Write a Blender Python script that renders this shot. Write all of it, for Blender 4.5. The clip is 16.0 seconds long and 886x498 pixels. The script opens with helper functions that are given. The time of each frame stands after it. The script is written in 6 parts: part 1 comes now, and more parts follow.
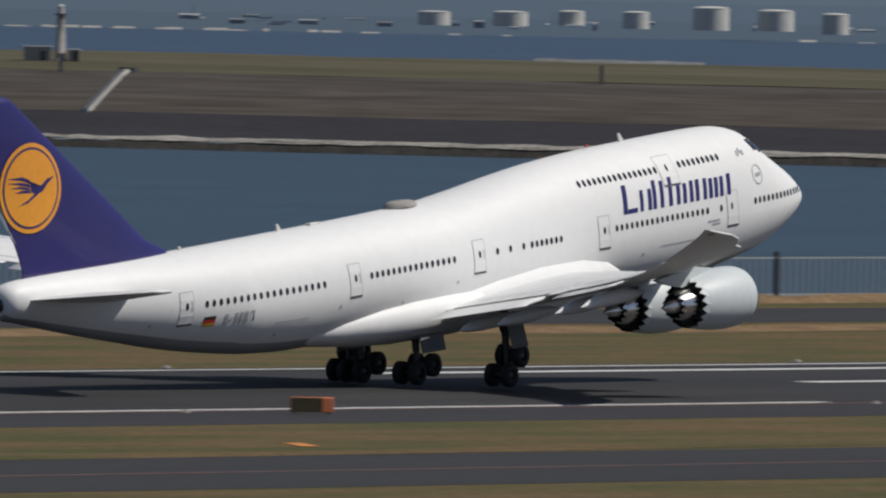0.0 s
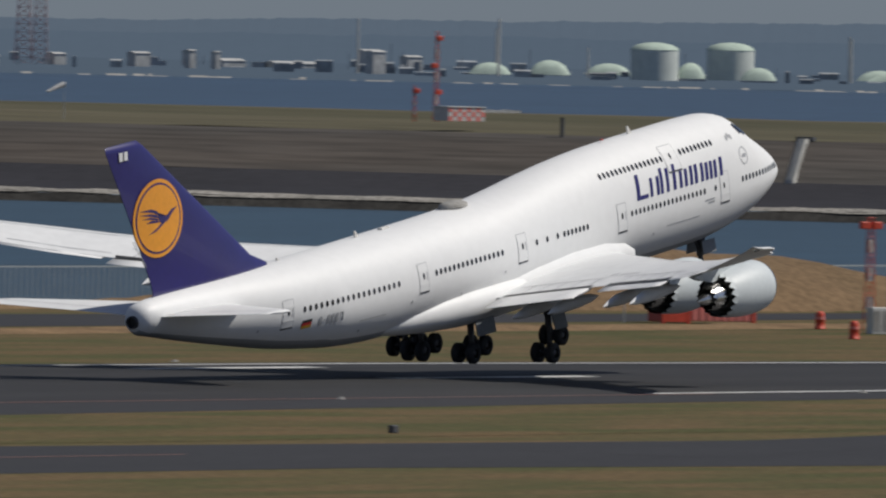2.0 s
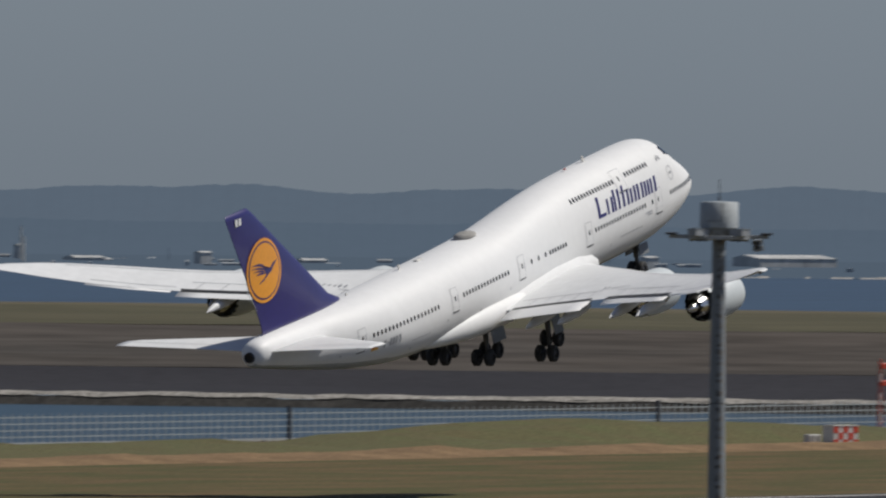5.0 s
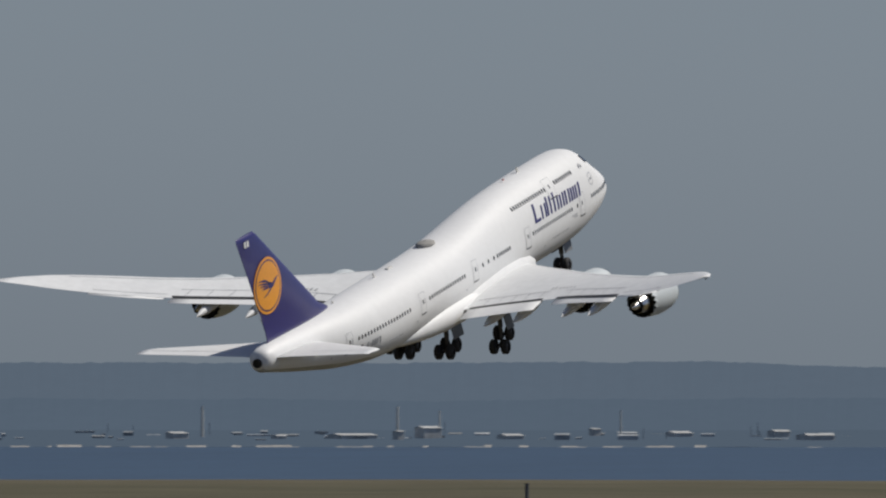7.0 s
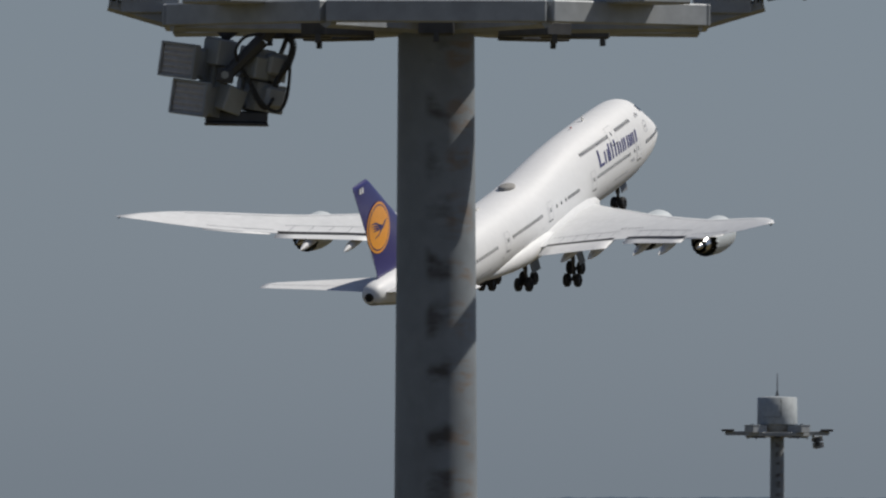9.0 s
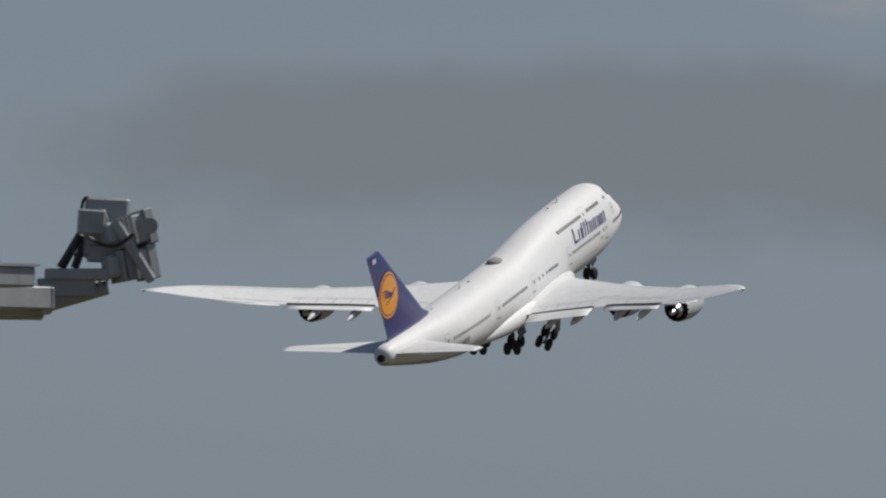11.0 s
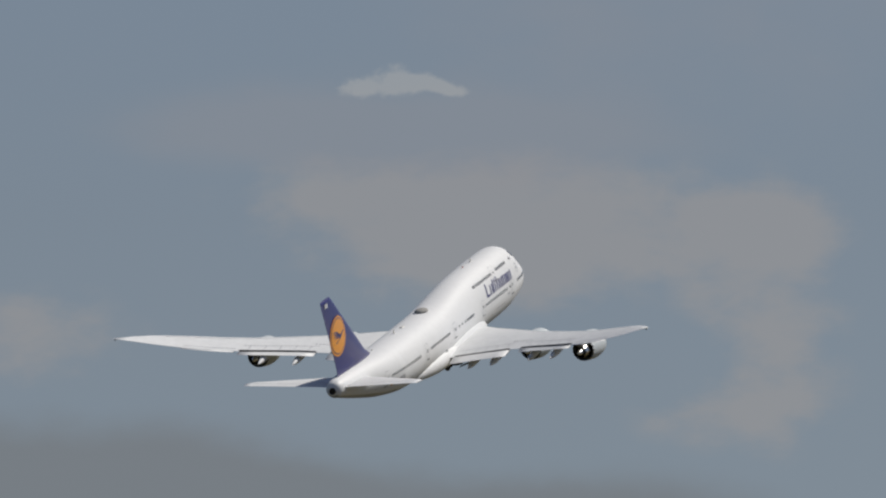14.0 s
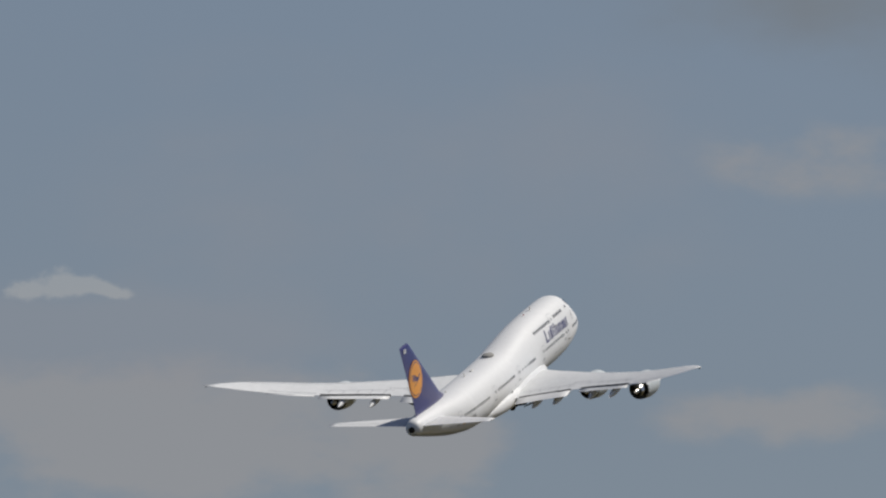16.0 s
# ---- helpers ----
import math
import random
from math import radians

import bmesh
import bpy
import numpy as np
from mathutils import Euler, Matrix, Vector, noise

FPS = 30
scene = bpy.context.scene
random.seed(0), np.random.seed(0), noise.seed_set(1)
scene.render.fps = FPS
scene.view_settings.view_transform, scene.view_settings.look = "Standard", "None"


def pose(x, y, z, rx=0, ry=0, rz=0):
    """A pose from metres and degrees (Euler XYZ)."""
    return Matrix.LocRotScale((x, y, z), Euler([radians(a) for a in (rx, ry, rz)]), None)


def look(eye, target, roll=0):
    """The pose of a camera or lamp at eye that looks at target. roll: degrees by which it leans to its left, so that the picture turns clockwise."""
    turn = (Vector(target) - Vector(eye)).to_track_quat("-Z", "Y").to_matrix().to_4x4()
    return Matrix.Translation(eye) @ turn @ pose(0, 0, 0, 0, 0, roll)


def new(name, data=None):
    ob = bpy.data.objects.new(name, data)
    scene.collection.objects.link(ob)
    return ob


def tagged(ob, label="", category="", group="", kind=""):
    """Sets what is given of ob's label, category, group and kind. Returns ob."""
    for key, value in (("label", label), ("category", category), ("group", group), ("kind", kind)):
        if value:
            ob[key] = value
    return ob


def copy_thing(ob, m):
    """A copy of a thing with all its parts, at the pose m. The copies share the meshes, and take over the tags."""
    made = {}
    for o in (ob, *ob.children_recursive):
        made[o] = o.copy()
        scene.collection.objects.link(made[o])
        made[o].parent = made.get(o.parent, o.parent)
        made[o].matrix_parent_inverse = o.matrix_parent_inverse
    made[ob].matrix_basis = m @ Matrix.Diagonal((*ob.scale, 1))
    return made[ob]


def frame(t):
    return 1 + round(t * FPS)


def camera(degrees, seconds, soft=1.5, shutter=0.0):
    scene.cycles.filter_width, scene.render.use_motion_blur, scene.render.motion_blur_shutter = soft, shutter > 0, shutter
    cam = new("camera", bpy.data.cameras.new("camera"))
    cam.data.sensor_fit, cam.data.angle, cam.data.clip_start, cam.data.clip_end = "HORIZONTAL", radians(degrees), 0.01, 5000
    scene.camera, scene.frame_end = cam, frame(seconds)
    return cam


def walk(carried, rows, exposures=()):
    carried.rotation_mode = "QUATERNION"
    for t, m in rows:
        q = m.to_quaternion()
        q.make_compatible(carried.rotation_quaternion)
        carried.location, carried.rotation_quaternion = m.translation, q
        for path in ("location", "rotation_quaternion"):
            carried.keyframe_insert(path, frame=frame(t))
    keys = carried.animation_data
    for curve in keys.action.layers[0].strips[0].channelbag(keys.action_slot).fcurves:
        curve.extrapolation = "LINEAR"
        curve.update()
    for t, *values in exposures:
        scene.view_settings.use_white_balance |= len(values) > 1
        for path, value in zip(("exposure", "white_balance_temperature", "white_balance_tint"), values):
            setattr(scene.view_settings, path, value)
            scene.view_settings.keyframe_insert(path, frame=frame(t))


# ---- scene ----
# ---- camera ----
CAM_Y, CAM_Z = -642.18, 26.00
FOV = 2.8145
# seconds, heading from +y towards +x, tilt, roll
VIEW = (
    (0.0, 51.079, -1.020, 1.16),
    (0.2, 51.642, -0.992, 1.20),
    (0.4, 52.283, -0.942, 1.18),
    (0.5, 52.553, -0.920, 1.06),
    (0.7, 53.041, -0.944, 1.06),
    (1.0, 53.841, -0.927, 1.34),
    (1.2, 54.417, -0.894, 1.64),
    (1.5, 55.271, -0.869, 1.80),
    (1.8, 56.097, -0.861, 1.51),
    (2.0, 56.583, -0.867, 1.33),
    (2.2, 57.009, -0.858, 1.31),
    (2.5, 57.686, -0.806, 1.42),
    (2.9, 58.551, -0.668, 1.17),
    (3.0, 58.762, -0.638, 1.10),
    (3.2, 59.186, -0.603, 1.25),
    (3.5, 59.802, -0.574, 1.28),
    (4.0, 60.758, -0.507, 1.54),
    (4.2, 61.210, -0.463, 1.26),
    (4.5, 61.832, -0.399, 0.97),
    (4.6, 62.015, -0.383, 0.88),
    (5.0, 62.846, -0.257, 0.59),
    (5.2, 63.297, -0.199, 0.38),
    (7.3, 66.611, 0.378, 0.05),
    (7.5, 66.858, 0.441, 0.04),
    (7.9, 67.402, 0.571, 0.05),
    (8.0, 67.547, 0.581, 0.06),
    (8.2, 67.761, 0.622, 0.05),
    (8.5, 68.086, 0.663, 0.06),
    (9.0, 68.486, 0.744, 0.06),
    (9.5, 68.999, 0.923, 0.10),
    (10.0, 69.607, 1.199, 0.10),
    (10.2, 69.763, 1.300, 0.05),
    (12.3, 72.008, 2.179, 0.05),
    (12.5, 72.178, 2.260, 0.06),
    (13.0, 72.637, 2.434, 0.06),
    (13.5, 72.951, 2.609, 0.06),
    (14.0, 73.235, 2.775, 0.04),
    (14.5, 73.455, 3.008, 0.05),
    (15.0, 73.648, 3.216, 0.01),
    (15.5, 73.925, 3.380, 0.01),
    (16.0, 74.300, 3.420, 0.04),
)
# seconds, x, y, z, pitch, yaw, bank
FLIGHT = (
    (0.0, 793.5, 0.53, 0.15, 5.83, 2.28, -0.32),
    (0.2, 811.1, 0.39, 0.00, 6.32, 1.14, -0.49),
    (0.4, 828.8, 0.26, 0.07, 6.71, 0.26, -0.67),
    (0.5, 837.8, 0.21, 0.29, 6.81, -0.00, -0.73),
    (0.7, 856.2, 0.12, 0.16, 6.77, -0.14, -0.78),
    (1.0, 883.6, 0.05, 0.36, 7.55, -0.07, -0.71),
    (1.2, 902.0, 0.01, 0.50, 7.96, -0.01, -0.55),
    (1.5, 929.7, -0.05, 0.70, 8.41, 0.07, -0.23),
    (1.8, 957.5, -0.11, 0.91, 8.69, 0.11, 0.09),
    (2.0, 976.1, -0.15, 1.16, 8.88, 0.12, 0.27),
    (2.2, 994.5, -0.16, 1.26, 9.25, 0.10, 0.40),
    (2.5, 1022.6, -0.21, 1.86, 9.66, 0.15, 0.56),
    (2.9, 1059.9, -0.18, 2.50, 9.88, 0.23, 0.71),
    (3.0, 1069.4, -0.18, 2.72, 9.94, 0.26, 0.71),
    (3.2, 1088.2, -0.18, 3.18, 10.19, 0.23, 0.62),
    (3.5, 1116.5, -0.15, 4.01, 10.65, 0.15, 0.43),
    (4.0, 1163.7, -0.05, 5.94, 11.32, 0.05, 0.16),
    (4.2, 1182.5, 0.02, 6.65, 11.26, 0.13, 0.08),
    (4.5, 1211.2, 0.08, 7.90, 11.46, 0.12, -0.05),
    (4.6, 1220.6, 0.11, 8.44, 11.47, 0.12, -0.10),
    (5.0, 1258.8, 0.20, 10.84, 11.95, 0.08, -0.32),
    (5.2, 1278.2, 0.21, 12.13, 12.16, 0.06, -0.36),
    (7.3, 1486.8, -0.14, 27.39, 13.97, -0.10, -0.11),
    (7.5, 1506.1, -0.11, 29.34, 14.15, -0.07, -0.03),
    (7.9, 1544.5, -0.04, 33.43, 14.61, 0.09, 0.23),
    (8.0, 1554.0, -0.02, 34.48, 14.70, 0.11, 0.30),
    (8.2, 1573.1, 0.01, 36.64, 14.81, 0.05, 0.42),
    (8.5, 1601.7, 0.07, 39.90, 14.86, -0.12, 0.60),
    (9.0, 1649.2, 0.14, 45.26, 14.81, -0.46, 0.88),
    (9.5, 1696.9, 0.20, 51.03, 14.70, -0.58, 1.04),
    (10.0, 1745.0, 0.19, 56.89, 14.57, -0.62, 0.99),
    (10.2, 1764.2, 0.18, 59.50, 14.59, -0.58, 0.90),
    (12.3, 1964.7, 0.11, 90.32, 15.64, -0.73, -0.03),
    (12.5, 1984.0, 0.06, 93.32, 15.66, -0.80, -0.06),
    (13.0, 2032.7, -0.16, 100.73, 15.57, -0.85, 0.01),
    (13.5, 2079.1, 0.03, 108.66, 15.17, -0.92, -0.08),
    (14.0, 2126.1, 0.05, 116.14, 14.99, -0.81, -0.40),
    (14.5, 2172.9, 0.04, 123.57, 14.84, -0.81, -0.85),
    (15.0, 2219.4, 0.05, 131.00, 15.03, -0.80, -1.29),
    (15.5, 2265.4, 0.12, 138.31, 15.33, -0.78, -1.41),
    (16.0, 2311.4, 0.15, 145.28, 15.54, -0.88, -1.23),
)
cam = camera(FOV, 16.0, soft=2.2, shutter=0.18)


def aim(heading, tilt, roll):
    h, e = radians(heading), radians(tilt)
    eye = Vector((0, CAM_Y, CAM_Z))
    return look(eye, eye + 100 * Vector((math.sin(h) * math.cos(e), math.cos(h) * math.cos(e), math.sin(e))), roll)


walk(cam, [(t, aim(h, e, r)) for t, h, e, r in VIEW])

# ---- world and sun ----
SKY_SAT, SKY_VALUE, SKY_TINT, SKY_STRENGTH, SUN_POWER = 0.55, 0.41, (0.80, 0.96, 1.28, 1), 0.1, 3.75

SUN_HEADING, SUN_HEIGHT = 140.0, 52.0
world = bpy.data.worlds.new("world")
scene.world = world
world.use_nodes = True
wn, wl = world.node_tree.nodes, world.node_tree.links
wn.clear()


def wmath(op, a, b=None):
    n = wn.new("ShaderNodeMath")
    n.operation = op
    for i, v in enumerate((a, b)):
        if v is None:
            continue
        if isinstance(v, (int, float)):
            n.inputs[i].default_value = v
        else:
            wl.new(v, n.inputs[i])
    return n.outputs[0]


sky = wn.new("ShaderNodeTexSky")
sky.sky_type, sky.sun_disc = "NISHITA", False
sky.sun_elevation, sky.sun_rotation = radians(SUN_HEIGHT), radians(SUN_HEADING)
sky.altitude, sky.air_density, sky.dust_density, sky.ozone_density = 0, 1.0, 0.6, 1.0
tone = wn.new("ShaderNodeHueSaturation")
tone.inputs["Saturation"].default_value = SKY_SAT
tone.inputs["Value"].default_value = SKY_VALUE
wl.new(sky.outputs[0], tone.inputs["Color"])
cool = wn.new("ShaderNodeMix")
cool.data_type, cool.blend_type = "RGBA", "MULTIPLY"
cool.inputs[0].default_value = 1.0
cool.inputs[7].default_value = SKY_TINT
wl.new(tone.outputs[0], cool.inputs[6])
coord = wn.new("ShaderNodeTexCoord")
right = wn.new("ShaderNodeVectorMath")
right.operation = "DOT_PRODUCT"
right.inputs[1].default_value = (math.cos(radians(73)), -math.sin(radians(73)), 0)
wl.new(coord.outputs["Generated"], right.inputs[0])
split = wn.new("ShaderNodeSeparateXYZ")
wl.new(coord.outputs["Generated"], split.inputs[0])
cu, cv = right.outputs["Value"], split.outputs[2]


def cloud_noise(su, sv, detail, offset):
    both = wn.new("ShaderNodeCombineXYZ")
    wl.new(wmath("MULTIPLY", cu, su), both.inputs[0])
    wl.new(wmath("MULTIPLY", cv, sv), both.inputs[1])
    both.inputs[2].default_value = offset
    n = wn.new("ShaderNodeTexNoise")
    n.inputs["Scale"].default_value, n.inputs["Detail"].default_value = 1.0, detail
    n.inputs["Roughness"].default_value = 0.55
    wl.new(both.outputs[0], n.inputs["Vector"])
    return n.outputs[0]


def cloud(az, el, wide, high):
    """A soft cloud round a direction, sizes in degrees."""
    du = wmath("DIVIDE", wmath("SUBTRACT", cu, radians(az - 73)), radians(wide))
    dv = wmath("DIVIDE", wmath("SUBTRACT", cv, radians(el)), radians(high))
    d = wmath("ADD", wmath("POWER", wmath("ABSOLUTE", du), 2.0), wmath("POWER", wmath("ABSOLUTE", dv), 2.0))
    return wmath("POWER", 2.718, wmath("MULTIPLY", d, -1.0))


def clouds(places, amount, base, amp=1.9, low=0.25, high=1.15):
    total = None
    for p in places:
        c = cloud(*p)
        total = c if total is None else wmath("ADD", total, c)
    rough = wmath("MULTIPLY", wmath("SUBTRACT", base, 0.5), amp)
    edge = wmath("ADD", total, wmath("MULTIPLY", rough, wmath("MINIMUM", wmath("MULTIPLY", total, 2.0), 1.0)))
    n = wn.new("ShaderNodeMapRange")
    n.interpolation_type = "SMOOTHSTEP"
    n.inputs[1].default_value, n.inputs[2].default_value = low, high
    n.inputs[3].default_value, n.inputs[4].default_value = 0.0, amount
    wl.new(edge, n.inputs[0])
    return n.outputs[0]


fine_noise, broad_noise = cloud_noise(190, 330, 8, 3.1), cloud_noise(55, 90, 5, 7.7)
puff_noise = cloud_noise(750, 900, 6, 5.2)
layers = (
    # dark grey bands added to the sky in place of a blurred foreground veil
    ((0.175, 0.190, 0.205, 1), clouds(((71.0, 2.04, 1.0, 0.24), (72.2, 2.02, 0.8, 0.20), (75.75, 4.27, 1.05, 0.30), (73.5, 1.88, 0.9, 0.20), (70.0, 1.90, 1.0, 0.3), (72.2, 1.75, 0.9, 0.25), (73.2, 1.7, 0.8, 0.25)), 0.75, broad_noise)),
    ((0.31, 0.30, 0.30, 1), clouds(((73.7, 2.85, 0.55, 0.22), (74.3, 2.5, 0.22, 0.32), (73.0, 2.95, 0.5, 0.12), (71.9, 2.5, 0.35, 0.16), (70.7, 2.6, 0.3, 0.15), (73.3, 2.75, 0.5, 0.16), (74.22, 2.85, 0.26, 0.13), (74.12, 2.24, 0.26, 0.10), (75.5, 3.7, 0.4, 0.12), (75.35, 2.9, 0.4, 0.12)), 0.60, fine_noise, 2.2, 0.25, 1.2)),
    ((0.27, 0.27, 0.29, 1), clouds(((72.8, 3.15, 0.7, 0.14), (73.4, 3.12, 0.5, 0.12), (74.3, 3.6, 1.2, 0.5)), 0.35, broad_noise)),
    ((0.42, 0.42, 0.41, 1), clouds(((72.99, 3.285, 0.10, 0.035), (73.08, 3.315, 0.07, 0.045), (73.18, 3.30, 0.08, 0.035), (73.27, 3.275, 0.06, 0.022)), 0.42, puff_noise, 2.4, 0.3, 1.05)),
)
# paler and a little bluer air near the horizon
rise = wn.new("ShaderNodeMapRange")
rise.inputs[1].default_value, rise.inputs[2].default_value = 0.0, 0.05
wl.new(cv, rise.inputs[0])
haze = wn.new("ShaderNodeMix")
haze.data_type = "RGBA"
haze.inputs[6].default_value, haze.inputs[7].default_value = (1.175, 1.21, 1.23, 1), (1.035, 1.0, 0.98, 1)
wl.new(rise.outputs[0], haze.inputs[0])
pale = wn.new("ShaderNodeMix")
pale.data_type, pale.blend_type = "RGBA", "MULTIPLY"
pale.inputs[0].default_value = 1.0
wl.new(cool.outputs[2], pale.inputs[6])
wl.new(haze.outputs[2], pale.inputs[7])
last = pale.outputs[2]
for colour, factor in layers:
    m = wn.new("ShaderNodeMix")
    m.data_type = "RGBA"
    scaled = tuple(v / SKY_STRENGTH for v in colour[:3]) + (1,)
    m.inputs[7].default_value = scaled
    wl.new(factor, m.inputs[0])
    wl.new(last, m.inputs[6])
    last = m.outputs[2]
back = wn.new("ShaderNodeBackground")
back.inputs[1].default_value = SKY_STRENGTH
wl.new(last, back.inputs[0])
wl.new(back.outputs[0], wn.new("ShaderNodeOutputWorld").inputs[0])

sun = new("sun", bpy.data.lights.new("sun", "SUN"))
sun.data.energy, sun.data.angle, sun.data.color = SUN_POWER, radians(0.53), (1.0, 0.95, 0.87)
sun_way = Vector((math.sin(radians(SUN_HEADING)) * math.cos(radians(SUN_HEIGHT)), math.cos(radians(SUN_HEADING)) * math.cos(radians(SUN_HEIGHT)), math.sin(radians(SUN_HEIGHT))))
sun.matrix_world = look(sun_way * 100, (0, 0, 0))
scene.view_settings.exposure = 0.0


# ---- materials ----
def material(name, colour, rough=0.6, metal=0.0, vary=0.15, big=0.2, small=6.0, bump=0.0, other=None, spread=0.5, coat=0.0, stretch=(1, 1, 1), gloss=0.5, turn=0.0):
    """A surface with variation at two scales. big, small: repeats a metre; other: second colour that the broad noise mixes in; turn: degrees that lay the grain's x along a slanted thing."""
    m = bpy.data.materials.new(name)
    m.use_nodes = True
    n, l = m.node_tree.nodes, m.node_tree.links
    b = n["Principled BSDF"]
    b.inputs["Roughness"].default_value, b.inputs["Metallic"].default_value = rough, metal
    b.inputs["Coat Weight"].default_value = coat
    b.inputs["Specular IOR Level"].default_value = gloss
    tc = n.new("ShaderNodeTexCoord")
    mp = n.new("ShaderNodeMapping")
    mp.inputs["Scale"].default_value = stretch
    if turn:
        first = n.new("ShaderNodeMapping")
        first.inputs["Rotation"].default_value = (0, 0, radians(turn))
        l.new(tc.outputs["Object"], first.inputs[0])
        l.new(first.outputs[0], mp.inputs[0])
    else:
        l.new(tc.outputs["Object"], mp.inputs[0])
    broad, grain = n.new("ShaderNodeTexNoise"), n.new("ShaderNodeTexNoise")
    for t, s, d in ((broad, big, 5), (grain, small, 3)):
        t.inputs["Scale"].default_value, t.inputs["Detail"].default_value = s, d
        l.new(mp.outputs[0], t.inputs["Vector"])
    c1 = colour + (1,)
    c2 = (other or tuple(v * (1 - 1.6 * vary) for v in colour)) + (1,)
    ramp = n.new("ShaderNodeMapRange")
    ramp.inputs[1].default_value, ramp.inputs[2].default_value = 0.5 - spread / 2, 0.5 + spread / 2
    l.new(broad.outputs[0], ramp.inputs[0])
    mix = n.new("ShaderNodeMix")
    mix.data_type = "RGBA"
    mix.inputs[6].default_value, mix.inputs[7].default_value = c1, c2
    l.new(ramp.outputs[0], mix.inputs[0])
    fine = n.new("ShaderNodeMix")
    fine.data_type, fine.blend_type = "RGBA", "MULTIPLY"
    fine.inputs[0].default_value = 1.0
    g = n.new("ShaderNodeMapRange")
    g.inputs[1].default_value, g.inputs[2].default_value, g.inputs[3].default_value, g.inputs[4].default_value = 0.3, 0.7, 1 - vary, 1 + vary
    l.new(grain.outputs[0], g.inputs[0])
    l.new(mix.outputs[2], fine.inputs[6])
    l.new(g.outputs[0], fine.inputs[7])
    l.new(fine.outputs[2], b.inputs["Base Color"])
    if bump:
        bp = n.new("ShaderNodeBump")
        bp.inputs["Strength"].default_value, bp.inputs["Distance"].default_value = bump, 0.05 / max(small, 0.05)
        l.new(grain.outputs[0], bp.inputs["Height"])
        l.new(bp.outputs[0], b.inputs["Normal"])
    return m


WHITE = material("white_paint", (0.76, 0.76, 0.755), 0.5, vary=0.02, big=0.12, small=1.5, other=(0.72, 0.725, 0.725), gloss=0.35)
# real grey belly paint, set darker to take on the underside's shade
GREY_BELLY = material("grey_belly_paint", (0.36, 0.38, 0.40), 0.35, vary=0.04, big=0.2, small=2.0, other=(0.30, 0.32, 0.34))
WING_GREY = material("wing_grey_paint", (0.73, 0.735, 0.735), 0.5, vary=0.05, big=0.15, small=1.2, other=(0.66, 0.67, 0.675), gloss=0.35)
NAVY = material("navy_paint", (0.022, 0.018, 0.13), 0.32, vary=0.06, big=0.2, small=2.0, coat=0.15)
ORANGE = material("tail_orange_paint", (0.80, 0.33, 0.035), 0.35, vary=0.05, big=0.4, small=3.0)
NACELLE = material("nacelle_paint", (0.56, 0.60, 0.615), 0.5, vary=0.03, big=0.4, small=3.0)
METAL = material("bare_metal", (0.72, 0.70, 0.67), 0.22, 1.0, vary=0.1, big=1.0, small=6.0)
DARK_METAL = material("dark_metal", (0.10, 0.10, 0.11), 0.4, 0.9, vary=0.2, big=1.5, small=8.0)
GLASS_DARK = material("dark_window", (0.02, 0.022, 0.028), 0.12, vary=0.1, big=2.0, small=8.0)
RUBBER = material("tyre_rubber", (0.022, 0.022, 0.024), 0.75, vary=0.2, big=2.0, small=12.0, bump=0.2)
STRUT = material("gear_strut", (0.11, 0.11, 0.115), 0.4, 0.5, vary=0.15, big=2.0, small=10.0)
GEAR_DOOR = material("gear_door_paint", (0.19, 0.20, 0.21), 0.5, vary=0.1, big=0.8, small=5.0)
SEAM = material("panel_seam", (0.38, 0.39, 0.41), 0.5, vary=0.1, big=2.0, small=9.0)
FLAG_RED = material("flag_red", (0.55, 0.03, 0.03), 0.4, vary=0.05)
FLAG_GOLD = material("flag_gold", (0.75, 0.42, 0.03), 0.4, vary=0.05)
BLACK = material("black_paint", (0.02, 0.02, 0.02), 0.5, vary=0.1)
BEACON = material("red_beacon_glass", (0.42, 0.08, 0.06), 0.25, vary=0.05)
DRY_GRASS = material("dry_grass", (0.120, 0.083, 0.040), 0.95, vary=0.3, big=0.05, small=0.8, bump=0.4, other=(0.070, 0.070, 0.027), spread=0.24, stretch=(1, 2.6, 1), gloss=0.15)
ASPHALT = material("asphalt", (0.042, 0.042, 0.045), 0.8, vary=0.14, big=0.05, small=1.4, bump=0.3, other=(0.036, 0.036, 0.039), stretch=(0.3, 1.5, 1), gloss=0.15)
RUNWAY = material("runway_asphalt", (0.045, 0.044, 0.045), 0.75, vary=0.18, big=0.06, small=1.2, bump=0.3, other=(0.028, 0.028, 0.029), stretch=(0.15, 1.5, 1), gloss=0.15)
LINE_WHITE = material("line_paint", (0.72, 0.72, 0.70), 0.7, vary=0.12, big=0.4, small=2.5, other=(0.5, 0.5, 0.49))
LINE_PINK = material("faded_red_line_paint", (0.30, 0.16, 0.14), 0.8, vary=0.2, big=0.3, small=2.0)
SIGN_MAGENTA = material("red_marking_paint", (0.50, 0.05, 0.13), 0.7, vary=0.2, big=0.5, small=2.0, other=(0.32, 0.05, 0.1))
LINE_YELLOW = material("yellow_line_paint", (0.62, 0.24, 0.05), 0.7, vary=0.2, big=0.5, small=2.0)
RED_ORANGE = material("orange_red_paint", (0.58, 0.06, 0.03), 0.55, vary=0.12, big=0.6, small=4.0, other=(0.48, 0.055, 0.025))
SIGN_OCHRE = material("dark_ochre_sign_face", (0.075, 0.055, 0.018), 0.5, vary=0.25, big=1.5, small=6.0, other=(0.035, 0.03, 0.015))
SIGN_ORANGE = material("sign_orange_paint", (0.70, 0.20, 0.08), 0.6, vary=0.1, big=0.6, small=4.0)
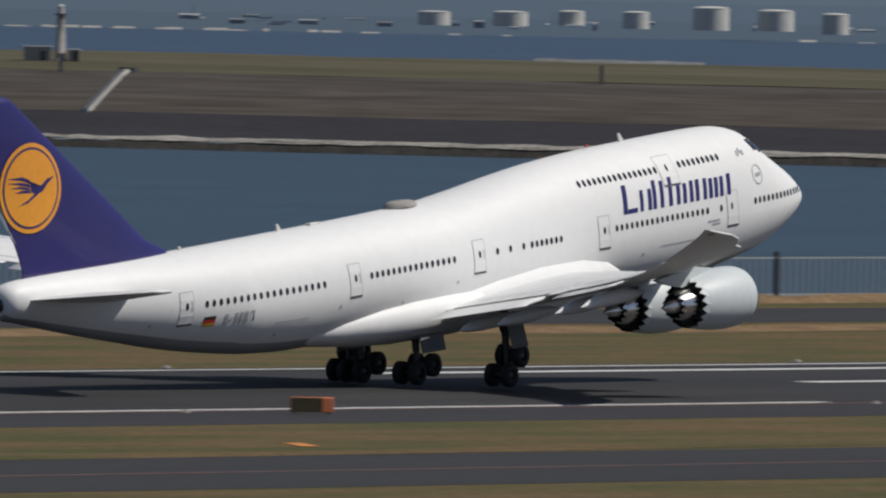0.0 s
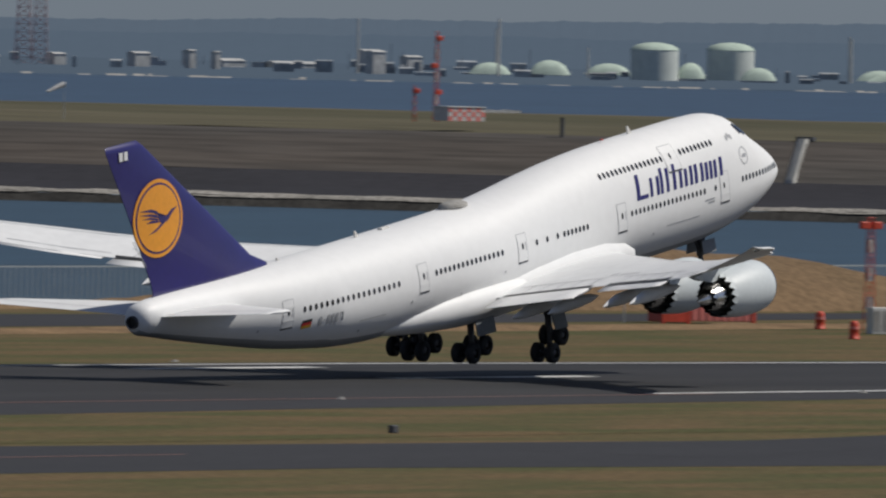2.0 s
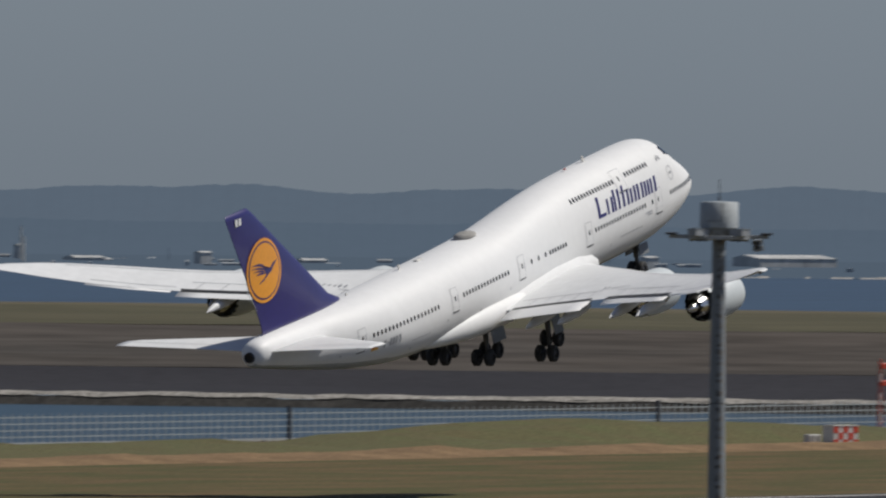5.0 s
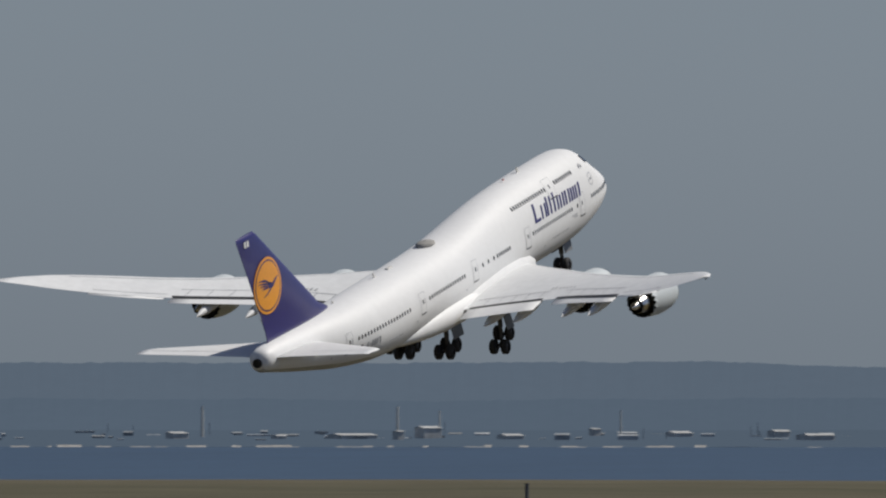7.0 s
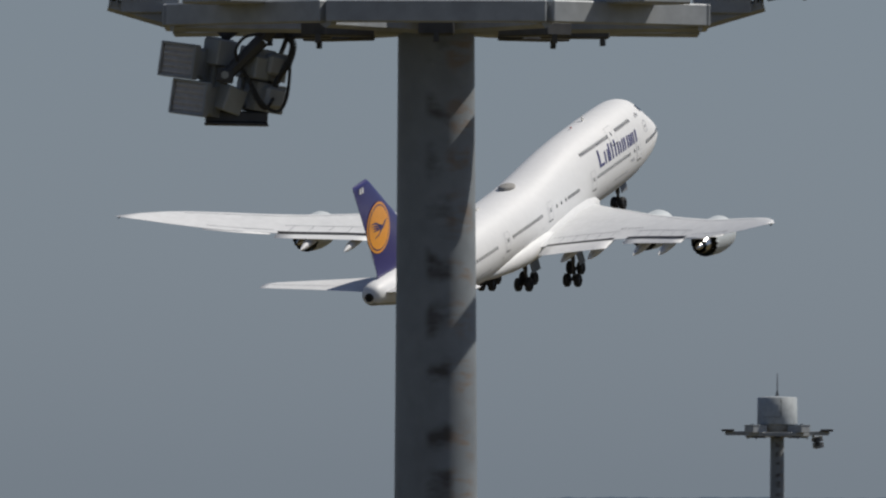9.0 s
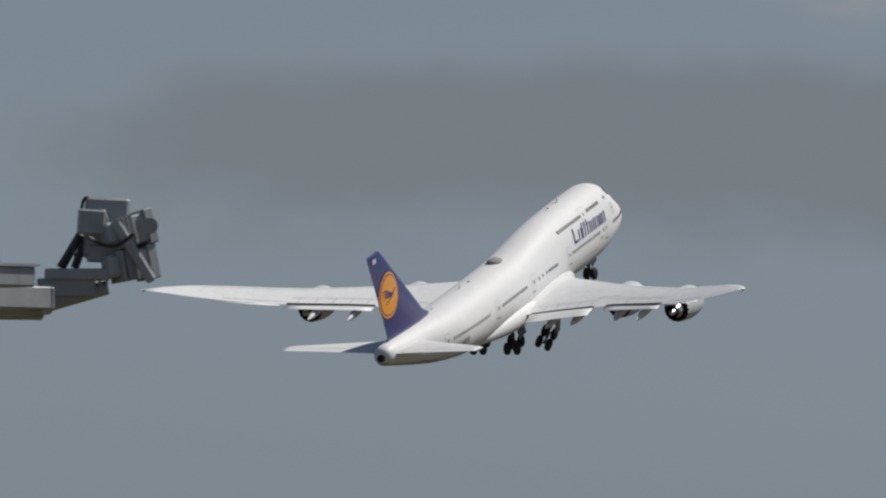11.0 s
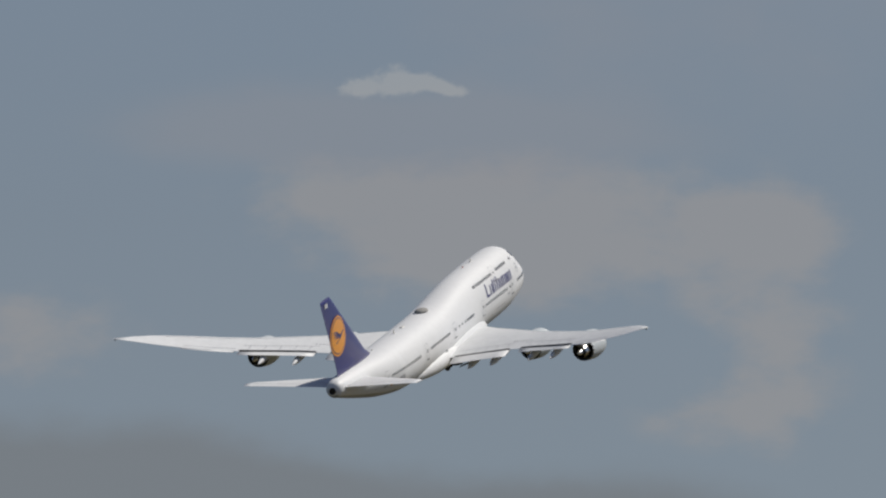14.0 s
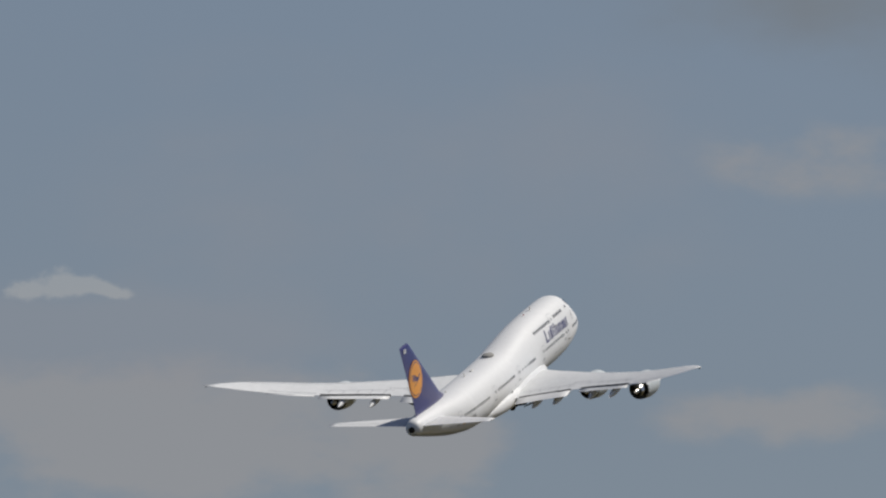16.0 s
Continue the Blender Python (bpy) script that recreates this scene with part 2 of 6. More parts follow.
PALE_RED = material("sun_faded_red_paint", (0.70, 0.22, 0.19), 0.6, vary=0.1, big=0.4, small=3.0)
OFF_WHITE = material("off_white_paint", (0.62, 0.61, 0.58), 0.6, vary=0.12, big=0.8, small=4.0)
CONCRETE = material("concrete", (0.34, 0.33, 0.31), 0.85, vary=0.2, big=0.4, small=3.0, bump=0.3)
ROCK = material("breakwater_rock", (0.33, 0.31, 0.28), 0.9, vary=0.35, big=0.15, small=1.5, bump=0.7, other=(0.20, 0.19, 0.17), gloss=0.15)
WET_ROCK = material("wet_rock", (0.075, 0.07, 0.062), 0.6, vary=0.3, big=0.2, small=1.5, bump=0.6, gloss=0.15)
LEVEE_DARK = material("dark_revetment", (0.033, 0.032, 0.036), 0.85, vary=0.15, big=0.03, small=0.5, bump=0.3, stretch=(1, 1, 3), gloss=0.15)
LEVEE_BROWN = material("dry_brown_slope", (0.062, 0.058, 0.053), 0.95, vary=0.3, big=0.03, small=0.5, bump=0.5, other=(0.072, 0.061, 0.052), spread=0.3, gloss=0.15, turn=72, stretch=(0.14, 1, 2.5))
LEVEE_TOP = material("dry_levee_grass", (0.105, 0.092, 0.060), 0.95, vary=0.3, big=0.02, small=0.5, bump=0.5, other=(0.062, 0.060, 0.034), spread=0.35, gloss=0.15, turn=72, stretch=(0.12, 1.3, 1))
SCRUB = material("green_scrub", (0.095, 0.10, 0.045), 0.95, vary=0.3, big=0.3, small=3.0, bump=0.3, other=(0.105, 0.088, 0.045), gloss=0.15)
REED = material("dry_reed", (0.25, 0.165, 0.09), 0.95, vary=0.3, big=0.2, small=2.5, bump=0.4, gloss=0.15)
EARTH = material("bare_earth", (0.185, 0.12, 0.068), 0.95, vary=0.25, big=0.1, small=1.5, bump=0.5, other=(0.135, 0.092, 0.052), gloss=0.15)
GALVANISED = material("galvanised_steel", (0.40, 0.43, 0.44), 0.6, 0.0, vary=0.10, big=0.6, small=5.0, other=(0.33, 0.355, 0.37), gloss=0.3)
STEEL_GREY = material("grey_steel_paint", (0.40, 0.42, 0.43), 0.5, 0.1, vary=0.12, big=1.2, small=8.0, other=(0.27, 0.29, 0.31))
DARK_STEEL = material("dark_steel", (0.09, 0.095, 0.105), 0.55, 0.3, vary=0.2, big=1.5, small=8.0)
LAMP_GLASS = material("ribbed_lamp_glass", (0.50, 0.48, 0.46), 0.25, vary=0.1, big=3.0, small=20.0)
FENCE_GREY = material("fence_wire", (0.33, 0.36, 0.37), 0.6, 0.2, vary=0.1, big=0.5, small=5.0)
TANK_CREAM = material("cream_tank_paint", (0.52, 0.51, 0.47), 0.8, vary=0.08, big=0.08, small=0.5, other=(0.46, 0.46, 0.44), gloss=0.1)
TANK_GREEN = material("pale_green_tank_paint", (0.45, 0.54, 0.46), 0.8, vary=0.1, big=0.08, small=0.5, other=(0.36, 0.43, 0.38), gloss=0.1)
TANK_SHELL = material("weathered_tank_shell", (0.56, 0.59, 0.55), 0.8, vary=0.08, big=0.08, small=0.5, other=(0.44, 0.48, 0.46), gloss=0.1)
FAR_GREY = material("far_building_grey", (0.50, 0.495, 0.48), 0.85, vary=0.2, big=0.1, small=0.6, other=(0.35, 0.36, 0.36), spread=0.3, gloss=0.1)
# the far reds and grey carry distance haze in their base colour
FAR_PINK = material("far_hazed_red_steel", (0.48, 0.30, 0.30), 0.85, vary=0.2, big=0.1, small=0.6, other=(0.50, 0.48, 0.48), spread=0.2, gloss=0.1)
SHIP_RED = material("hazed_container_red", (0.26, 0.075, 0.08), 0.8, vary=0.15, big=0.3, small=2.0, gloss=0.1)
FAR_DARK = material("far_structure_grey", (0.30, 0.33, 0.37), 0.85, vary=0.15, big=0.1, small=0.6, gloss=0.1)


def rusty_pole():
    """Painted steel tube: dark worn patches in a column under the climbing sockets, with rust run from them to one side."""
    m = material("weathered_pole_paint", (0.24, 0.265, 0.285), 0.55, 0.0, vary=0.07, big=1.2, small=7.0, other=(0.19, 0.212, 0.232), gloss=0.3)
    n, l = m.node_tree.nodes, m.node_tree.links
    b = n["Principled BSDF"]
    tc, cut = n.new("ShaderNodeTexCoord"), n.new("ShaderNodeSeparateXYZ")
    l.new(tc.outputs["Object"], cut.inputs[0])

    def calc(op, a, c=0.0):
        k = n.new("ShaderNodeMath")
        k.operation, k.use_clamp = op, op in ("MULTIPLY",)
        for i, v in enumerate((a, c)):
            if isinstance(v, (int, float)):
                k.inputs[i].default_value = v
            else:
                l.new(v, k.inputs[i])
        return k.outputs[0]

    def band(v, low, high, soft):
        r = n.new("ShaderNodeMapRange")
        r.interpolation_type = "SMOOTHSTEP"
        r.inputs[1].default_value, r.inputs[2].default_value = low, low + soft
        l.new(v, r.inputs[0])
        q = n.new("ShaderNodeMapRange")
        q.interpolation_type = "SMOOTHSTEP"
        q.inputs[1].default_value, q.inputs[2].default_value, q.inputs[3].default_value, q.inputs[4].default_value = high - soft, high, 1.0, 0.0
        l.new(v, q.inputs[0])
        return calc("MULTIPLY", r.outputs[0], q.outputs[0])

    def wear(scale, stretch, low, high):
        mp, t, r = n.new("ShaderNodeMapping"), n.new("ShaderNodeTexNoise"), n.new("ShaderNodeMapRange")
        mp.inputs["Scale"].default_value = stretch
        l.new(tc.outputs["Object"], mp.inputs[0])
        t.inputs["Scale"].default_value, t.inputs["Detail"].default_value = scale, 3
        l.new(mp.outputs[0], t.inputs["Vector"])
        r.inputs[1].default_value, r.inputs[2].default_value = low, high
        l.new(t.outputs[0], r.inputs[0])
        return r.outputs[0]

    jitter = wear(2.2, (1, 1, 1), 0.0, 1.0)
    height = calc("ADD", cut.outputs[2], calc("MULTIPLY", jitter, 0.55))
    step = calc("FRACT", calc("DIVIDE", height, 0.40))
    front = calc("LESS_THAN", cut.outputs[0], 0.0)
    patches = calc("MULTIPLY", band(step, 0.08, 0.85, 0.3), wear(2.6, (1, 1, 2.2), 0.40, 0.60))
    dark = calc("MULTIPLY", calc("MULTIPLY", band(cut.outputs[1], -0.15, 0.10, 0.07), patches), front)
    runs = calc("MULTIPLY", calc("MULTIPLY", band(cut.outputs[1], -0.30, -0.04, 0.08), wear(5.0, (1, 1, 3.0), 0.44, 0.62)), band(step, 0.05, 0.9, 0.3))
    last = b.inputs["Base Color"].links[0].from_socket
    for factor, amount, colour in ((calc("MULTIPLY", runs, front), 0.5, (0.22, 0.13, 0.065, 1)), (dark, 0.8, (0.042, 0.033, 0.027, 1)), (wear(2.2, (1, 1, 0.25), 0.60, 0.78), 0.12, (0.12, 0.08, 0.05, 1))):
        mx = n.new("ShaderNodeMix")
        mx.data_type = "RGBA"
        mx.inputs[7].default_value = colour
        l.new(calc("MULTIPLY", factor, amount), mx.inputs[0])
        l.new(last, mx.inputs[6])
        last = mx.outputs[2]
    l.new(last, b.inputs["Base Color"])
    return m


POLE_PAINT = rusty_pole()


def sea_material(name, colour, wave):
    m = bpy.data.materials.new(name)
    m.use_nodes = True
    n, l = m.node_tree.nodes, m.node_tree.links
    b = n["Principled BSDF"]
    b.inputs["Roughness"].default_value = 0.45
    b.inputs["Specular IOR Level"].default_value = 0.25
    tc, mp = n.new("ShaderNodeTexCoord"), n.new("ShaderNodeMapping")
    mp.inputs["Scale"].default_value, mp.inputs["Rotation"].default_value = (0.5, 2.0, 1), (0, 0, radians(60))
    l.new(tc.outputs["Object"], mp.inputs[0])
    a, c = n.new("ShaderNodeTexNoise"), n.new("ShaderNodeTexNoise")
    for t, s in ((a, wave), (c, wave * 0.05)):
        t.inputs["Scale"].default_value, t.inputs["Detail"].default_value = s, 5
        l.new(mp.outputs[0], t.inputs["Vector"])
    s = n.new("ShaderNodeMath")
    s.operation = "MULTIPLY_ADD"
    s.inputs[1].default_value = 0.5
    l.new(c.outputs[0], s.inputs[0])
    l.new(a.outputs[0], s.inputs[2])
    r = n.new("ShaderNodeMapRange")
    r.inputs[1].default_value, r.inputs[2].default_value, r.inputs[3].default_value, r.inputs[4].default_value = 0.55, 0.95, 0.78, 1.22
    l.new(s.outputs[0], r.inputs[0])
    mx = n.new("ShaderNodeMix")
    mx.data_type, mx.blend_type = "RGBA", "MULTIPLY"
    mx.inputs[0].default_value = 1
    mx.inputs[6].default_value = colour + (1,)
    l.new(r.outputs[0], mx.inputs[7])
    l.new(mx.outputs[2], b.inputs["Base Color"])
    bp = n.new("ShaderNodeBump")
    bp.inputs["Strength"].default_value, bp.inputs["Distance"].default_value = 0.5, 0.15
    l.new(a.outputs[0], bp.inputs["Height"])
    l.new(bp.outputs[0], b.inputs["Normal"])
    return m


SEA = sea_material("sea_water", (0.034, 0.062, 0.101), 0.25)
CANAL = sea_material("canal_water", (0.028, 0.056, 0.082), 0.6)


def haze_glow_material(name, colour):
    """A far ridge or shore: the pale haze before it is put in as emission."""
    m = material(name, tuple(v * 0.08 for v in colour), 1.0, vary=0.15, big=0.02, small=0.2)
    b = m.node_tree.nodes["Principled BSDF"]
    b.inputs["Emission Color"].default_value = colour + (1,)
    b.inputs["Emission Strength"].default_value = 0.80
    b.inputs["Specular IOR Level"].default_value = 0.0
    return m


RIDGE = haze_glow_material("hazy_ridge", (0.103, 0.140, 0.188))
FAR_LAND = haze_glow_material("hazy_shore", (0.094, 0.128, 0.172))
RIDGE_FAR = haze_glow_material("hazier_ridge", (0.115, 0.152, 0.200))


# ---- mesh helpers ----
def mesh(name, verts, faces, mat, parent=None, label="", smooth=False, mats=None, index=None):
    me = bpy.data.meshes.new(name)
    me.from_pydata([tuple(v) for v in verts], [], faces)
    for m in (mats or [mat]):
        me.materials.append(m)
    if index is not None:
        me.polygons.foreach_set("material_index", index)
    if smooth:
        me.polygons.foreach_set("use_smooth", [True] * len(faces))
    me.update()
    ob = new(name, me)
    if parent:
        ob.parent = parent
    if label:
        tagged(ob, label)
    return ob


def part(name, bm, mat, parent=None, label="", smooth=False):
    me = bpy.data.meshes.new(name)
    bmesh.ops.recalc_face_normals(bm, faces=bm.faces)
    bm.to_mesh(me)
    bm.free()
    for m in (mat if isinstance(mat, (list, tuple)) else [mat]):
        me.materials.append(m)
    if smooth:
        for p in me.polygons:
            p.use_smooth = True
    ob = new(name, me)
    if parent:
        ob.parent = parent
    if label:
        tagged(ob, label)
    return ob


def thing(name, m, label, category, group="", kind=""):
    ob = new(name)
    ob.matrix_world = m
    return tagged(ob, label, category, group, kind)


def box(bm, x, y, z, sx, sy, sz, bevel=0.0, turn=None):
    r = bmesh.ops.create_cube(bm, size=1.0)
    vs = r["verts"]
    bmesh.ops.scale(bm, vec=(sx, sy, sz), verts=vs)
    if bevel:
        es = list({e for v in vs for e in v.link_edges})
        out = bmesh.ops.bevel(bm, geom=es, offset=bevel, segments=1, affect="EDGES")
        vs = list({v for f in out["faces"] for v in f.verts} | {v for v in vs if v.is_valid})
    if turn is not None:
        bmesh.ops.rotate(bm, cent=(0, 0, 0), matrix=turn, verts=vs)
    bmesh.ops.translate(bm, vec=(x, y, z), verts=vs)
    return vs


def rod(bm, a, b, r1, r2=None, seg=8):
    a, b = Vector(a), Vector(b)
    d = b - a
    m = Matrix.Translation((a + b) / 2) @ d.to_track_quat("Z", "Y").to_matrix().to_4x4()
    bmesh.ops.create_cone(bm, cap_ends=True, segments=seg, radius1=r1, radius2=r1 if r2 is None else r2, depth=d.length, matrix=m)


def lathe(profile, seg, axis="x"):
    """Verts and faces of a profile of (along, radius) turned round an axis."""
    vs, fs = [], []
    for a, r in profile:
        for k in range(seg):
            t = 2 * math.pi * k / seg
            p = (a, r * math.cos(t), r * math.sin(t)) if axis == "x" else (r * math.cos(t), r * math.sin(t), a)
            vs.append(p)
    for i in range(len(profile) - 1):
        for k in range(seg):
            j = (k + 1) % seg
            fs.append((i * seg + k, i * seg + j, (i + 1) * seg + j, (i + 1) * seg + k))
    return vs, fs


def curve_at(table, s):
    """Smooth interpolation in a table of (s, value)."""
    xs = [p[0] for p in table]
    if s <= xs[0]:
        return table[0][1]
    if s >= xs[-1]:
        return table[-1][1]
    i = max(k for k in range(len(xs)) if xs[k] <= s)
    i = min(i, len(xs) - 2)

    def slope(k):
        if k == 0 or k == len(xs) - 1:
            k0, k1 = (0, 1) if k == 0 else (k - 1, k)
            return (table[k1][1] - table[k0][1]) / (xs[k1] - xs[k0])
        a = (table[k][1] - table[k - 1][1]) / (xs[k] - xs[k - 1])
        b = (table[k + 1][1] - table[k][1]) / (xs[k + 1] - xs[k])
        return 0 if a * b <= 0 else 2 * a * b / (a + b)

    h = xs[i + 1] - xs[i]
    u = (s - xs[i]) / h
    return ((1 + 2 * u) * (1 - u) ** 2 * table[i][1] + u * (1 - u) ** 2 * h * slope(i)
            + u * u * (3 - 2 * u) * table[i + 1][1] + u * u * (u - 1) * h * slope(i + 1))


# ---- ground, runway, water, levee ----
PAVE_Z = 0.012


def strip(name, rows, mat, label, kind="structure", z=0.0, category=""):
    """A sheet between two lines: rows of (x, y_near, y_far)."""
    vs, fs = [], []
    for x, y0, y1 in rows:
        vs += [(x, y0, z), (x, y1, z)]
    for i in range(len(rows) - 1):
        fs.append((2 * i, 2 * i + 2, 2 * i + 3, 2 * i + 1))
    return tagged(mesh(name, vs, fs, mat), label, category, kind=kind)


SEAWALL_Y = 151.0
# one sheet to the horizon: grass on the airfield, a drop at the seawall, sea bed and water level beyond
gx = [-5000, -1500, 0] + list(range(300, 2101, 60)) + [2600, 3500, 5200]
gy = [-5000, -1500, -642, -400, -250, -160, -110, -60, -28, 28, 60, 95, 130, SEAWALL_Y]
gv, gf = [], []
for yy in gy:
    for xx in gx:
        gv.append((xx, yy, 0.0))
for j in range(len(gy) - 1):
    for i in range(len(gx) - 1):
        a = j * len(gx) + i
        gf.append((a, a + 1, a + 1 + len(gx), a + len(gx)))
tagged(mesh("ground", gv, gf, DRY_GRASS), "dry straw-coloured airfield grass with greener patches", "grass", kind="structure")

# water: canal before the levee and the bay behind it
tagged(mesh("water", [(-5000, SEAWALL_Y, -0.6), (1826, SEAWALL_Y, -0.6), (146, 5300, -0.6), (-5000, 5300, -0.6)], [(0, 1, 2, 3)], CANAL), "dark blue rippled canal water below the seawall", "water", kind="structure")
wall_bm = bmesh.new()
box(wall_bm, 100, SEAWALL_Y + 0.3, -0.9, 10200, 0.8, 2.3)
tagged(part("seawall", wall_bm, CONCRETE), "low grey concrete seawall along the canal", "wall", kind="structure")

RUNWAY_EDGE = ((-1500, 30), (500, 30), (960, 30), (1000, 28), (1070, 19), (1110, 15), (1150, 8), (1200, 2), (1260, -6), (1500, -14), (3000, -14))
strip("runway", [(x, -30, y) for x, y in RUNWAY_EDGE], RUNWAY, "dark grey asphalt runway", z=PAVE_Z)
strip("runway_shoulder", [(x, -46, -30) for x in (-1500, 700, 860)] + [(900, -43, -30), (960, -40, -30), (1010, -37, -30), (1500, -36, -30), (3000, -36, -30)], ASPHALT, "asphalt shoulder along the runway", z=PAVE_Z - 0.004)
strip("taxiway", [(-1500, -114, -82), (700, -114, -82), (790, -116, -84), (860, -130, -92), (960, -160, -98), (1100, -180, -105), (1500, -200, -110)], ASPHALT, "asphalt taxiway between strips of dry grass", z=PAVE_Z)
strip("taxiway_link", [(830, -112, -99), (880, -100, -90), (940, -86, -78), (1000, -72, -50), (1050, -92, -64), (1200, -110, -82)], ASPHALT, "narrow asphalt link between taxiway and runway", z=PAVE_Z + 0.006)
strip("perimeter_road", [(x, 100, 128) for x in (-1500, 700, 1000, 1090)] + [(1180, 104, 120), (1260, 110, 116)], ASPHALT, "grey asphalt perimeter road behind the runway", z=PAVE_Z)

# painted lines, each a thin slab on the asphalt
lines_z = PAVE_Z + 0.02


def paint(name, x0, x1, y0, y1, mat, label, group=""):
    bm = bmesh.new()
    n = max(1, int((x1 - x0) / 6))
    for i in range(n):
        xa, xb = x0 + (x1 - x0) * i / n, x0 + (x1 - x0) * (i + 1) / n
        j = random.uniform(-0.05, 0.05)
        vs = [bm.verts.new(p) for p in ((xa, y0 + j, lines_z), (xb - 0.05, y0 + j, lines_z), (xb - 0.05, y1 + j, lines_z), (xa, y1 + j, lines_z))]
        bm.faces.new(vs)
    return tagged(part(name, bm, mat), label, "marking", group, "structure")


for x0, x1 in ((560, 582), (697, 718), (829, 851), (967, 991), (1094, 1141), (1240, 1262), (1380, 1402)):
    paint("centreline_dash", x0, x1, -1.0, 1.0, LINE_WHITE, "white painted runway centreline dash", "centreline dashes")
for x0, x1 in ((-400, 795), (955, 1013), (1190, 1900)):
    paint("side_line", x0, x1, -28.6, -27.4, LINE_WHITE, "white painted runway side line")
paint("broad_bar", 1094, 1145, -36.0, -25.5, LINE_WHITE, "broad white painted bar beside the runway")
strip("side_line", [(x, y - 3.4, y - 2.3) for x, y in RUNWAY_EDGE[1:-1]], LINE_WHITE, "white painted runway side line", z=lines_z, category="marking")
for x0, x1 in ((810, 868), (967, 988)):
    paint("touchdown_bar", x0, x1, 18.5, 20.6, LINE_WHITE, "white painted touchdown bar on the runway")
paint("shoulder_line", 640, 960, -29.9, -29.4, LINE_PINK, "faded red line at the runway shoulder")
paint("taxi_line", 600, 800, -98.3, -97.9, LINE_PINK, "faded line along the taxiway")
for k in range(5):
    bm = bmesh.new()
    x, y = 745.4 + 0.95 * k, -91.5
    bm.faces.new([bm.verts.new(p) for p in ((x, y, lines_z), (x + 0.5, y, lines_z), (x - 28.4, y - 25.4, lines_z), (x - 28.8, y - 25.4, lines_z))])
    tagged(part("holding_line", bm, LINE_YELLOW), "worn yellow-orange holding line across the taxiway", "marking", "holding lines", "structure")
for corners in (((750.3, -92.8), (752.0, -98.2), (746.7, -104.2), (741.7, -102.1)), ((730.2, -109.5), (732.0, -112.3), (726.6, -118.7), (720.8, -118.7))):
    quad = [Vector(c) for c in corners]
    bm = bmesh.new()
    bm.faces.new([bm.verts.new((c.x, c.y, lines_z)) for c in quad])
    tagged(part("red_marking", bm, SIGN_MAGENTA), "faded red painted sign panel with white strokes", "marking", "red panels", "structure")
    bm = bmesh.new()
    for u0, u1, v0, v1 in ((0.1, 0.3, 0.15, 0.30), (0.25, 0.6, 0.30, 0.42), (0.45, 0.9, 0.55, 0.66), (0.1, 0.45, 0.68, 0.80), (0.62, 0.8, 0.15, 0.28)):
        fs_ = []
        for u, v in ((u0, v0), (u1, v0 + 0.06), (u1, v1 + 0.06), (u0, v1)):
            q = quad[0].lerp(quad[1], v).lerp(quad[3].lerp(quad[2], v), u)
            fs_.append(bm.verts.new((q.x, q.y, lines_z + 0.006)))
        bm.faces.new(fs_)
    tagged(part("white_stroke", bm, LINE_WHITE), "white painted strokes on the red panel", "marking", "red panels", "structure")
for x, y in ((697, -70.5), (708.3, -114.1), (718.2, -124.5)):
    bm = bmesh.new()
    bm.faces.new([bm.verts.new((x + a * 0.59 + b * 0.81, y - a * 0.81 + b * 0.59, lines_z)) for a, b in ((-1.1, 2.4), (-0.2, 3.2), (1.1, -2.4), (0.2, -3.2))])
    tagged(part("orange_dash", bm, LINE_YELLOW), "orange painted dash on the taxiway", "marking", "orange dashes", "structure")


# levee across the water
ALONG, AWAY = Vector((0.31, -0.95, 0)).normalized(), Vector((0.95, 0.31, 0)).normalized()
FRONT = 1765.0


def levee_point(a, s, z):
    """a: metres along the levee from its foot abeam the runway's line, s: metres behind its front."""
    p = AWAY * (FRONT + s) + ALONG * a
    return (p.x, p.y, z)


def levee_sheet(name, profile, mat, label, jag=0.0, step=12):
    vs, fs = [], []
    cols = list(range(-1500, 2401, step))
    for a in cols:
        for i, (s, z) in enumerate(profile):
            j = jag * (noise.noise((a * 0.13, i * 3.1, 0)) + 0.6 * noise.noise((a * 0.9, i * 1.7, 4)))
            vs.append(levee_point(a, s + j * 1.5, z + j))
    n = len(profile)
    for i in range(len(cols) - 1):
        for k in range(n - 1):
            fs.append((i * n + k, (i + 1) * n + k, (i + 1) * n + k + 1, i * n + k + 1))
    return tagged(mesh(name, vs, fs, mat), label, "levee", kind="structure")


levee_sheet("levee_foot", ((-3, -2.2), (-1.6, -0.6), (-0.4, 0.5)), WET_ROCK, "dark wet rocks at the waterline of the levee", 0.3, 3)
levee_sheet("levee_rocks", ((-0.6, 0.45), (0.2, 0.75), (1.6, 0.92), (4, 0.6)), ROCK, "pale rubble rock edge of the levee", 0.2, 2)
levee_sheet("levee_apron", ((2.5, 0.72), (22, 1.5), (42, 3.2)), LEVEE_DARK, "dark asphalt revetment of the levee")
levee_sheet("levee_slope", ((42, 3.2), (48, 4.6), (62, 7.4), (66, 7.8)), LEVEE_BROWN, "brown dry slope of the levee", 0.12)
levee_sheet("levee_crest", ((66, 7.8), (95, 8.6), (150, 9.4), (170, 9.4), (178, 6.0), (200, -2.2)), LEVEE_TOP, "dry grassy crest of the levee", 0.15)
bm = bmesh.new()
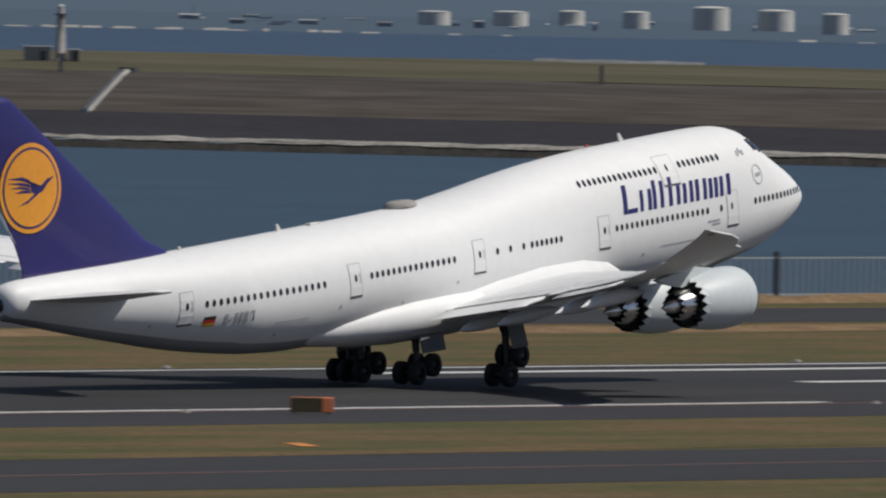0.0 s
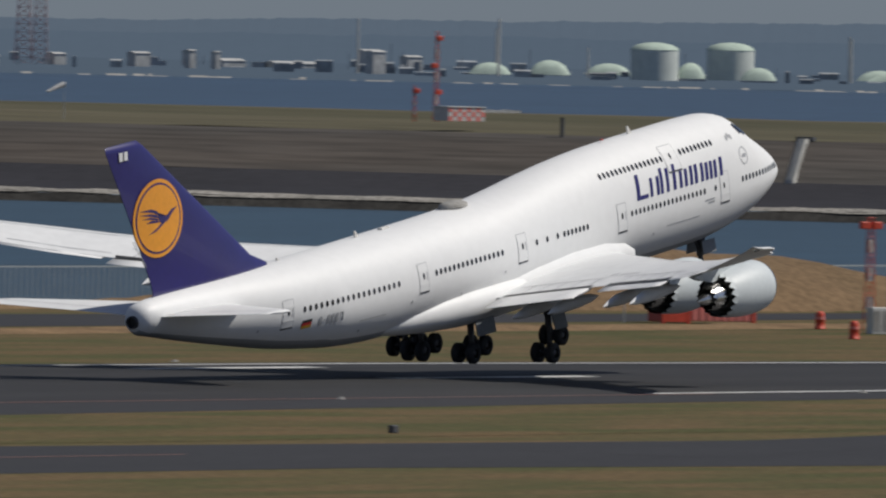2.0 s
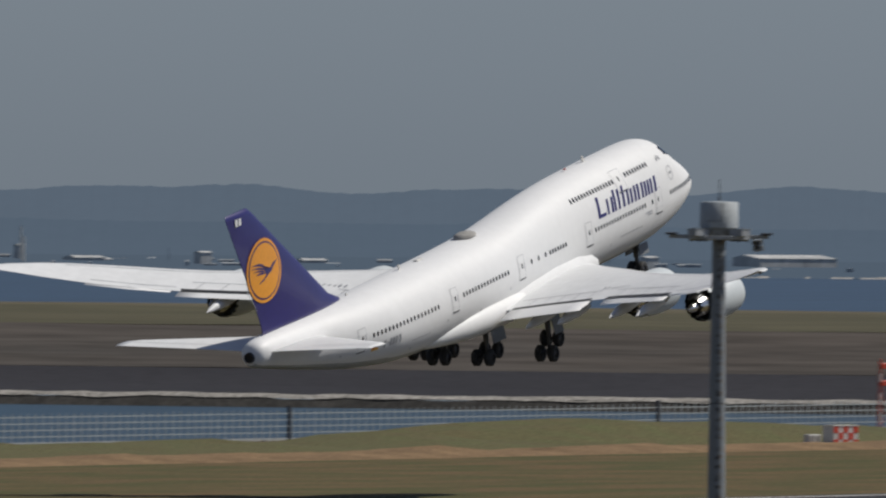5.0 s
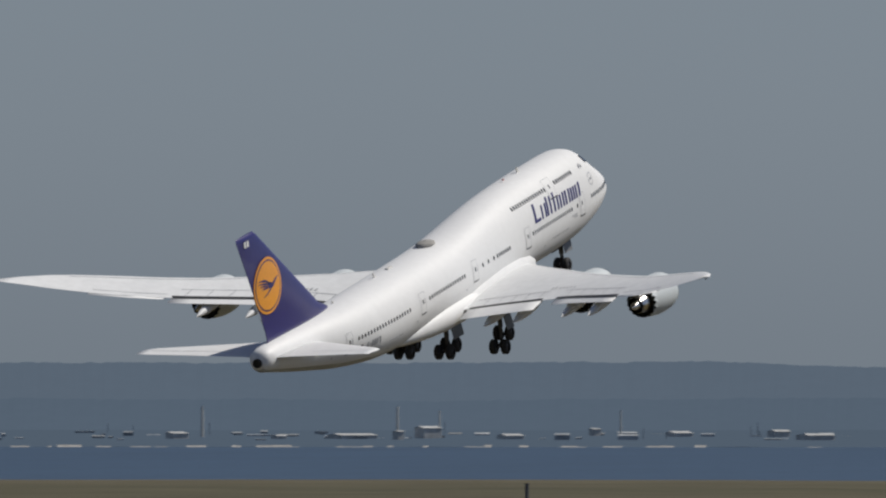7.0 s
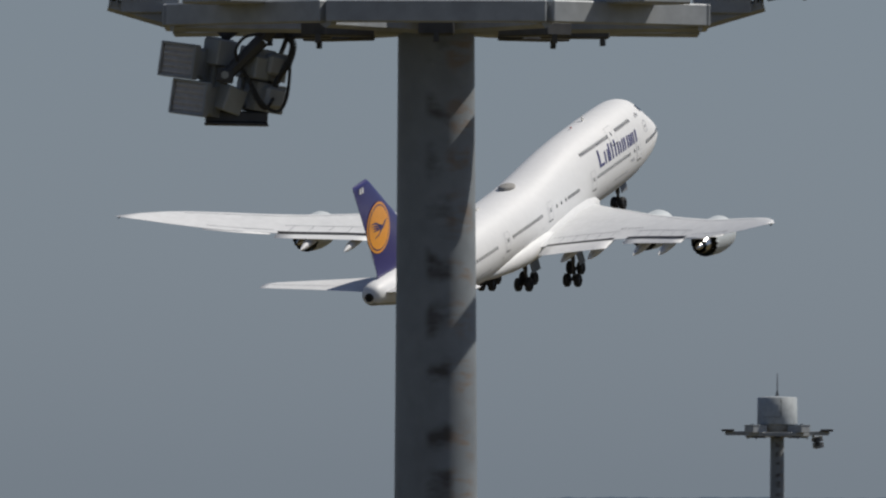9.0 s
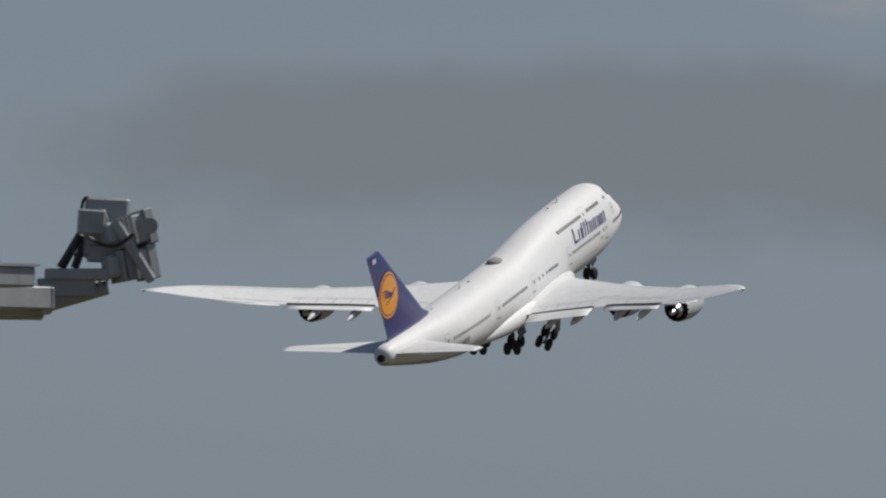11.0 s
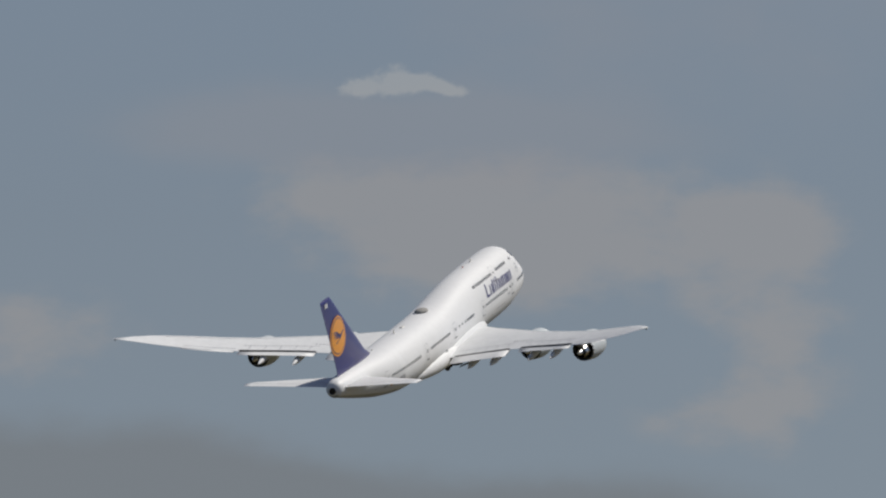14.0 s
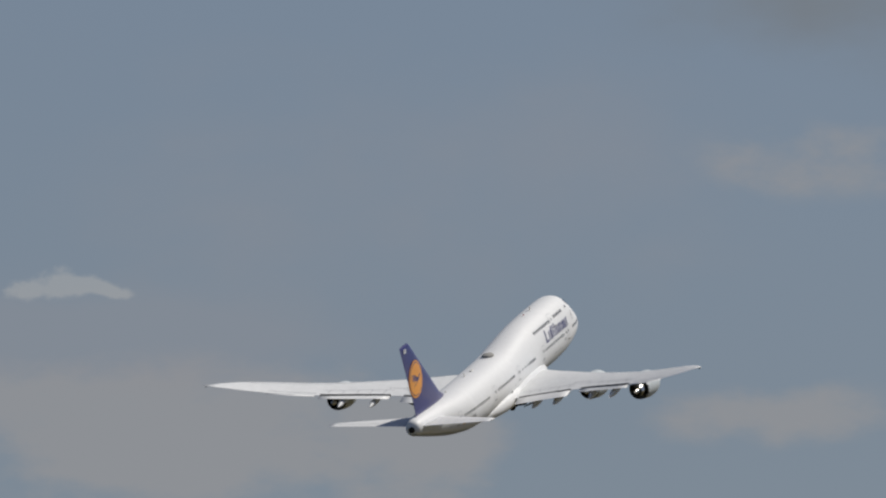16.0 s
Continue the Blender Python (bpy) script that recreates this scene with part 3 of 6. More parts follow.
for a, b in ((-191, -168), (-90, -74), (26, 34), (89, 143)):
    vs = []
    for t in range(9):
        x = a + (b - a) * t / 8
        vs.append((bm.verts.new(levee_point(x, 171, 9.1)), bm.verts.new(levee_point(x, 171.5, 9.75 + 0.08 * math.sin(t * 2.3)))))
    for p, q in zip(vs, vs[1:]):
        bm.faces.new((p[0], q[0], q[1], p[1]))
bmesh.ops.solidify(bm, geom=bm.faces[:], thickness=0.6)
tagged(part("parapet", bm, LINE_WHITE), "low whitish parapet along the far edge of the levee", "wall", kind="structure")
tagged(mesh("sea", [levee_point(-5000, 190, -0.9), levee_point(5000, 190, -0.9), levee_point(5000, 3400, -0.9), levee_point(-5000, 3400, -0.9)], [(0, 1, 2, 3)], SEA), "open blue sea behind the levee", "water", kind="structure")

# far shore, kind by kind: heading, width, height
FAR_DRUM = (
    (51.036, 8.2, 4.2), (51.279, 8.9, 4.5), (51.472, 6.7, 4.8), (51.677, 6.7, 5.1), (51.916, 9.2, 6.7), (52.122, 9.2, 6.2),
    (52.311, 6.7, 5.7), (52.535, 6.0, 5.1), (52.652, 6.0, 5.1), (52.804, 8.9, 5.1), (52.961, 6.7, 4.8), (52.975, 7.4, 5.1),
    (53.104, 5.2, 4.8), (53.176, 5.2, 4.8),
)
FAR_BLOCK_NEAR = (
    (53.414, 11.9, 5.1), (54.248, 10.4, 3.9), (54.275, 11.9, 4.2), (54.464, 8.9, 3.3), (54.625, 14.9, 3.9), (54.669, 8.9, 3.9),
    (55.082, 13.4, 3.6), (55.092, 8.9, 4.2), (55.336, 4.8, 4.5), (55.342, 4.8, 4.5), (55.602, 6.0, 5.4), (55.605, 6.0, 5.1),
    (55.760, 2.7, 6.2), (55.766, 2.4, 6.8), (55.847, 1.8, 6.5), (55.890, 8.9, 3.3), (56.069, 17.9, 2.7), (56.320, 7.4, 7.7),
    (56.335, 5.1, 8.0), (56.448, 6.0, 6.0), (58.400, 8.9, 8.9), (58.438, 6.8, 7.7), (58.624, 5.1, 10.4), (58.860, 12.0, 10.5),
    (58.945, 6.5, 14.0), (60.132, 1.5, 4.5),
)
FAR_PYLON = (
    (53.602, 1.8, 13.4), (53.763, 1.5, 14.1), (53.844, 3.9, 17.9), (53.853, 3.9, 15.6), (55.235, 4.5, 19.3), (55.288, 4.2, 19.3),
)
FAR_DOME = (
    (53.683, 9.7, 7.1), (53.844, 8.9, 7.7), (53.925, 8.9, 6.2), (54.090, 10.7, 8.6), (57.221, 12.2, 9.8), (57.462, 12.2, 10.1),
    (59.561, 9.8, 9.2), (59.696, 9.2, 9.2), (59.821, 11.6, 9.2), (59.958, 12.2, 9.8), (60.252, 12.5, 9.5), (60.540, 11.3, 7.4),
    (60.553, 12.5, 8.6),
)
FAR_SILO = (
    (54.805, 6.0, 9.8), (54.880, 2.4, 10.7), (54.927, 2.4, 10.7),
)
FAR_CHIMNEY = (
    (56.278, 1.5, 15.6), (56.718, 1.5, 13.4), (56.726, 1.8, 16.4), (57.010, 1.2, 8.9), (57.860, 2.1, 17.1), (57.866, 1.8, 16.4),
    (58.369, 1.8, 13.4), (59.060, 3.0, 11.3), (60.417, 1.5, 11.9), (61.505, 1.5, 13.4), (61.513, 2.1, 9.8), (65.474, 2.4, 11.9),
    (66.094, 2.1, 11.9), (66.228, 1.5, 10.4), (66.803, 1.5, 10.4),
)
FAR_PALE = (
    (56.699, 10.4, 3.6), (56.888, 10.4, 4.5), (57.076, 11.9, 3.9), (57.336, 7.4, 4.8), (57.552, 8.9, 3.9), (57.957, 11.9, 3.6),
    (58.045, 20.8, 3.3), (58.136, 23.8, 4.5), (58.296, 13.4, 3.0), (58.307, 16.4, 5.1), (58.540, 14.9, 3.9), (58.782, 14.3, 4.2),
)
FAR_TOWER = (
    (59.132, 6.5, 41.7), (59.392, 6.0, 41.7),
)
FAR_BLOCK_FAR = (
    (61.074, 6.8, 2.4), (61.077, 6.5, 2.7), (61.500, 3.0, 8.9), (61.706, 14.9, 3.0), (61.755, 8.9, 2.1), (62.083, 5.4, 6.5),
    (62.424, 11.9, 2.7), (63.501, 6.0, 6.2), (63.932, 38.7, 6.0), (65.394, 7.4, 3.3), (65.717, 4.5, 2.1), (65.950, 17.9, 2.4),
    (66.097, 3.0, 4.5), (66.192, 8.9, 6.0), (66.453, 8.9, 2.4), (66.722, 3.3, 5.1), (66.991, 8.9, 3.3), (67.305, 7.4, 4.2),
    (67.422, 13.4, 2.7), (67.781, 13.4, 3.6), (67.892, 10.4, 1.5), (68.054, 4.5, 2.4),
)

# ---- far shore ----
def far_place(az, r=4600.0):
    return (r * math.sin(radians(az)), CAM_Y + r * math.cos(radians(az)))


def ridge(name, r, table, mat, label, seed):
    vs, fs = [], []
    n = 0
    az = 20.0
    while az <= 110.0:
        top = curve_at(table, az) + 0.7 * noise.noise((az * 1.7, seed, 0)) + 0.45 * noise.noise((az * 7, seed, 2)) + 0.35 * noise.noise((az * 30, seed, 5)) + 0.10 * noise.noise((az * 90, seed, 8))
        x, y = far_place(az, r)
        x2, y2 = far_place(az, r + 60)
        vs += [(x, y, -1.5), (x2, y2, top)]
        if n:
            fs.append((2 * n - 2, 2 * n, 2 * n + 1, 2 * n - 1))
        n += 1
        az += 0.012
    return tagged(mesh(name, vs, fs, mat), label, "hills", kind="structure")


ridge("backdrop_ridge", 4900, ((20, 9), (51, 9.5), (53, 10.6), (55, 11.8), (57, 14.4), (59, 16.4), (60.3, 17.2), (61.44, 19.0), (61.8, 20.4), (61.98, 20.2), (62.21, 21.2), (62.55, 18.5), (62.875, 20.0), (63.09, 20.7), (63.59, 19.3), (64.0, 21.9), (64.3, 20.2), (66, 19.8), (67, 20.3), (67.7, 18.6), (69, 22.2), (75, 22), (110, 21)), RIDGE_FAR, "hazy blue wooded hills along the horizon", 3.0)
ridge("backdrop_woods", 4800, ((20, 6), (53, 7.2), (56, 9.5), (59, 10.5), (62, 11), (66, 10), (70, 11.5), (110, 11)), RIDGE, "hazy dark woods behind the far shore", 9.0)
lv, lf = [], []
k = 0
for az10 in range(200, 1101, 2):
    az = az10 / 10
    for r, z in ((4548 + 8 * noise.noise((az * 1.3, 0, 0)), -0.95), (4566, 0.5), (4640, 1.4), (4790, 2.2)):
        x, y = far_place(az, r)
        lv.append((x, y, z + 0.3 * noise.noise((az * 9, r, 0))))
    if k:
        for j in range(3):
            lf.append(((k - 1) * 4 + j, k * 4 + j, k * 4 + j + 1, (k - 1) * 4 + j + 1))
    k += 1
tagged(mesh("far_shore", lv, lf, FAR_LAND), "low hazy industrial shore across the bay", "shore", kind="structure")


def storage_tank(w, h, domed, mat, label):
    t = thing("storage_tank", pose(0, 0, 0), label, "tank", "tanks on the far shore")
    prof = [(0, w / 2), (h * 0.8 if domed else h * 0.93, w / 2)]
    v, f = lathe(prof, 20, "z")
    mesh("shell", v, f, TANK_SHELL if mat is TANK_GREEN else mat, t, smooth=True)
    roof = [(prof[-1][0], w / 2 * 1.02)] + [(prof[-1][0] + (h - prof[-1][0]) * math.sin(a), w / 2 * math.cos(a)) for a in (0.3, 0.7, 1.1, 1.5)]
    v, f = lathe(roof, 20, "z")
    mesh("roof", v, f, TANK_GREEN if mat is TANK_GREEN else TANK_CREAM, t, smooth=True)
    bm = bmesh.new()
    for k in range(9):
        a = k * 0.12
        rod(bm, (w / 2 * 1.02 * math.cos(a), w / 2 * 1.02 * math.sin(a), h * 0.09 * k), (w / 2 * 1.02 * math.cos(a + 0.12), w / 2 * 1.02 * math.sin(a + 0.12), h * 0.09 * (k + 1)), 0.12, seg=4)
    part("stair", bm, FAR_DARK, t)
    return t


def far_block(w, h, rnd):
    t = thing("far_building", pose(0, 0, 0), "hazy pale industrial building on the far shore", "building", "far buildings")
    bm = bmesh.new()
    w *= 0.72
    box(bm, 0, 0, h / 2, w, w * 0.6 + 2, h)
    part("wall", bm, FAR_GREY, t)
    bm = bmesh.new()
    d, rise = w * 0.3 + 1.2, 0.15 + min(0.25 * h, 0.07 * w)
    a = [bm.verts.new(v) for v in ((-w / 2 - 0.2, -d, h), (w / 2 + 0.2, -d, h), (w / 2 + 0.2, d, h), (-w / 2 - 0.2, d, h), (-w / 2 - 0.2, d * (rnd - 0.4), h + rise), (w / 2 + 0.2, d * (rnd - 0.4), h + rise))]
    for face in ((0, 1, 5, 4), (2, 3, 4, 5), (1, 2, 5), (3, 0, 4), (3, 2, 1, 0)):
        bm.faces.new([a[k] for k in face])
    part("roof", bm, FAR_GREY, t)
    return t


def pale_shed(w, h):
    t = thing("membrane_shed", pose(0, 0, 0), "pale green rounded storage roof on the far shore", "shed", "pale sheds")
    vs, fs = [], []
    for i in range(9):
        x = (i / 8 - 0.5) * w
        e = math.sqrt(max(0.02, 1 - (2 * i / 8 - 1) ** 2 * 0.92))
        for j in range(7):
            a = math.pi * j / 6
            vs.append((x, 5 * math.cos(a), h * e * math.sin(a) ** 0.8 if 0 < j < 6 else 0))
    for i in range(8):
        for j in range(6):
            fs.append((i * 7 + j, i * 7 + 7 + j, i * 7 + 8 + j, i * 7 + j + 1))
    mesh("roof", vs, fs, TANK_GREEN, t, smooth=True)
    bm = bmesh.new()
    box(bm, 0, 0, h * 0.08, w * 1.04, 10.4, h * 0.16)
    part("base_wall", bm, FAR_GREY, t)
    return t


def lattice(name, h, w, mat, label, category, group, shaft=0.0, levels=12, thin=0.03):
    """A lattice tower: four tapering legs, rings and diagonals; shaft: radius of an inner tube."""
    t = thing(name, pose(0, 0, 0), label, category, group)
    for sx, sy in ((-1, -1), (1, -1), (1, 1), (-1, 1)):
        bm = bmesh.new()
        rod(bm, (sx * w / 2, sy * w / 2, 0), (sx * w * 0.3, sy * w * 0.3, h), w * 0.035 + thin, w * 0.03 + thin, 5)
        part("leg", bm, mat, t)
    bm = bmesh.new()
    for k in range(levels):
        z0, z1 = h * k / levels, h * (k + 1) / levels
        q0, q1 = w * (0.5 - 0.2 * k / levels), w * (0.5 - 0.2 * (k + 1) / levels)
        c0 = [(-q0, -q0, z0), (q0, -q0, z0), (q0, q0, z0), (-q0, q0, z0)]
        c1 = [(-q1, -q1, z1), (q1, -q1, z1), (q1, q1, z1), (-q1, q1, z1)]
        for i in range(4):
            rod(bm, c0[i], c1[(i + 1) % 4], w * 0.018 + thin * 0.5, seg=4)
            rod(bm, c1[i], c1[(i + 1) % 4], w * 0.018 + thin * 0.5, seg=4)
    part("bracing", bm, mat, t)
    if shaft:
        bm = bmesh.new()
        rod(bm, (0, 0, 0), (0, 0, h), shaft, shaft * 0.85, 12)
        part("flue", bm, mat, t)
    return t


far_rng = random.Random(11)
for kind, rows in (("drum", FAR_DRUM), ("block", FAR_BLOCK_NEAR), ("pylon", FAR_PYLON), ("dome", FAR_DOME), ("silo", FAR_SILO), ("chimney", FAR_CHIMNEY), ("pale", FAR_PALE), ("tower", FAR_TOWER), ("block", FAR_BLOCK_FAR)):
    for az, w, h in rows:
        az += 0.02 if 55.9 < az < 57.6 else 0.0
        x, y = far_place(az, 4600 + far_rng.uniform(-18, 60))
        if kind == "drum":
            t = storage_tank(w, h, False, TANK_CREAM, "weathered cream cylindrical oil tank on the far shore")
        elif kind == "dome":
            green = az > 55
            t = storage_tank(w, h, True, TANK_GREEN if green else TANK_CREAM, "pale green domed gas tank on the far shore" if green else "cream domed storage tank on the far shore")
        elif kind == "silo":
            t = storage_tank(w, h, True, FAR_GREY, "tall grey silo on the far shore")
        elif kind == "pale":
            t = pale_shed(w, h)
        elif kind == "block":
            t = far_block(w * (0.8 if az > 60.6 else 1.0), h * (0.5 if az > 60.6 else 0.72), far_rng.random())
        elif kind == "chimney":
            w, h = (w * 0.6, h * 0.7) if az > 57.7 else (w * 0.7, h * 0.9)
            t = thing("chimney", pose(0, 0, 0), "slim hazy grey chimney on the far shore", "chimney", "far chimneys")
            bm = bmesh.new()
            rod(bm, (0, 0, 0), (0, 0, h), w * 0.32, w * 0.24, 10)
            part("shaft", bm, TANK_CREAM, t)
            bm = bmesh.new()
            rod(bm, (0, 0, h - 0.4), (0, 0, h + 0.1), w * 0.28, w * 0.28, 10)
            part("cap", bm, FAR_GREY, t)
        elif kind == "pylon":
            t = lattice("red_white_pylon", h, w, FAR_PINK, "hazy red and white lattice pylon", "pylon", "far pylons", levels=9)
        else:
            t = lattice("power_station_chimney", 48.0, w, OFF_WHITE, "tall pale grey lattice-framed chimney", "chimney", "twin chimneys", shaft=w * 0.2)
        t.matrix_world = pose(x, y, 0.6, 0, 0, (28 if kind == "block" else 0) - az)


# broken pale quay wall at the waterline
quay_rng = random.Random(5)
az = 49.0
qv, qf = [], []
while az < 70:
    step = quay_rng.uniform(0.008, 0.07)
    if quay_rng.random() < 0.36:
        low, high = -1.0, quay_rng.uniform(-0.8, -0.25)
        n = len(qv)
        for a in (az, az + step):
            for r, z in ((4541.0, low), (4544.0, high), (4552.0, high - 0.4)):
                x, y = far_place(a, r)
                qv.append((x, y, z))
        qf += [(n, n + 3, n + 4, n + 1), (n + 1, n + 4, n + 5, n + 2)]
    az += step
tagged(mesh("quay_wall", qv, qf, CONCRETE), "broken pale quay wall along the far waterline", "wall", kind="structure")


# low sheds, tanks and lamp posts crowded along the far quay, too small to tell apart
# base greys kept close to the haze tone of the shore
CLUTTER = material("far_mixed_sheds", (0.36, 0.37, 0.37), 0.85, vary=0.2, big=0.1, small=0.6, other=(0.30, 0.33, 0.36), gloss=0.1)
tint, island = CLUTTER.node_tree.nodes.new("ShaderNodeHueSaturation"), CLUTTER.node_tree.nodes.new("ShaderNodeNewGeometry")
span = CLUTTER.node_tree.nodes.new("ShaderNodeMapRange")
span.inputs[3].default_value, span.inputs[4].default_value = 0.6, 1.15
far_body = CLUTTER.node_tree.nodes["Principled BSDF"]
CLUTTER.node_tree.links.new(island.outputs["Random Per Island"], span.inputs[0])
CLUTTER.node_tree.links.new(span.outputs[0], tint.inputs["Value"])
CLUTTER.node_tree.links.new(far_body.inputs["Base Color"].links[0].from_socket, tint.inputs["Color"])
CLUTTER.node_tree.links.new(tint.outputs[0], far_body.inputs["Base Color"])
heap_rng = random.Random(23)
cv_, cf_ = [], []
for k in range(520):
    a = heap_rng.uniform(50.2, 68.6)
    dense = 1.0 if 53 < a < 61 else 0.55
    w, d, h = heap_rng.uniform(0.8, 5.5), heap_rng.uniform(2, 6), heap_rng.uniform(0.4, 1.0) ** 2 * 3.2 * dense
    if k % 9 == 0:
        w, d, h = 0.16, 0.16, heap_rng.uniform(2.5, 7.5) * dense
    x, y = far_place(a, 4575 + heap_rng.uniform(0, 150))
    ux, uy = math.cos(radians(a)), -math.sin(radians(a))
    rise = heap_rng.choice((0.0, 0.12, 0.25)) * min(h, 1.5)
    n = len(cv_)
    for i, j in ((-1, -1), (1, -1), (1, 1), (-1, 1)):
        for z in (0.2, h + 0.6):
            cv_.append((x + ux * i * w / 2 - uy * j * d / 2, y + uy * i * w / 2 + ux * j * d / 2, z))
    for i in (-1, 1):
        cv_.append((x + ux * i * w / 2, y + uy * i * w / 2, h + 0.61 + rise))
    cf_ += [(n, n + 2, n + 3, n + 1), (n + 2, n + 4, n + 5, n + 9, n + 3), (n + 4, n + 6, n + 7, n + 5), (n + 6, n, n + 1, n + 8, n + 7), (n + 1, n + 3, n + 9, n + 8), (n + 5, n + 7, n + 8, n + 9)]
tagged(mesh("quay_sheds", cv_, cf_, CLUTTER), "crowded small sheds and lamp posts along the far quay", "sheds", kind="stuff")

# ---- ships ----
def cargo_ship(m, length, stack, label):
    t = thing("cargo_ship", m, label, "ship", "ships on the bay")
    L = length
    prof = [(-L / 2, 0.8), (-L / 2 + 2, 1.0), (L / 2 - 7, 1.0), (L / 2 - 2, 0.5), (L / 2, 0.05)]
    vs, fs = [], []
    for x, k in prof:
        vs += [(x, -4 * k, -0.2), (x, -5 * k, 2.2), (x, 5 * k, 2.2), (x, 4 * k, -0.2)]
    for i in range(len(prof) - 1):
        for j in range(3):
            fs.append((i * 4 + j, i * 4 + 4 + j, i * 4 + 5 + j, i * 4 + j + 1))
    fs += [(0, 1, 2, 3), (16, 19, 18, 17)]
    mesh("hull", vs, fs, DARK_STEEL, t)
    bm = bmesh.new()
    box(bm, -L / 2 + 5, 0, 4, 5, 7, 4, 0.2)
    box(bm, -L / 2 + 5, 0, 6.8, 3.5, 8, 1.6, 0.2)
    part("deckhouse", bm, OFF_WHITE, t)
    bm = bmesh.new()
    rod(bm, (-L / 2 + 5, 0, 7), (-L / 2 + 5, 0, 11), 0.25, seg=6)
    box(bm, -L / 2 + 2.6, 0, 7, 1.6, 2, 2.4)
    part("mast", bm, DARK_STEEL, t)
    if stack:
        for k in range(5):
            bm = bmesh.new()
            box(bm, -L / 2 + 11 + k * (L - 20) / 5, 0, 2.2 + (2.7, 2.5, 2.7, 1.4, 2.6)[k], (L - 20) / 5 - 0.4, 7, 2 * (2.7, 2.5, 2.7, 1.4, 2.6)[k], 0.05)
            part("container", bm, (SHIP_RED, FAR_DARK, SHIP_RED, TANK_SHELL, FAR_DARK)[k], t)
    return t


def on_sea(az, r, turn=0.0):
    x, y = far_place(az, r)
    return pose(x, y, -0.9, 0, 0, turn)


cargo_ship(on_sea(60.57, 3000, -28), 40, True, "small container ship with red boxes on deck")

# ---- airliner ----
PIVOT = Vector((-36.5, 0, -5.5))
airliner = thing("airliner", pose(900, 0, 0), "white four-engined double-deck jet airliner with navy tail, taking off", "aircraft")
TOP = ((-0.7, 1.05), (-0.45, 1.4), (0.1, 1.95), (1.2, 2.8), (2.8, 3.75), (3.7, 4.3), (4.6, 4.98), (5.8, 5.58), (7.5, 5.85), (10, 5.9), (14, 5.88), (20, 5.8), (24, 5.62), (28, 5.28), (32, 4.86), (36, 4.55), (41, 4.45), (50, 4.4), (58, 4.32), (64, 4.28), (68, 4.26), (71, 4.22), (72.6, 4.15), (73.4, 4.06), (73.85, 3.92), (74.1, 3.62))
BOTTOM = ((-0.7, 0.95), (-0.45, 0.6), (0.1, 0.15), (1.2, -0.55), (3, -1.3), (4.5, -1.72), (6, -2.0), (9, -2.34), (12, -2.46), (14, -2.5), (22, -2.45), (30, -2.38), (48, -2.3), (52, -2.1), (56, -1.62), (60, -0.98), (64, -0.15), (68, 0.72), (71, 1.42), (73, 1.90), (73.8, 2.08), (74.1, 2.35))
WIDTH = ((-0.7, 0.1), (-0.45, 0.85), (0.1, 1.45), (1.2, 2.08), (2.8, 2.6), (4.3, 2.9), (6, 3.06), (8, 3.18), (10, 3.2), (13, 3.25), (50, 3.25), (55, 3.1), (60, 2.7), (65, 2.0), (69, 1.55), (72, 1.22), (73.3, 1.05), (73.85, 0.92), (74.1, 0.62))


def section(s):
    zt, zb, w = curve_at(TOP, s), curve_at(BOTTOM, s), curve_at(WIDTH, s)
    zm = min(0.98, zb + (zt - zb) * 0.55)
    if s > 55:
        zm = max(0.98, (zt + zb) / 2)
    elif s < 6:
        zm = 0.98
    return zt, zb, w, zm


def roundness(s, upper):
    """Exponent of the hull's cross-section: slimmer above and below the waterline near the nose."""
    k = min(1.0, max(0.0, s / 9.0))
    return (2.0 + 0.15 * k) if upper else (1.7 + 0.3 * k)


def skin(s, z, out=0.0):
    """Half width of the hull at station s and height z."""
    zt, zb, w, zm = section(s)
    k = (z - zm) / (zt - zm) if z > zm else (zm - z) / (zm - zb)
    n = roundness(s, z > zm)
    return w * max(0.0, 1 - min(1, abs(k)) ** n) ** (1 / n) + out


def lift(s):
    """The hull's forward part rises slightly against the wing's datum."""
    return 0.52 * max(0.0, 1 - max(s, 0.0) / 50)


def hull(s, y, z):
    return Vector((-s, y, z + lift(s))) - PIVOT


def at(s, y, z):
    return Vector((-s, y, z)) - PIVOT


stations = [-0.7, -0.66, -0.58, -0.45, -0.3, -0.2, -0.08, 0.08, 0.25, 0.5, 0.8, 1.2, 1.7, 2.3, 3] + [3.5 + 0.5 * k for k in range(16)] + [12 + k for k in range(39)] + [51 + 0.75 * k for k in range(31)] + [74.1]
RING = 56
fv, ff, fi = [], [], []
for s in stations:
    zt, zb, w, zm = section(s)
    for k in range(RING):
        a = 2 * math.pi * k / RING
        c, d = math.cos(a), math.sin(a)
        p = 2 / roundness(s, d > 0)
        y = w * math.copysign(abs(c) ** p, c)
        z = zm + (zt - zm if d > 0 else zm - zb) * math.copysign(abs(d) ** p, d)
        fv.append(hull(s, y, z))
for i in range(len(stations) - 1):
    for k in range(RING):
        j = (k + 1) % RING
        ff.append((i * RING + k, i * RING + j, (i + 1) * RING + j, (i + 1) * RING + k))
        d = math.sin(2 * math.pi * (k + 0.5) / RING)
        fi.append(1 if d < -0.76 else 0)
ff.append(tuple(range((len(stations) - 1) * RING, len(stations) * RING)))
fi.append(0)
fuselage = mesh("fuselage", fv, ff, WHITE, airliner, "glossy white fuselage with grey belly", True, [WHITE, GREY_BELLY], fi)


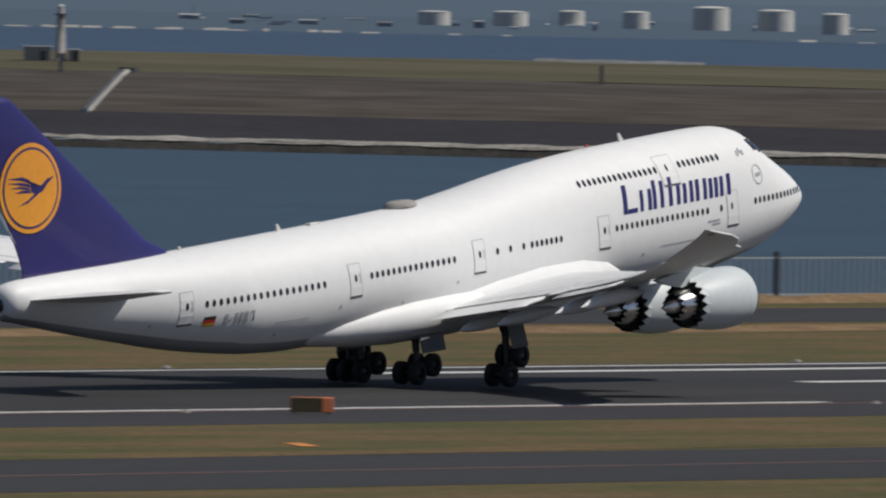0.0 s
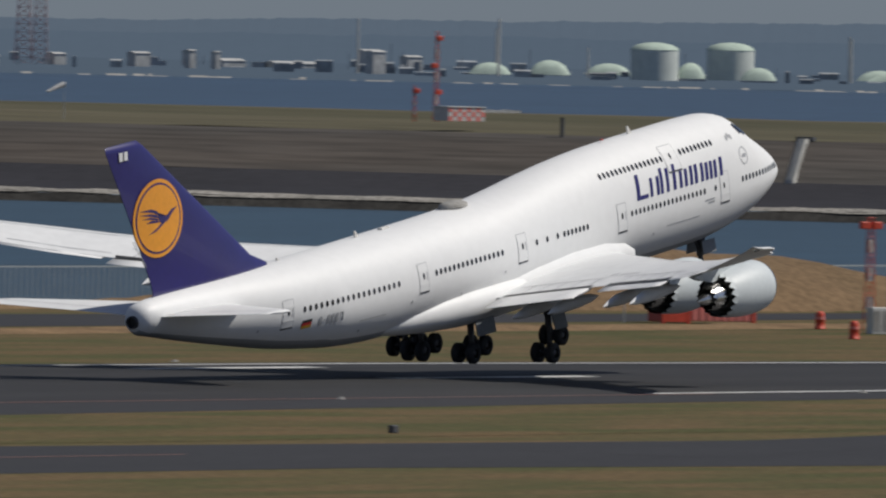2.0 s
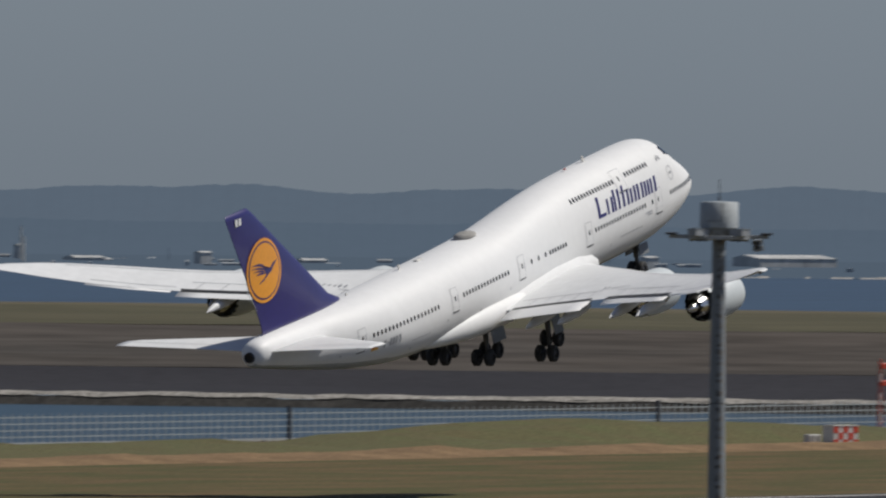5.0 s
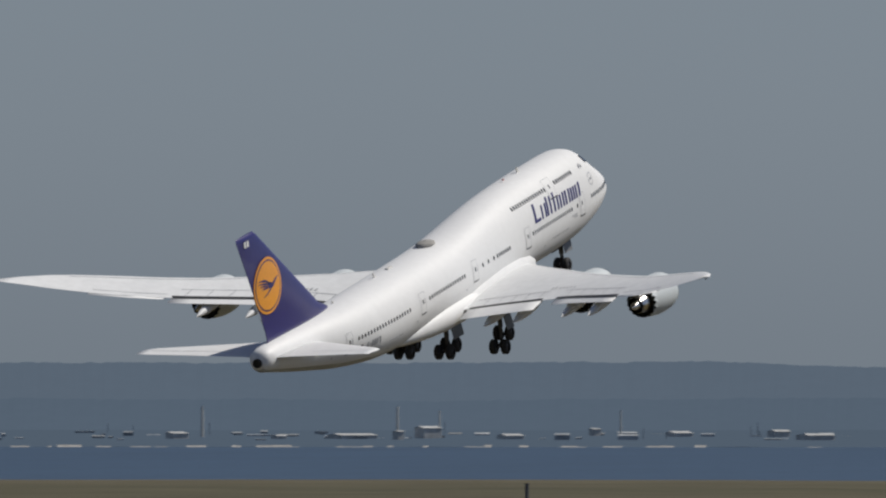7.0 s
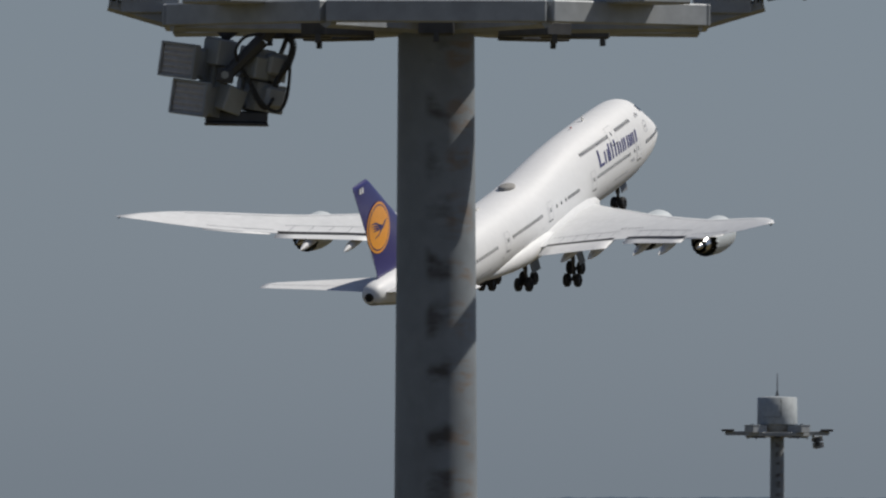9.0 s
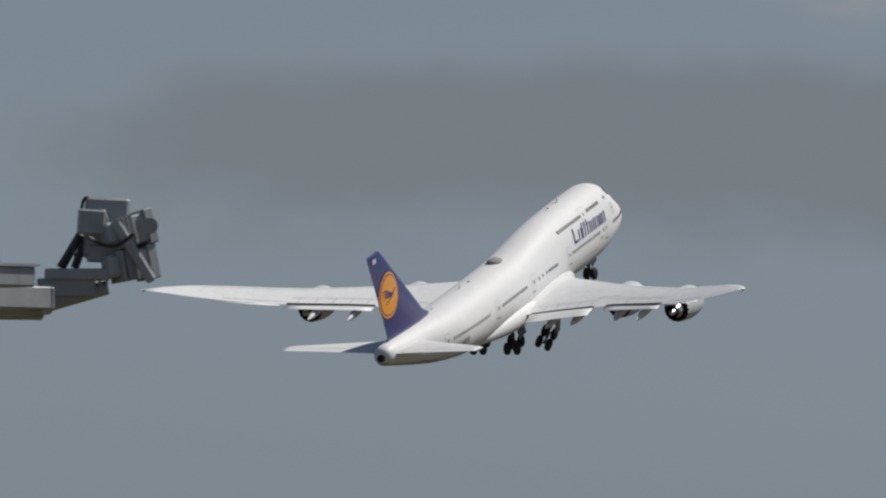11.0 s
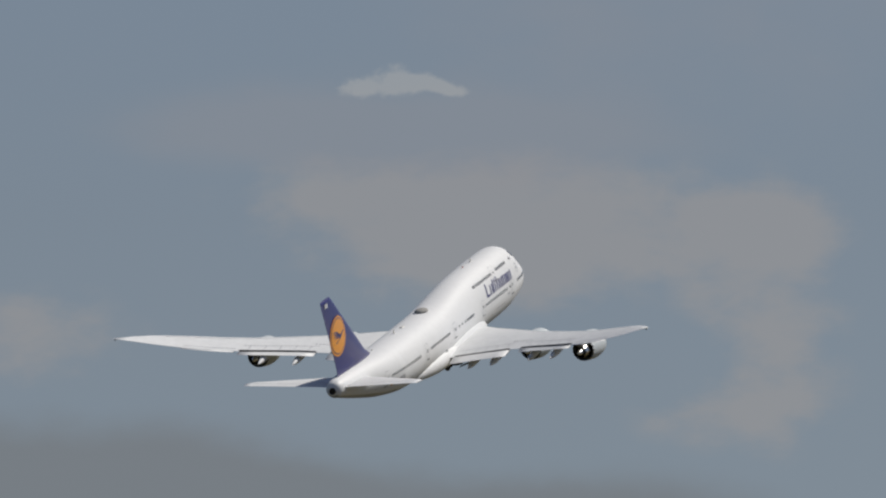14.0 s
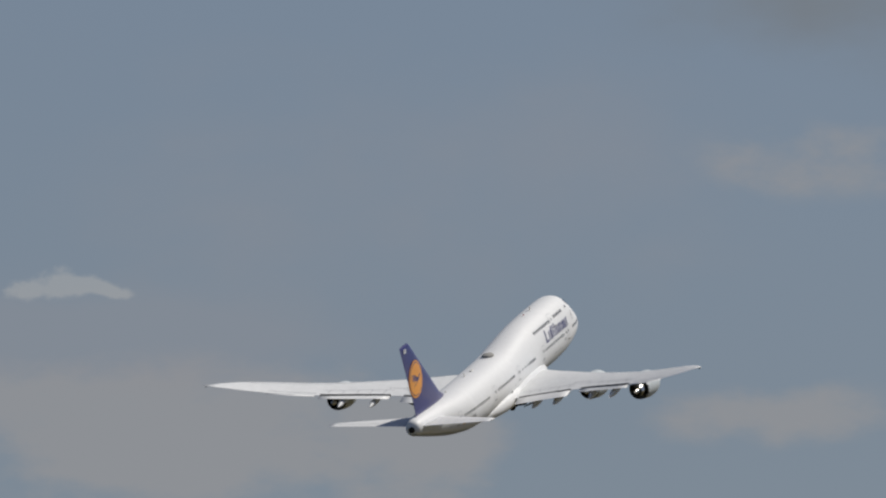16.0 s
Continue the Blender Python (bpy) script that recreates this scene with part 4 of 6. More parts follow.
def decal(name, s0, s1, z0, z1, side, mat, out=0.02, parent=None, label="", slant=0.0, nu=6, nv=4, rounded=False):
    """A thin patch on the hull's skin between stations and heights."""
    vs, fs = [], []
    for i in range(nu + 1):
        for j in range(nv + 1):
            u, v = i / nu, j / nv
            if rounded:
                cu_, cv_ = 2 * u - 1, 2 * v - 1
                cu_, cv_ = cu_ * math.sqrt(1 - cv_ * cv_ / 2), cv_ * math.sqrt(1 - cu_ * cu_ / 2)
                u, v = (cu_ + 1) / 2, (cv_ + 1) / 2
            z = z0 + (z1 - z0) * v
            s = s0 + (s1 - s0) * u + slant * v
            vs.append(hull(s, side * skin(s, z, out), z))
    for i in range(nu):
        for j in range(nv):
            a = i * (nv + 1) + j
            q = (a, a + nv + 1, a + nv + 2, a + 1)
            fs.append(q if side > 0 else q[::-1])
    return mesh(name, vs, fs, mat, parent or fuselage, label)


def row_of_windows(s0, s1, n, z, side, w=0.27, h=0.40):
    first = None
    for k in range(n):
        s = s0 + (s1 - s0) * (k / (n - 1) if n > 1 else 0)
        if s < 8 or s > 48 or first is None or z > 3:
            o = decal("window", s - w / 2, s + w / 2, z - h / 2, z + h / 2, side, GLASS_DARK, 0.02, nu=4, nv=4, rounded=True)
            if s >= 8 and first is None:
                first = (o.data, s)
        else:
            o = new("window", first[0])
            o.parent = fuselage
            o.location = (first[1] - s, 0, lift(s) - lift(first[1]))


def outline(name, s0, s1, z0, z1, side, t=0.036):
    """A door: its thin seam, inner window and lower sill."""
    d = decal(name, s0 + t, s1 - t, z0 + t, z1 - t, side, WHITE, 0.022)
    for a, b, c, e in ((s0, s0 + t, z0, z1), (s1 - t, s1, z0, z1), (s0, s1, z1 - t, z1)):
        decal("seam", a, b, c, e, side, SEAM, 0.024, parent=d)
    decal("sill", s0, s1, z0 - 0.08, z0 + 0.02, side, DARK_STEEL, 0.03, parent=d)
    return d


for side in (-1, 1):
    for s0, s1, n in ((48.6, 58.9, 19), (36.4, 44.2, 16), (29.8, 32.3, 3), (26.2, 29.0, 7), (11.9, 20.8, 19), (1.2, 7.0, 13)):
        row_of_windows(s0, s1, n, 1.50 if s0 > 8 else 1.55, side)
    row_of_windows(15.9, 23.2, 16, 4.28, side)
    row_of_windows(9.7, 13.5, 9, 4.36, side)
    row_of_windows(10.5, 10.5, 1, 1.5, side)
    for c in (60.5, 45.7, 34.0, 22.0):
        d = outline("door", c - 0.55, c + 0.55, 0.5, 2.35, side)
        decal("door_window", c - 0.12, c + 0.12, 1.3, 1.72, side, GLASS_DARK, 0.032, parent=d, nu=4, nv=4, rounded=True)
        decal("handle", c - 0.42, c - 0.34, 1.2, 1.75, side, SEAM, 0.032, parent=d)
    d = outline("door", 8.8, 9.9, 0.4, 2.4, side)
    decal("door_window", 9.35, 9.55, 1.3, 1.72, side, GLASS_DARK, 0.032, parent=d, nu=4, nv=4, rounded=True)
    d = outline("upper_door", 14.0, 15.6, 3.35, 5.0, side)
    decal("door_window", 14.7, 14.9, 4.1, 4.5, side, GLASS_DARK, 0.032, parent=d, nu=4, nv=4, rounded=True)
    # the airline's name as plain navy upright bars: distance from its start, width, height
    for a, wide, tall in ((0.0, 0.40, 1.62), (0.42, 0.95, 0.26), (1.64, 0.32, 1.18), (2.42, 0.34, 1.18), (2.90, 0.34, 1.6), (3.62, 0.34, 1.5), (4.45, 0.36, 1.62), (5.22, 0.34, 1.18), (5.85, 0.34, 1.12), (6.50, 0.34, 1.2), (7.08, 0.36, 1.2), (7.85, 0.34, 1.18), (8.42, 0.36, 1.12), (8.98, 0.34, 1.12), (9.52, 0.34, 1.12), (10.22, 0.36, 1.2)):
        lean = -0.4 * tall / 1.65
        decal("name_bar", 20.0 - a - wide, 20.0 - a, 2.18, 2.18 + tall, side, NAVY, 0.025, slant=lean, nu=2, nv=5, label="navy bar of the airline's name")
    # registration as bars, flag
    for k in range(6):
        decal("registration_bar", 57.35 - 0.42 * k - 0.27, 57.35 - 0.42 * k, 0.15 if k != 1 else 0.42, 0.75 if k != 1 else 0.52, side, SEAM, 0.025)
    for k, m in enumerate((BLACK, FLAG_RED, FLAG_GOLD)):
        decal("flag_stripe", 58.1, 59.05, 0.58 - 0.19 * k, 0.77 - 0.19 * k, side, m, 0.026)
    # small round badge, star emblem and small print near the nose
    ring = []
    bm = bmesh.new()
    for k in range(20):
        a0, a1 = 2 * math.pi * k / 20, 2 * math.pi * (k + 1) / 20
        q = []
        for rr, a in ((0.52, a0), (0.52, a1), (0.47, a1), (0.47, a0)):
            s, z = 6.35 + rr * math.cos(a), 3.0 + rr * 1.1 * math.sin(a)
            q.append(bm.verts.new(hull(s, side * skin(s, z, 0.025), z)))
        bm.faces.new(q)
    part("badge_ring", bm, SEAM, fuselage)
    decal("badge_mark", 6.1, 6.6, 2.9, 3.1, side, SEAM, 0.026, slant=-0.1)
    for k in range(3):
        decal("emblem_mark", 7.0 + 0.28 * k, 7.18 + 0.28 * k, 4.2 + 0.12 * (k % 2), 4.5 + 0.12 * (k % 2), side, SEAM, 0.026)
    for k in range(2):
        decal("small_print", 10.7, 11.9 - 0.4 * k, 0.82 - 0.2 * k, 0.92 - 0.2 * k, side, SEAM, 0.026)
    decal("panel_line", 12.5, 16.5, -0.05, 0.0, side, SEAM, 0.024, nu=10)
    decal("panel_line", 50.0, 53.0, -0.25, -0.2, side, SEAM, 0.024, nu=8)
    decal("radome_seam", 2.9, 2.95, -1.0, 0.4, side, SEAM, 0.024)
    for s, z in ((47, 0.0), (41, -0.5), (36, 0.1), (24.6, -0.2), (18, -0.4), (63, 0.6), (52.5, -1.0)):
        decal("port", s, s + 0.16, z, z + 0.16, side, SEAM, 0.026, nu=2, nv=2)
    # flight-deck windows
    for s0, s1, z0, z1 in ((3.75, 4.35, 3.95, 4.5), (4.4, 5.0, 4.12, 4.78), (5.07, 5.6, 4.3, 4.95)):
        decal("cockpit_window", s0, s1, z0, z1, side, GLASS_DARK, 0.03, slant=0.35)


def tip(name, s, z, h, c, mat=OFF_WHITE):
    bm = bmesh.new()
    vs = [hull(s - c / 2, 0, z - 0.15), hull(s + c / 2, 0, z - 0.15), hull(s + c * 0.7, 0, z + h), hull(s + c * 0.4, 0, z + h)]
    q = [[bm.verts.new(v + Vector((0, dy, 0))) for v in vs] for dy in (-0.05, 0.05)]
    bm.faces.new(q[0])
    bm.faces.new(q[1][::-1])
    for i in range(4):
        bm.faces.new((q[0][i], q[0][(i + 1) % 4], q[1][(i + 1) % 4], q[1][i]))
    return part(name, bm, mat, airliner)


tip("antenna", 15.6, 5.95, 0.42, 0.5)
tip("antenna", 48.3, 4.38, 0.45, 0.5)
tip("antenna", 57.4, 4.22, 0.3, 0.4)
v, f = lathe([(0, 0.9), (0.18, 0.88), (0.33, 0.6), (0.38, 0.05)], 24, "z")
mesh("satellite_dome", [hull(37.0, 0, 4.5) + Vector((p[0] * 1.35, p[1] * 0.9, p[2])) for p in v], f, CONCRETE, airliner, "grey satellite antenna dome", True)
bm = bmesh.new()
box(bm, *hull(45.2, 0, 4.45), 1.0, 0.4, 0.16, 0.05)
part("antenna_fairing", bm, OFF_WHITE, airliner)
bm = bmesh.new()
box(bm, *hull(19, 0, 5.98), 0.26, 0.22, 0.12, 0.05)
part("beacon", bm, BEACON, airliner, "red glass of the anti-collision beacon")
v, f = lathe([(0, 0.42), (0.35, 0.40), (0.3, 0.33), (-0.2, 0.33)], 20, "x")
mesh("apu_exhaust", [at(74.0, 0, 2.98) - Vector((p[0], -p[1], -p[2])) for p in v], f, DARK_METAL, airliner, "dark exhaust ring in the tail cone", True)
# flat black disc paints the dark of a hollow duct inside the ring
v, f = lathe([(0, 0.335), (0.02, 0.0)], 20, "x")
mesh("apu_duct", [at(74.14, 0, 2.98) + Vector((-p[0], p[1], p[2])) for p in v], f, BLACK, airliner)


# lifting surfaces
def airfoil(n=14):
    up, lo = [], []
    for k in range(n + 1):
        x = 0.5 * (1 - math.cos(math.pi * k / n))
        t = 5 * (0.2969 * math.sqrt(x) - 0.1260 * x - 0.3516 * x * x + 0.2843 * x ** 3 - 0.1036 * x ** 4)
        up.append((x, t))
        lo.append((x, -0.8 * t))
    return up + lo[-2:0:-1]


FOIL = airfoil()


def loft(name, rows, mat, parent, label="", upright=False, mats=None, split=None):
    """rows: (span, leading station, trailing station, height, thickness ratio, droop of the trailing edge)."""
    vs, fs = [], []
    for y, le, te, z, th, droop in rows:
        c = te - le
        for x, t in FOIL:
            s, off = le + x * c, t * th * c
            vs.append(at(s, off, y) if upright else at(s, y, z + off - droop * x))
    n = len(FOIL)
    for i in range(len(rows) - 1):
        for k in range(n):
            j = (k + 1) % n
            fs.append((i * n + k, i * n + j, (i + 1) * n + j, (i + 1) * n + k))
    fs += [tuple(range(n))[::-1], tuple(range((len(rows) - 1) * n, len(rows) * n))]
    ob = mesh(name, vs, fs, mat, parent, label, True)
    bm = bmesh.new()
    bm.from_mesh(ob.data)
    bmesh.ops.recalc_face_normals(bm, faces=bm.faces)
    bm.to_mesh(ob.data)
    bm.free()
    return ob


def wing_le(y):
    return curve_at(((2.0, 20.6), (3.2, 21.6), (5.5, 23.9), (12, 29.7), (21.4, 38.2), (30.0, 46.0), (32.5, 49.6), (34.25, 53.6)), y)


def wing_te(y):
    return curve_at(((2.0, 37.6), (3.2, 37.7), (12, 39.3), (21.4, 45.0), (30, 51.4), (32.5, 53.3), (34.25, 54.9)), y)


def wing_z(y):
    return curve_at(((2.0, -1.2), (3.2, -1.05), (8, -0.35), (12, 0.25), (21.4, 1.95), (27, 3.32), (30, 4.15), (32.5, 4.95), (34.25, 5.6)), y)


def wing_upper(y, s, out=0.02):
    """Height of the wing's upper skin at span y and station s."""
    le, te = wing_le(y), wing_te(y)
    c = te - le
    x = min(1.0, max(0.0, (s - le) / c))
    t = 5 * (0.2969 * math.sqrt(x) - 0.1260 * x - 0.3516 * x * x + 0.2843 * x ** 3 - 0.1036 * x ** 4)
    return wing_z(y) + t * (0.105 if y < 12 else 0.08) * c - wing_droop(y) * x + out


def wing_droop(y):
    return curve_at(((2.0, 0.12), (24, 0.12), (28, 0.0), (31, -0.2), (34.25, -0.3)), y)


def wing_line(name, side, points, wide, mat, parent):
    """A narrow strip on the upper skin through (span, station) points."""
    vs, fs = [], []
    for k, (y, s) in enumerate(points):
        a, b = points[max(0, k - 1)], points[min(len(points) - 1, k + 1)]
        d = Vector((b[0] - a[0], b[1] - a[1])).normalized() * wide / 2
        for e in (-1, 1):
            yy, ss = y - e * d.y, s + e * d.x
            vs.append(at(ss, side * yy, wing_upper(yy, ss)))
        if k:
            fs.append((2 * k - 2, 2 * k - 1, 2 * k + 1, 2 * k))
    return mesh(name, vs, fs, mat, parent)


SPANS = (2.0, 3.2, 4.5, 6.5, 9, 12, 15, 18, 21.4, 24, 27, 30, 31.5, 33, 34.25)
for side in (-1, 1):
    rows = [(side * y, wing_le(y), wing_te(y), wing_z(y), 0.105 if y < 12 else 0.08, wing_droop(y)) for y in SPANS]
    wing = loft("wing", rows, WING_GREY, airliner, "long swept light grey wing with raked tip")
    # flaps set below and behind the trailing edge
    for y0, y1, c, name in ((3.9, 11.6, 2.6, "inboard_flap"), (13.2, 21.4, 1.45, "outboard_flap")):
        fl = []
        for k in range(6):
            y = y0 + (y1 - y0) * k / 5
            te = wing_te(y)
            fl.append((side * y, te - 0.35, te - 0.35 + c * (1.0 - 0.12 * k / 5), wing_z(y) - 0.18, 0.10, c * 0.12))
        loft(name, fl, WHITE, wing, "extended white trailing-edge flap")
    al = [(side * y, wing_te(y) - 0.5, wing_te(y) + 0.38, wing_z(y) - wing_droop(y) - 0.02, 0.10, 0.03) for y in (21.9, 24.5, 27.3)]
    loft("aileron", al, WHITE, wing)
    # slats before the leading edge
    for y0, y1 in ((6.0, 10.6), (13.4, 19.6), (22.3, 29.5)):
        sl = []
        for k in range(4):
            y = y0 + (y1 - y0) * k / 3
            le = wing_le(y)
            out = 1.0 if y < 20 else 0.55
            sl.append((side * y, le - 0.75 * out, le + 0.35, wing_z(y) - 0.36 * out, 0.18, -0.36 * out))
        loft("slat", sl, WHITE, wing)
    # seams on the upper skin; black strips paint the shade in the flap slots
    for y0, y1 in ((3.9, 11.6), (13.2, 21.4)):
        n = 10
        wing_line("flap_gap_shade", side, [(y0 + (y1 - y0) * k / n, wing_te(y0 + (y1 - y0) * k / n) - 0.28) for k in range(n + 1)], 0.48, BLACK, wing)
        wing_line("spoiler_hinge", side, [(y0 + (y1 - y0) * k / n, wing_te(y0 + (y1 - y0) * k / n) - 2.3) for k in range(n + 1)], 0.09, SEAM, wing)
    for y in (5.2, 6.6, 8.0, 9.4, 11.0, 14.2, 15.8, 17.4, 19.0, 20.6):
        wing_line("spoiler_seam", side, [(y, wing_te(y) - 2.3), (y, wing_te(y) - 1.4), (y, wing_te(y) - 0.5)], 0.07, SEAM, wing)
    wing_line("aileron_seam", side, [(21.9 + 0.9 * k, wing_te(21.9 + 0.9 * k) - 0.9) for k in range(7)], 0.1, SEAM, wing)
    wing_line("front_spar_seam", side, [(5 + 2.5 * k, wing_le(5 + 2.5 * k) + 1.3) for k in range(11)], 0.08, SEAM, wing)
    for k in range(7):
        y = 11.4 + 0.42 * k
        wing_line("skin_mark", side, [(y, wing_te(y) - 3.4), (y + 0.02, wing_te(y) - 2.9)], 0.16, SEAM, wing)
    # flap-track fairings
    for y in (6.5, 9.6, 15.2, 18.8):
        te, z = wing_te(y), wing_z(y) - 1.15 + 0.012 * y
        v, f = lathe([(-3.6, 0.02), (-2.6, 0.28), (-1.0, 0.42), (0.6, 0.40), (1.8, 0.22), (2.5, 0.02)], 12, "x")
        mesh("flap_fairing", [at(te, side * y, z) + Vector((-p[0], p[1], p[2] - 0.10 * max(0, p[0]))) for p in v], f, WING_GREY, wing, "", True)
    bm = bmesh.new()
    box(bm, *at(54.1, side * 34.1, wing_z(34.1)), 0.5, 0.14, 0.07, 0.02)
    part("wingtip_light", bm, DARK_STEEL, wing)
    # engines
    for y, s_out, z in ((12.2, 32.0, -1.35), (21.0, 38.5, -0.22)):
        eng = new("engine")
        eng.parent = airliner
        eng.location = at(s_out, side * y, z)
        tagged(eng, "turbofan engine in a pale grey nacelle with scalloped nozzle")
        # origin at the fan nozzle's centre, x forward
        prof = [(4.35, 1.28), (4.55, 1.36), (4.6, 1.45), (4.5, 1.55), (4.15, 1.66), (3.6, 1.72), (2.8, 1.74), (1.9, 1.70), (1.0, 1.58), (0.45, 1.49), (0.1, 1.42)]
        v, f = lathe(prof, 36, "x")
        mesh("nacelle", v, f, NACELLE, eng, "pale grey engine cowling", True)
        v, f = lathe([(4.4, 1.30), (4.54, 1.35), (4.61, 1.45), (4.54, 1.545), (4.38, 1.60)], 36, "x")
        mesh("inlet_lip", v, f, METAL, eng, "polished inlet lip", True)
        v, f = lathe([(4.35, 1.28), (3.4, 1.34), (3.2, 0.5), (3.3, 0.3), (3.8, 0.02)], 24, "x")
        mesh("fan", v, f, DARK_METAL, eng, "", True)
        bm = bmesh.new()
        nt = 18
        for k in range(nt):
            a0, a1, am = (2 * math.pi * (k + q) / nt for q in (0, 1, 0.5))
            for rr, mt in ((1.43, 0), (1.37, 1)):
                p = [(0.12, rr, a0), (0.12, rr, a1), (-0.12, rr - 0.02, a1), (-0.50, rr - 0.10, am), (-0.12, rr - 0.02, a0)]
                fc = bm.faces.new([bm.verts.new((x, r * math.cos(a), r * math.sin(a))) for x, r, a in p])
                fc.material_index = mt
        part("saw_tooth_nozzle", bm, [NACELLE, DARK_METAL], eng, "saw-toothed fan nozzle")
        v, f = lathe([(0.9, 1.35), (0.7, 1.0), (0.0, 1.0), (-0.9, 0.86), (-1.3, 0.74)], 28, "x")
        mesh("core_cowl", v, f, METAL, eng, "bare metal core cowl", True)
        bm = bmesh.new()
        for k in range(12):
            a0, a1, am = (2 * math.pi * (k + q) / 12 for q in (0, 1, 0.5))
            p = [(-1.28, 0.745, a0), (-1.28, 0.745, a1), (-1.65, 0.66, am)]
            bm.faces.new([bm.verts.new((x, r * math.cos(a), r * math.sin(a))) for x, r, a in p])
        part("core_nozzle", bm, METAL, eng)
        v, f = lathe([(-1.0, 0.52), (-1.5, 0.46), (-2.1, 0.26), (-2.6, 0.03)], 20, "x")
        mesh("exhaust_plug", v, f, METAL, eng, "conical metal exhaust plug", True)
        # pylon up to the wing
        le = wing_le(y)
        zw = wing_z(y)
        bm = bmesh.new()
        pts = [(s_out - 3.6, z + 1.55), (le + 0.2, zw - 0.05), (le + 3.8, zw - 0.45), (s_out + 2.4, zw - 0.75), (s_out + 0.9, z + 1.0), (s_out - 0.2, z + 1.1)]
        q = [[bm.verts.new(at(sx, side * y + dy, zz)) for sx, zz in pts] for dy in (-0.22, 0.22)]
        bm.faces.new(q[0])
        bm.faces.new(q[1][::-1])
        for i in range(len(pts)):
            j = (i + 1) % len(pts)
            bm.faces.new((q[0][i], q[0][j], q[1][j], q[1][i]))
        part("engine_pylon", bm, NACELLE, airliner, "pale grey engine pylon")
    # tailplane
    rows = [(side * y, le, te, z - 0.045 * (te - le), 0.085, -0.085 * (te - le)) for y, le, te, z in ((0.9, 63.9, 72.6, 2.75), (2.2, 65.0, 72.7, 2.9), (6, 68.2, 73.7, 3.35), (10.3, 71.7, 74.9, 3.85), (11.05, 72.7, 75.1, 3.95))]
    stab = loft("tailplane", rows, WING_GREY, airliner, "light grey swept tailplane")
    bm = bmesh.new()
    bm.faces.new([bm.verts.new(p) for p in (at(70.8, side * 2.4, 3.22), at(70.88, side * 2.4, 3.22), at(73.62, side * 10.2, 4.02), at(73.54, side * 10.2, 4.02))])
    part("elevator_seam", bm, SEAM, stab)

fin = loft("fin", [(3.6, 58.0, 71.9, 0, 0.075, 0), (4.5, 58.9, 71.8, 0, 0.08, 0), (5.2, 60.6, 72.0, 0, 0.085, 0), (8, 64.2, 73.2, 0, 0.09, 0), (11, 68.1, 74.6, 0, 0.09, 0), (13.9, 71.85, 76.0, 0, 0.085, 0), (14.35, 72.6, 76.1, 0, 0.05, 0)], NAVY, airliner, "navy tail fin with orange disc", True)


def fin_half(s, z):
    le = curve_at(((4.5, 58.9), (5.2, 60.6), (8, 64.2), (11, 68.1), (13.9, 71.85)), z)
    te = curve_at(((4.5, 71.8), (5.2, 72.0), (8, 73.2), (11, 74.6), (13.9, 76.0)), z)
    c = te - le
    x = min(0.98, max(0.02, (s - le) / c))
    t = 5 * (0.2969 * math.sqrt(x) - 0.1260 * x - 0.3516 * x * x + 0.2843 * x ** 3 - 0.1036 * x ** 4)
    return t * 0.09 * c


def fin_patch(name, shape, side, mat, out, label=""):
    """A flat figure on the fin's side from an outline of (station, height), filled from its middle."""
    cs, cz = sum(p[0] for p in shape) / len(shape), sum(p[1] for p in shape) / len(shape)
    vs, fs = [], []
    N = 4
    for r in range(1, N + 1):
        for s, z in shape:
            a, b = cs + (s - cs) * r / N, cz + (z - cz) * r / N
            k = 1.0 if side < 0 else 0.8
            vs.append(at(a, side * (fin_half(a, b) * k + out), b))
    n = len(shape)
    vs.append(at(cs, side * (fin_half(cs, cz) * (1.0 if side < 0 else 0.8) + out), cz))
    for k in range(n):
        fs.append((len(vs) - 1, k, (k + 1) % n))
    for r in range(N - 1):
        for k in range(n):
            j = (k + 1) % n
            fs.append((r * n + k, (r + 1) * n + k, (r + 1) * n + j, r * n + j))
    return mesh(name, vs, fs, mat, fin, label)


def ellipse(s, z, rs, rz, n=40):
    return [(s + rs * math.cos(2 * math.pi * k / n), z + rz * math.sin(2 * math.pi * k / n)) for k in range(n)]


DISC_S, DISC_Z = 71.0, 9.15
# the emblem's strokes, forward and up from the disc's middle in parts of its radius
EMBLEM = (
    ((-0.78, 0.27), (-0.30, 0.27), (-0.08, 0.20), (0.02, 0.06), (-0.10, 0.13), (-0.36, 0.20)),
    ((-0.78, 0.17), (-0.34, 0.155), (-0.10, 0.10), (0.06, -0.02), (-0.14, 0.04), (-0.38, 0.10)),
    ((-0.68, 0.05), (-0.34, 0.065), (-0.12, 0.015), (0.05, -0.06), (-0.14, -0.03), (-0.36, 0.015)),
    ((-0.54, -0.07), (-0.30, -0.025), (-0.10, -0.045), (0.05, -0.10), (-0.12, -0.10), (-0.32, -0.085)),
    ((-0.06, 0.16), (0.10, 0.00), (0.32, 0.02), (0.52, 0.16), (0.78, 0.20), (0.54, 0.06), (0.36, -0.10), (0.18, -0.16), (0.02, -0.10)),
    ((0.34, -0.08), (0.14, -0.10), (-0.08, -0.24), (-0.44, -0.38), (-0.12, -0.32), (0.16, -0.18)),
)
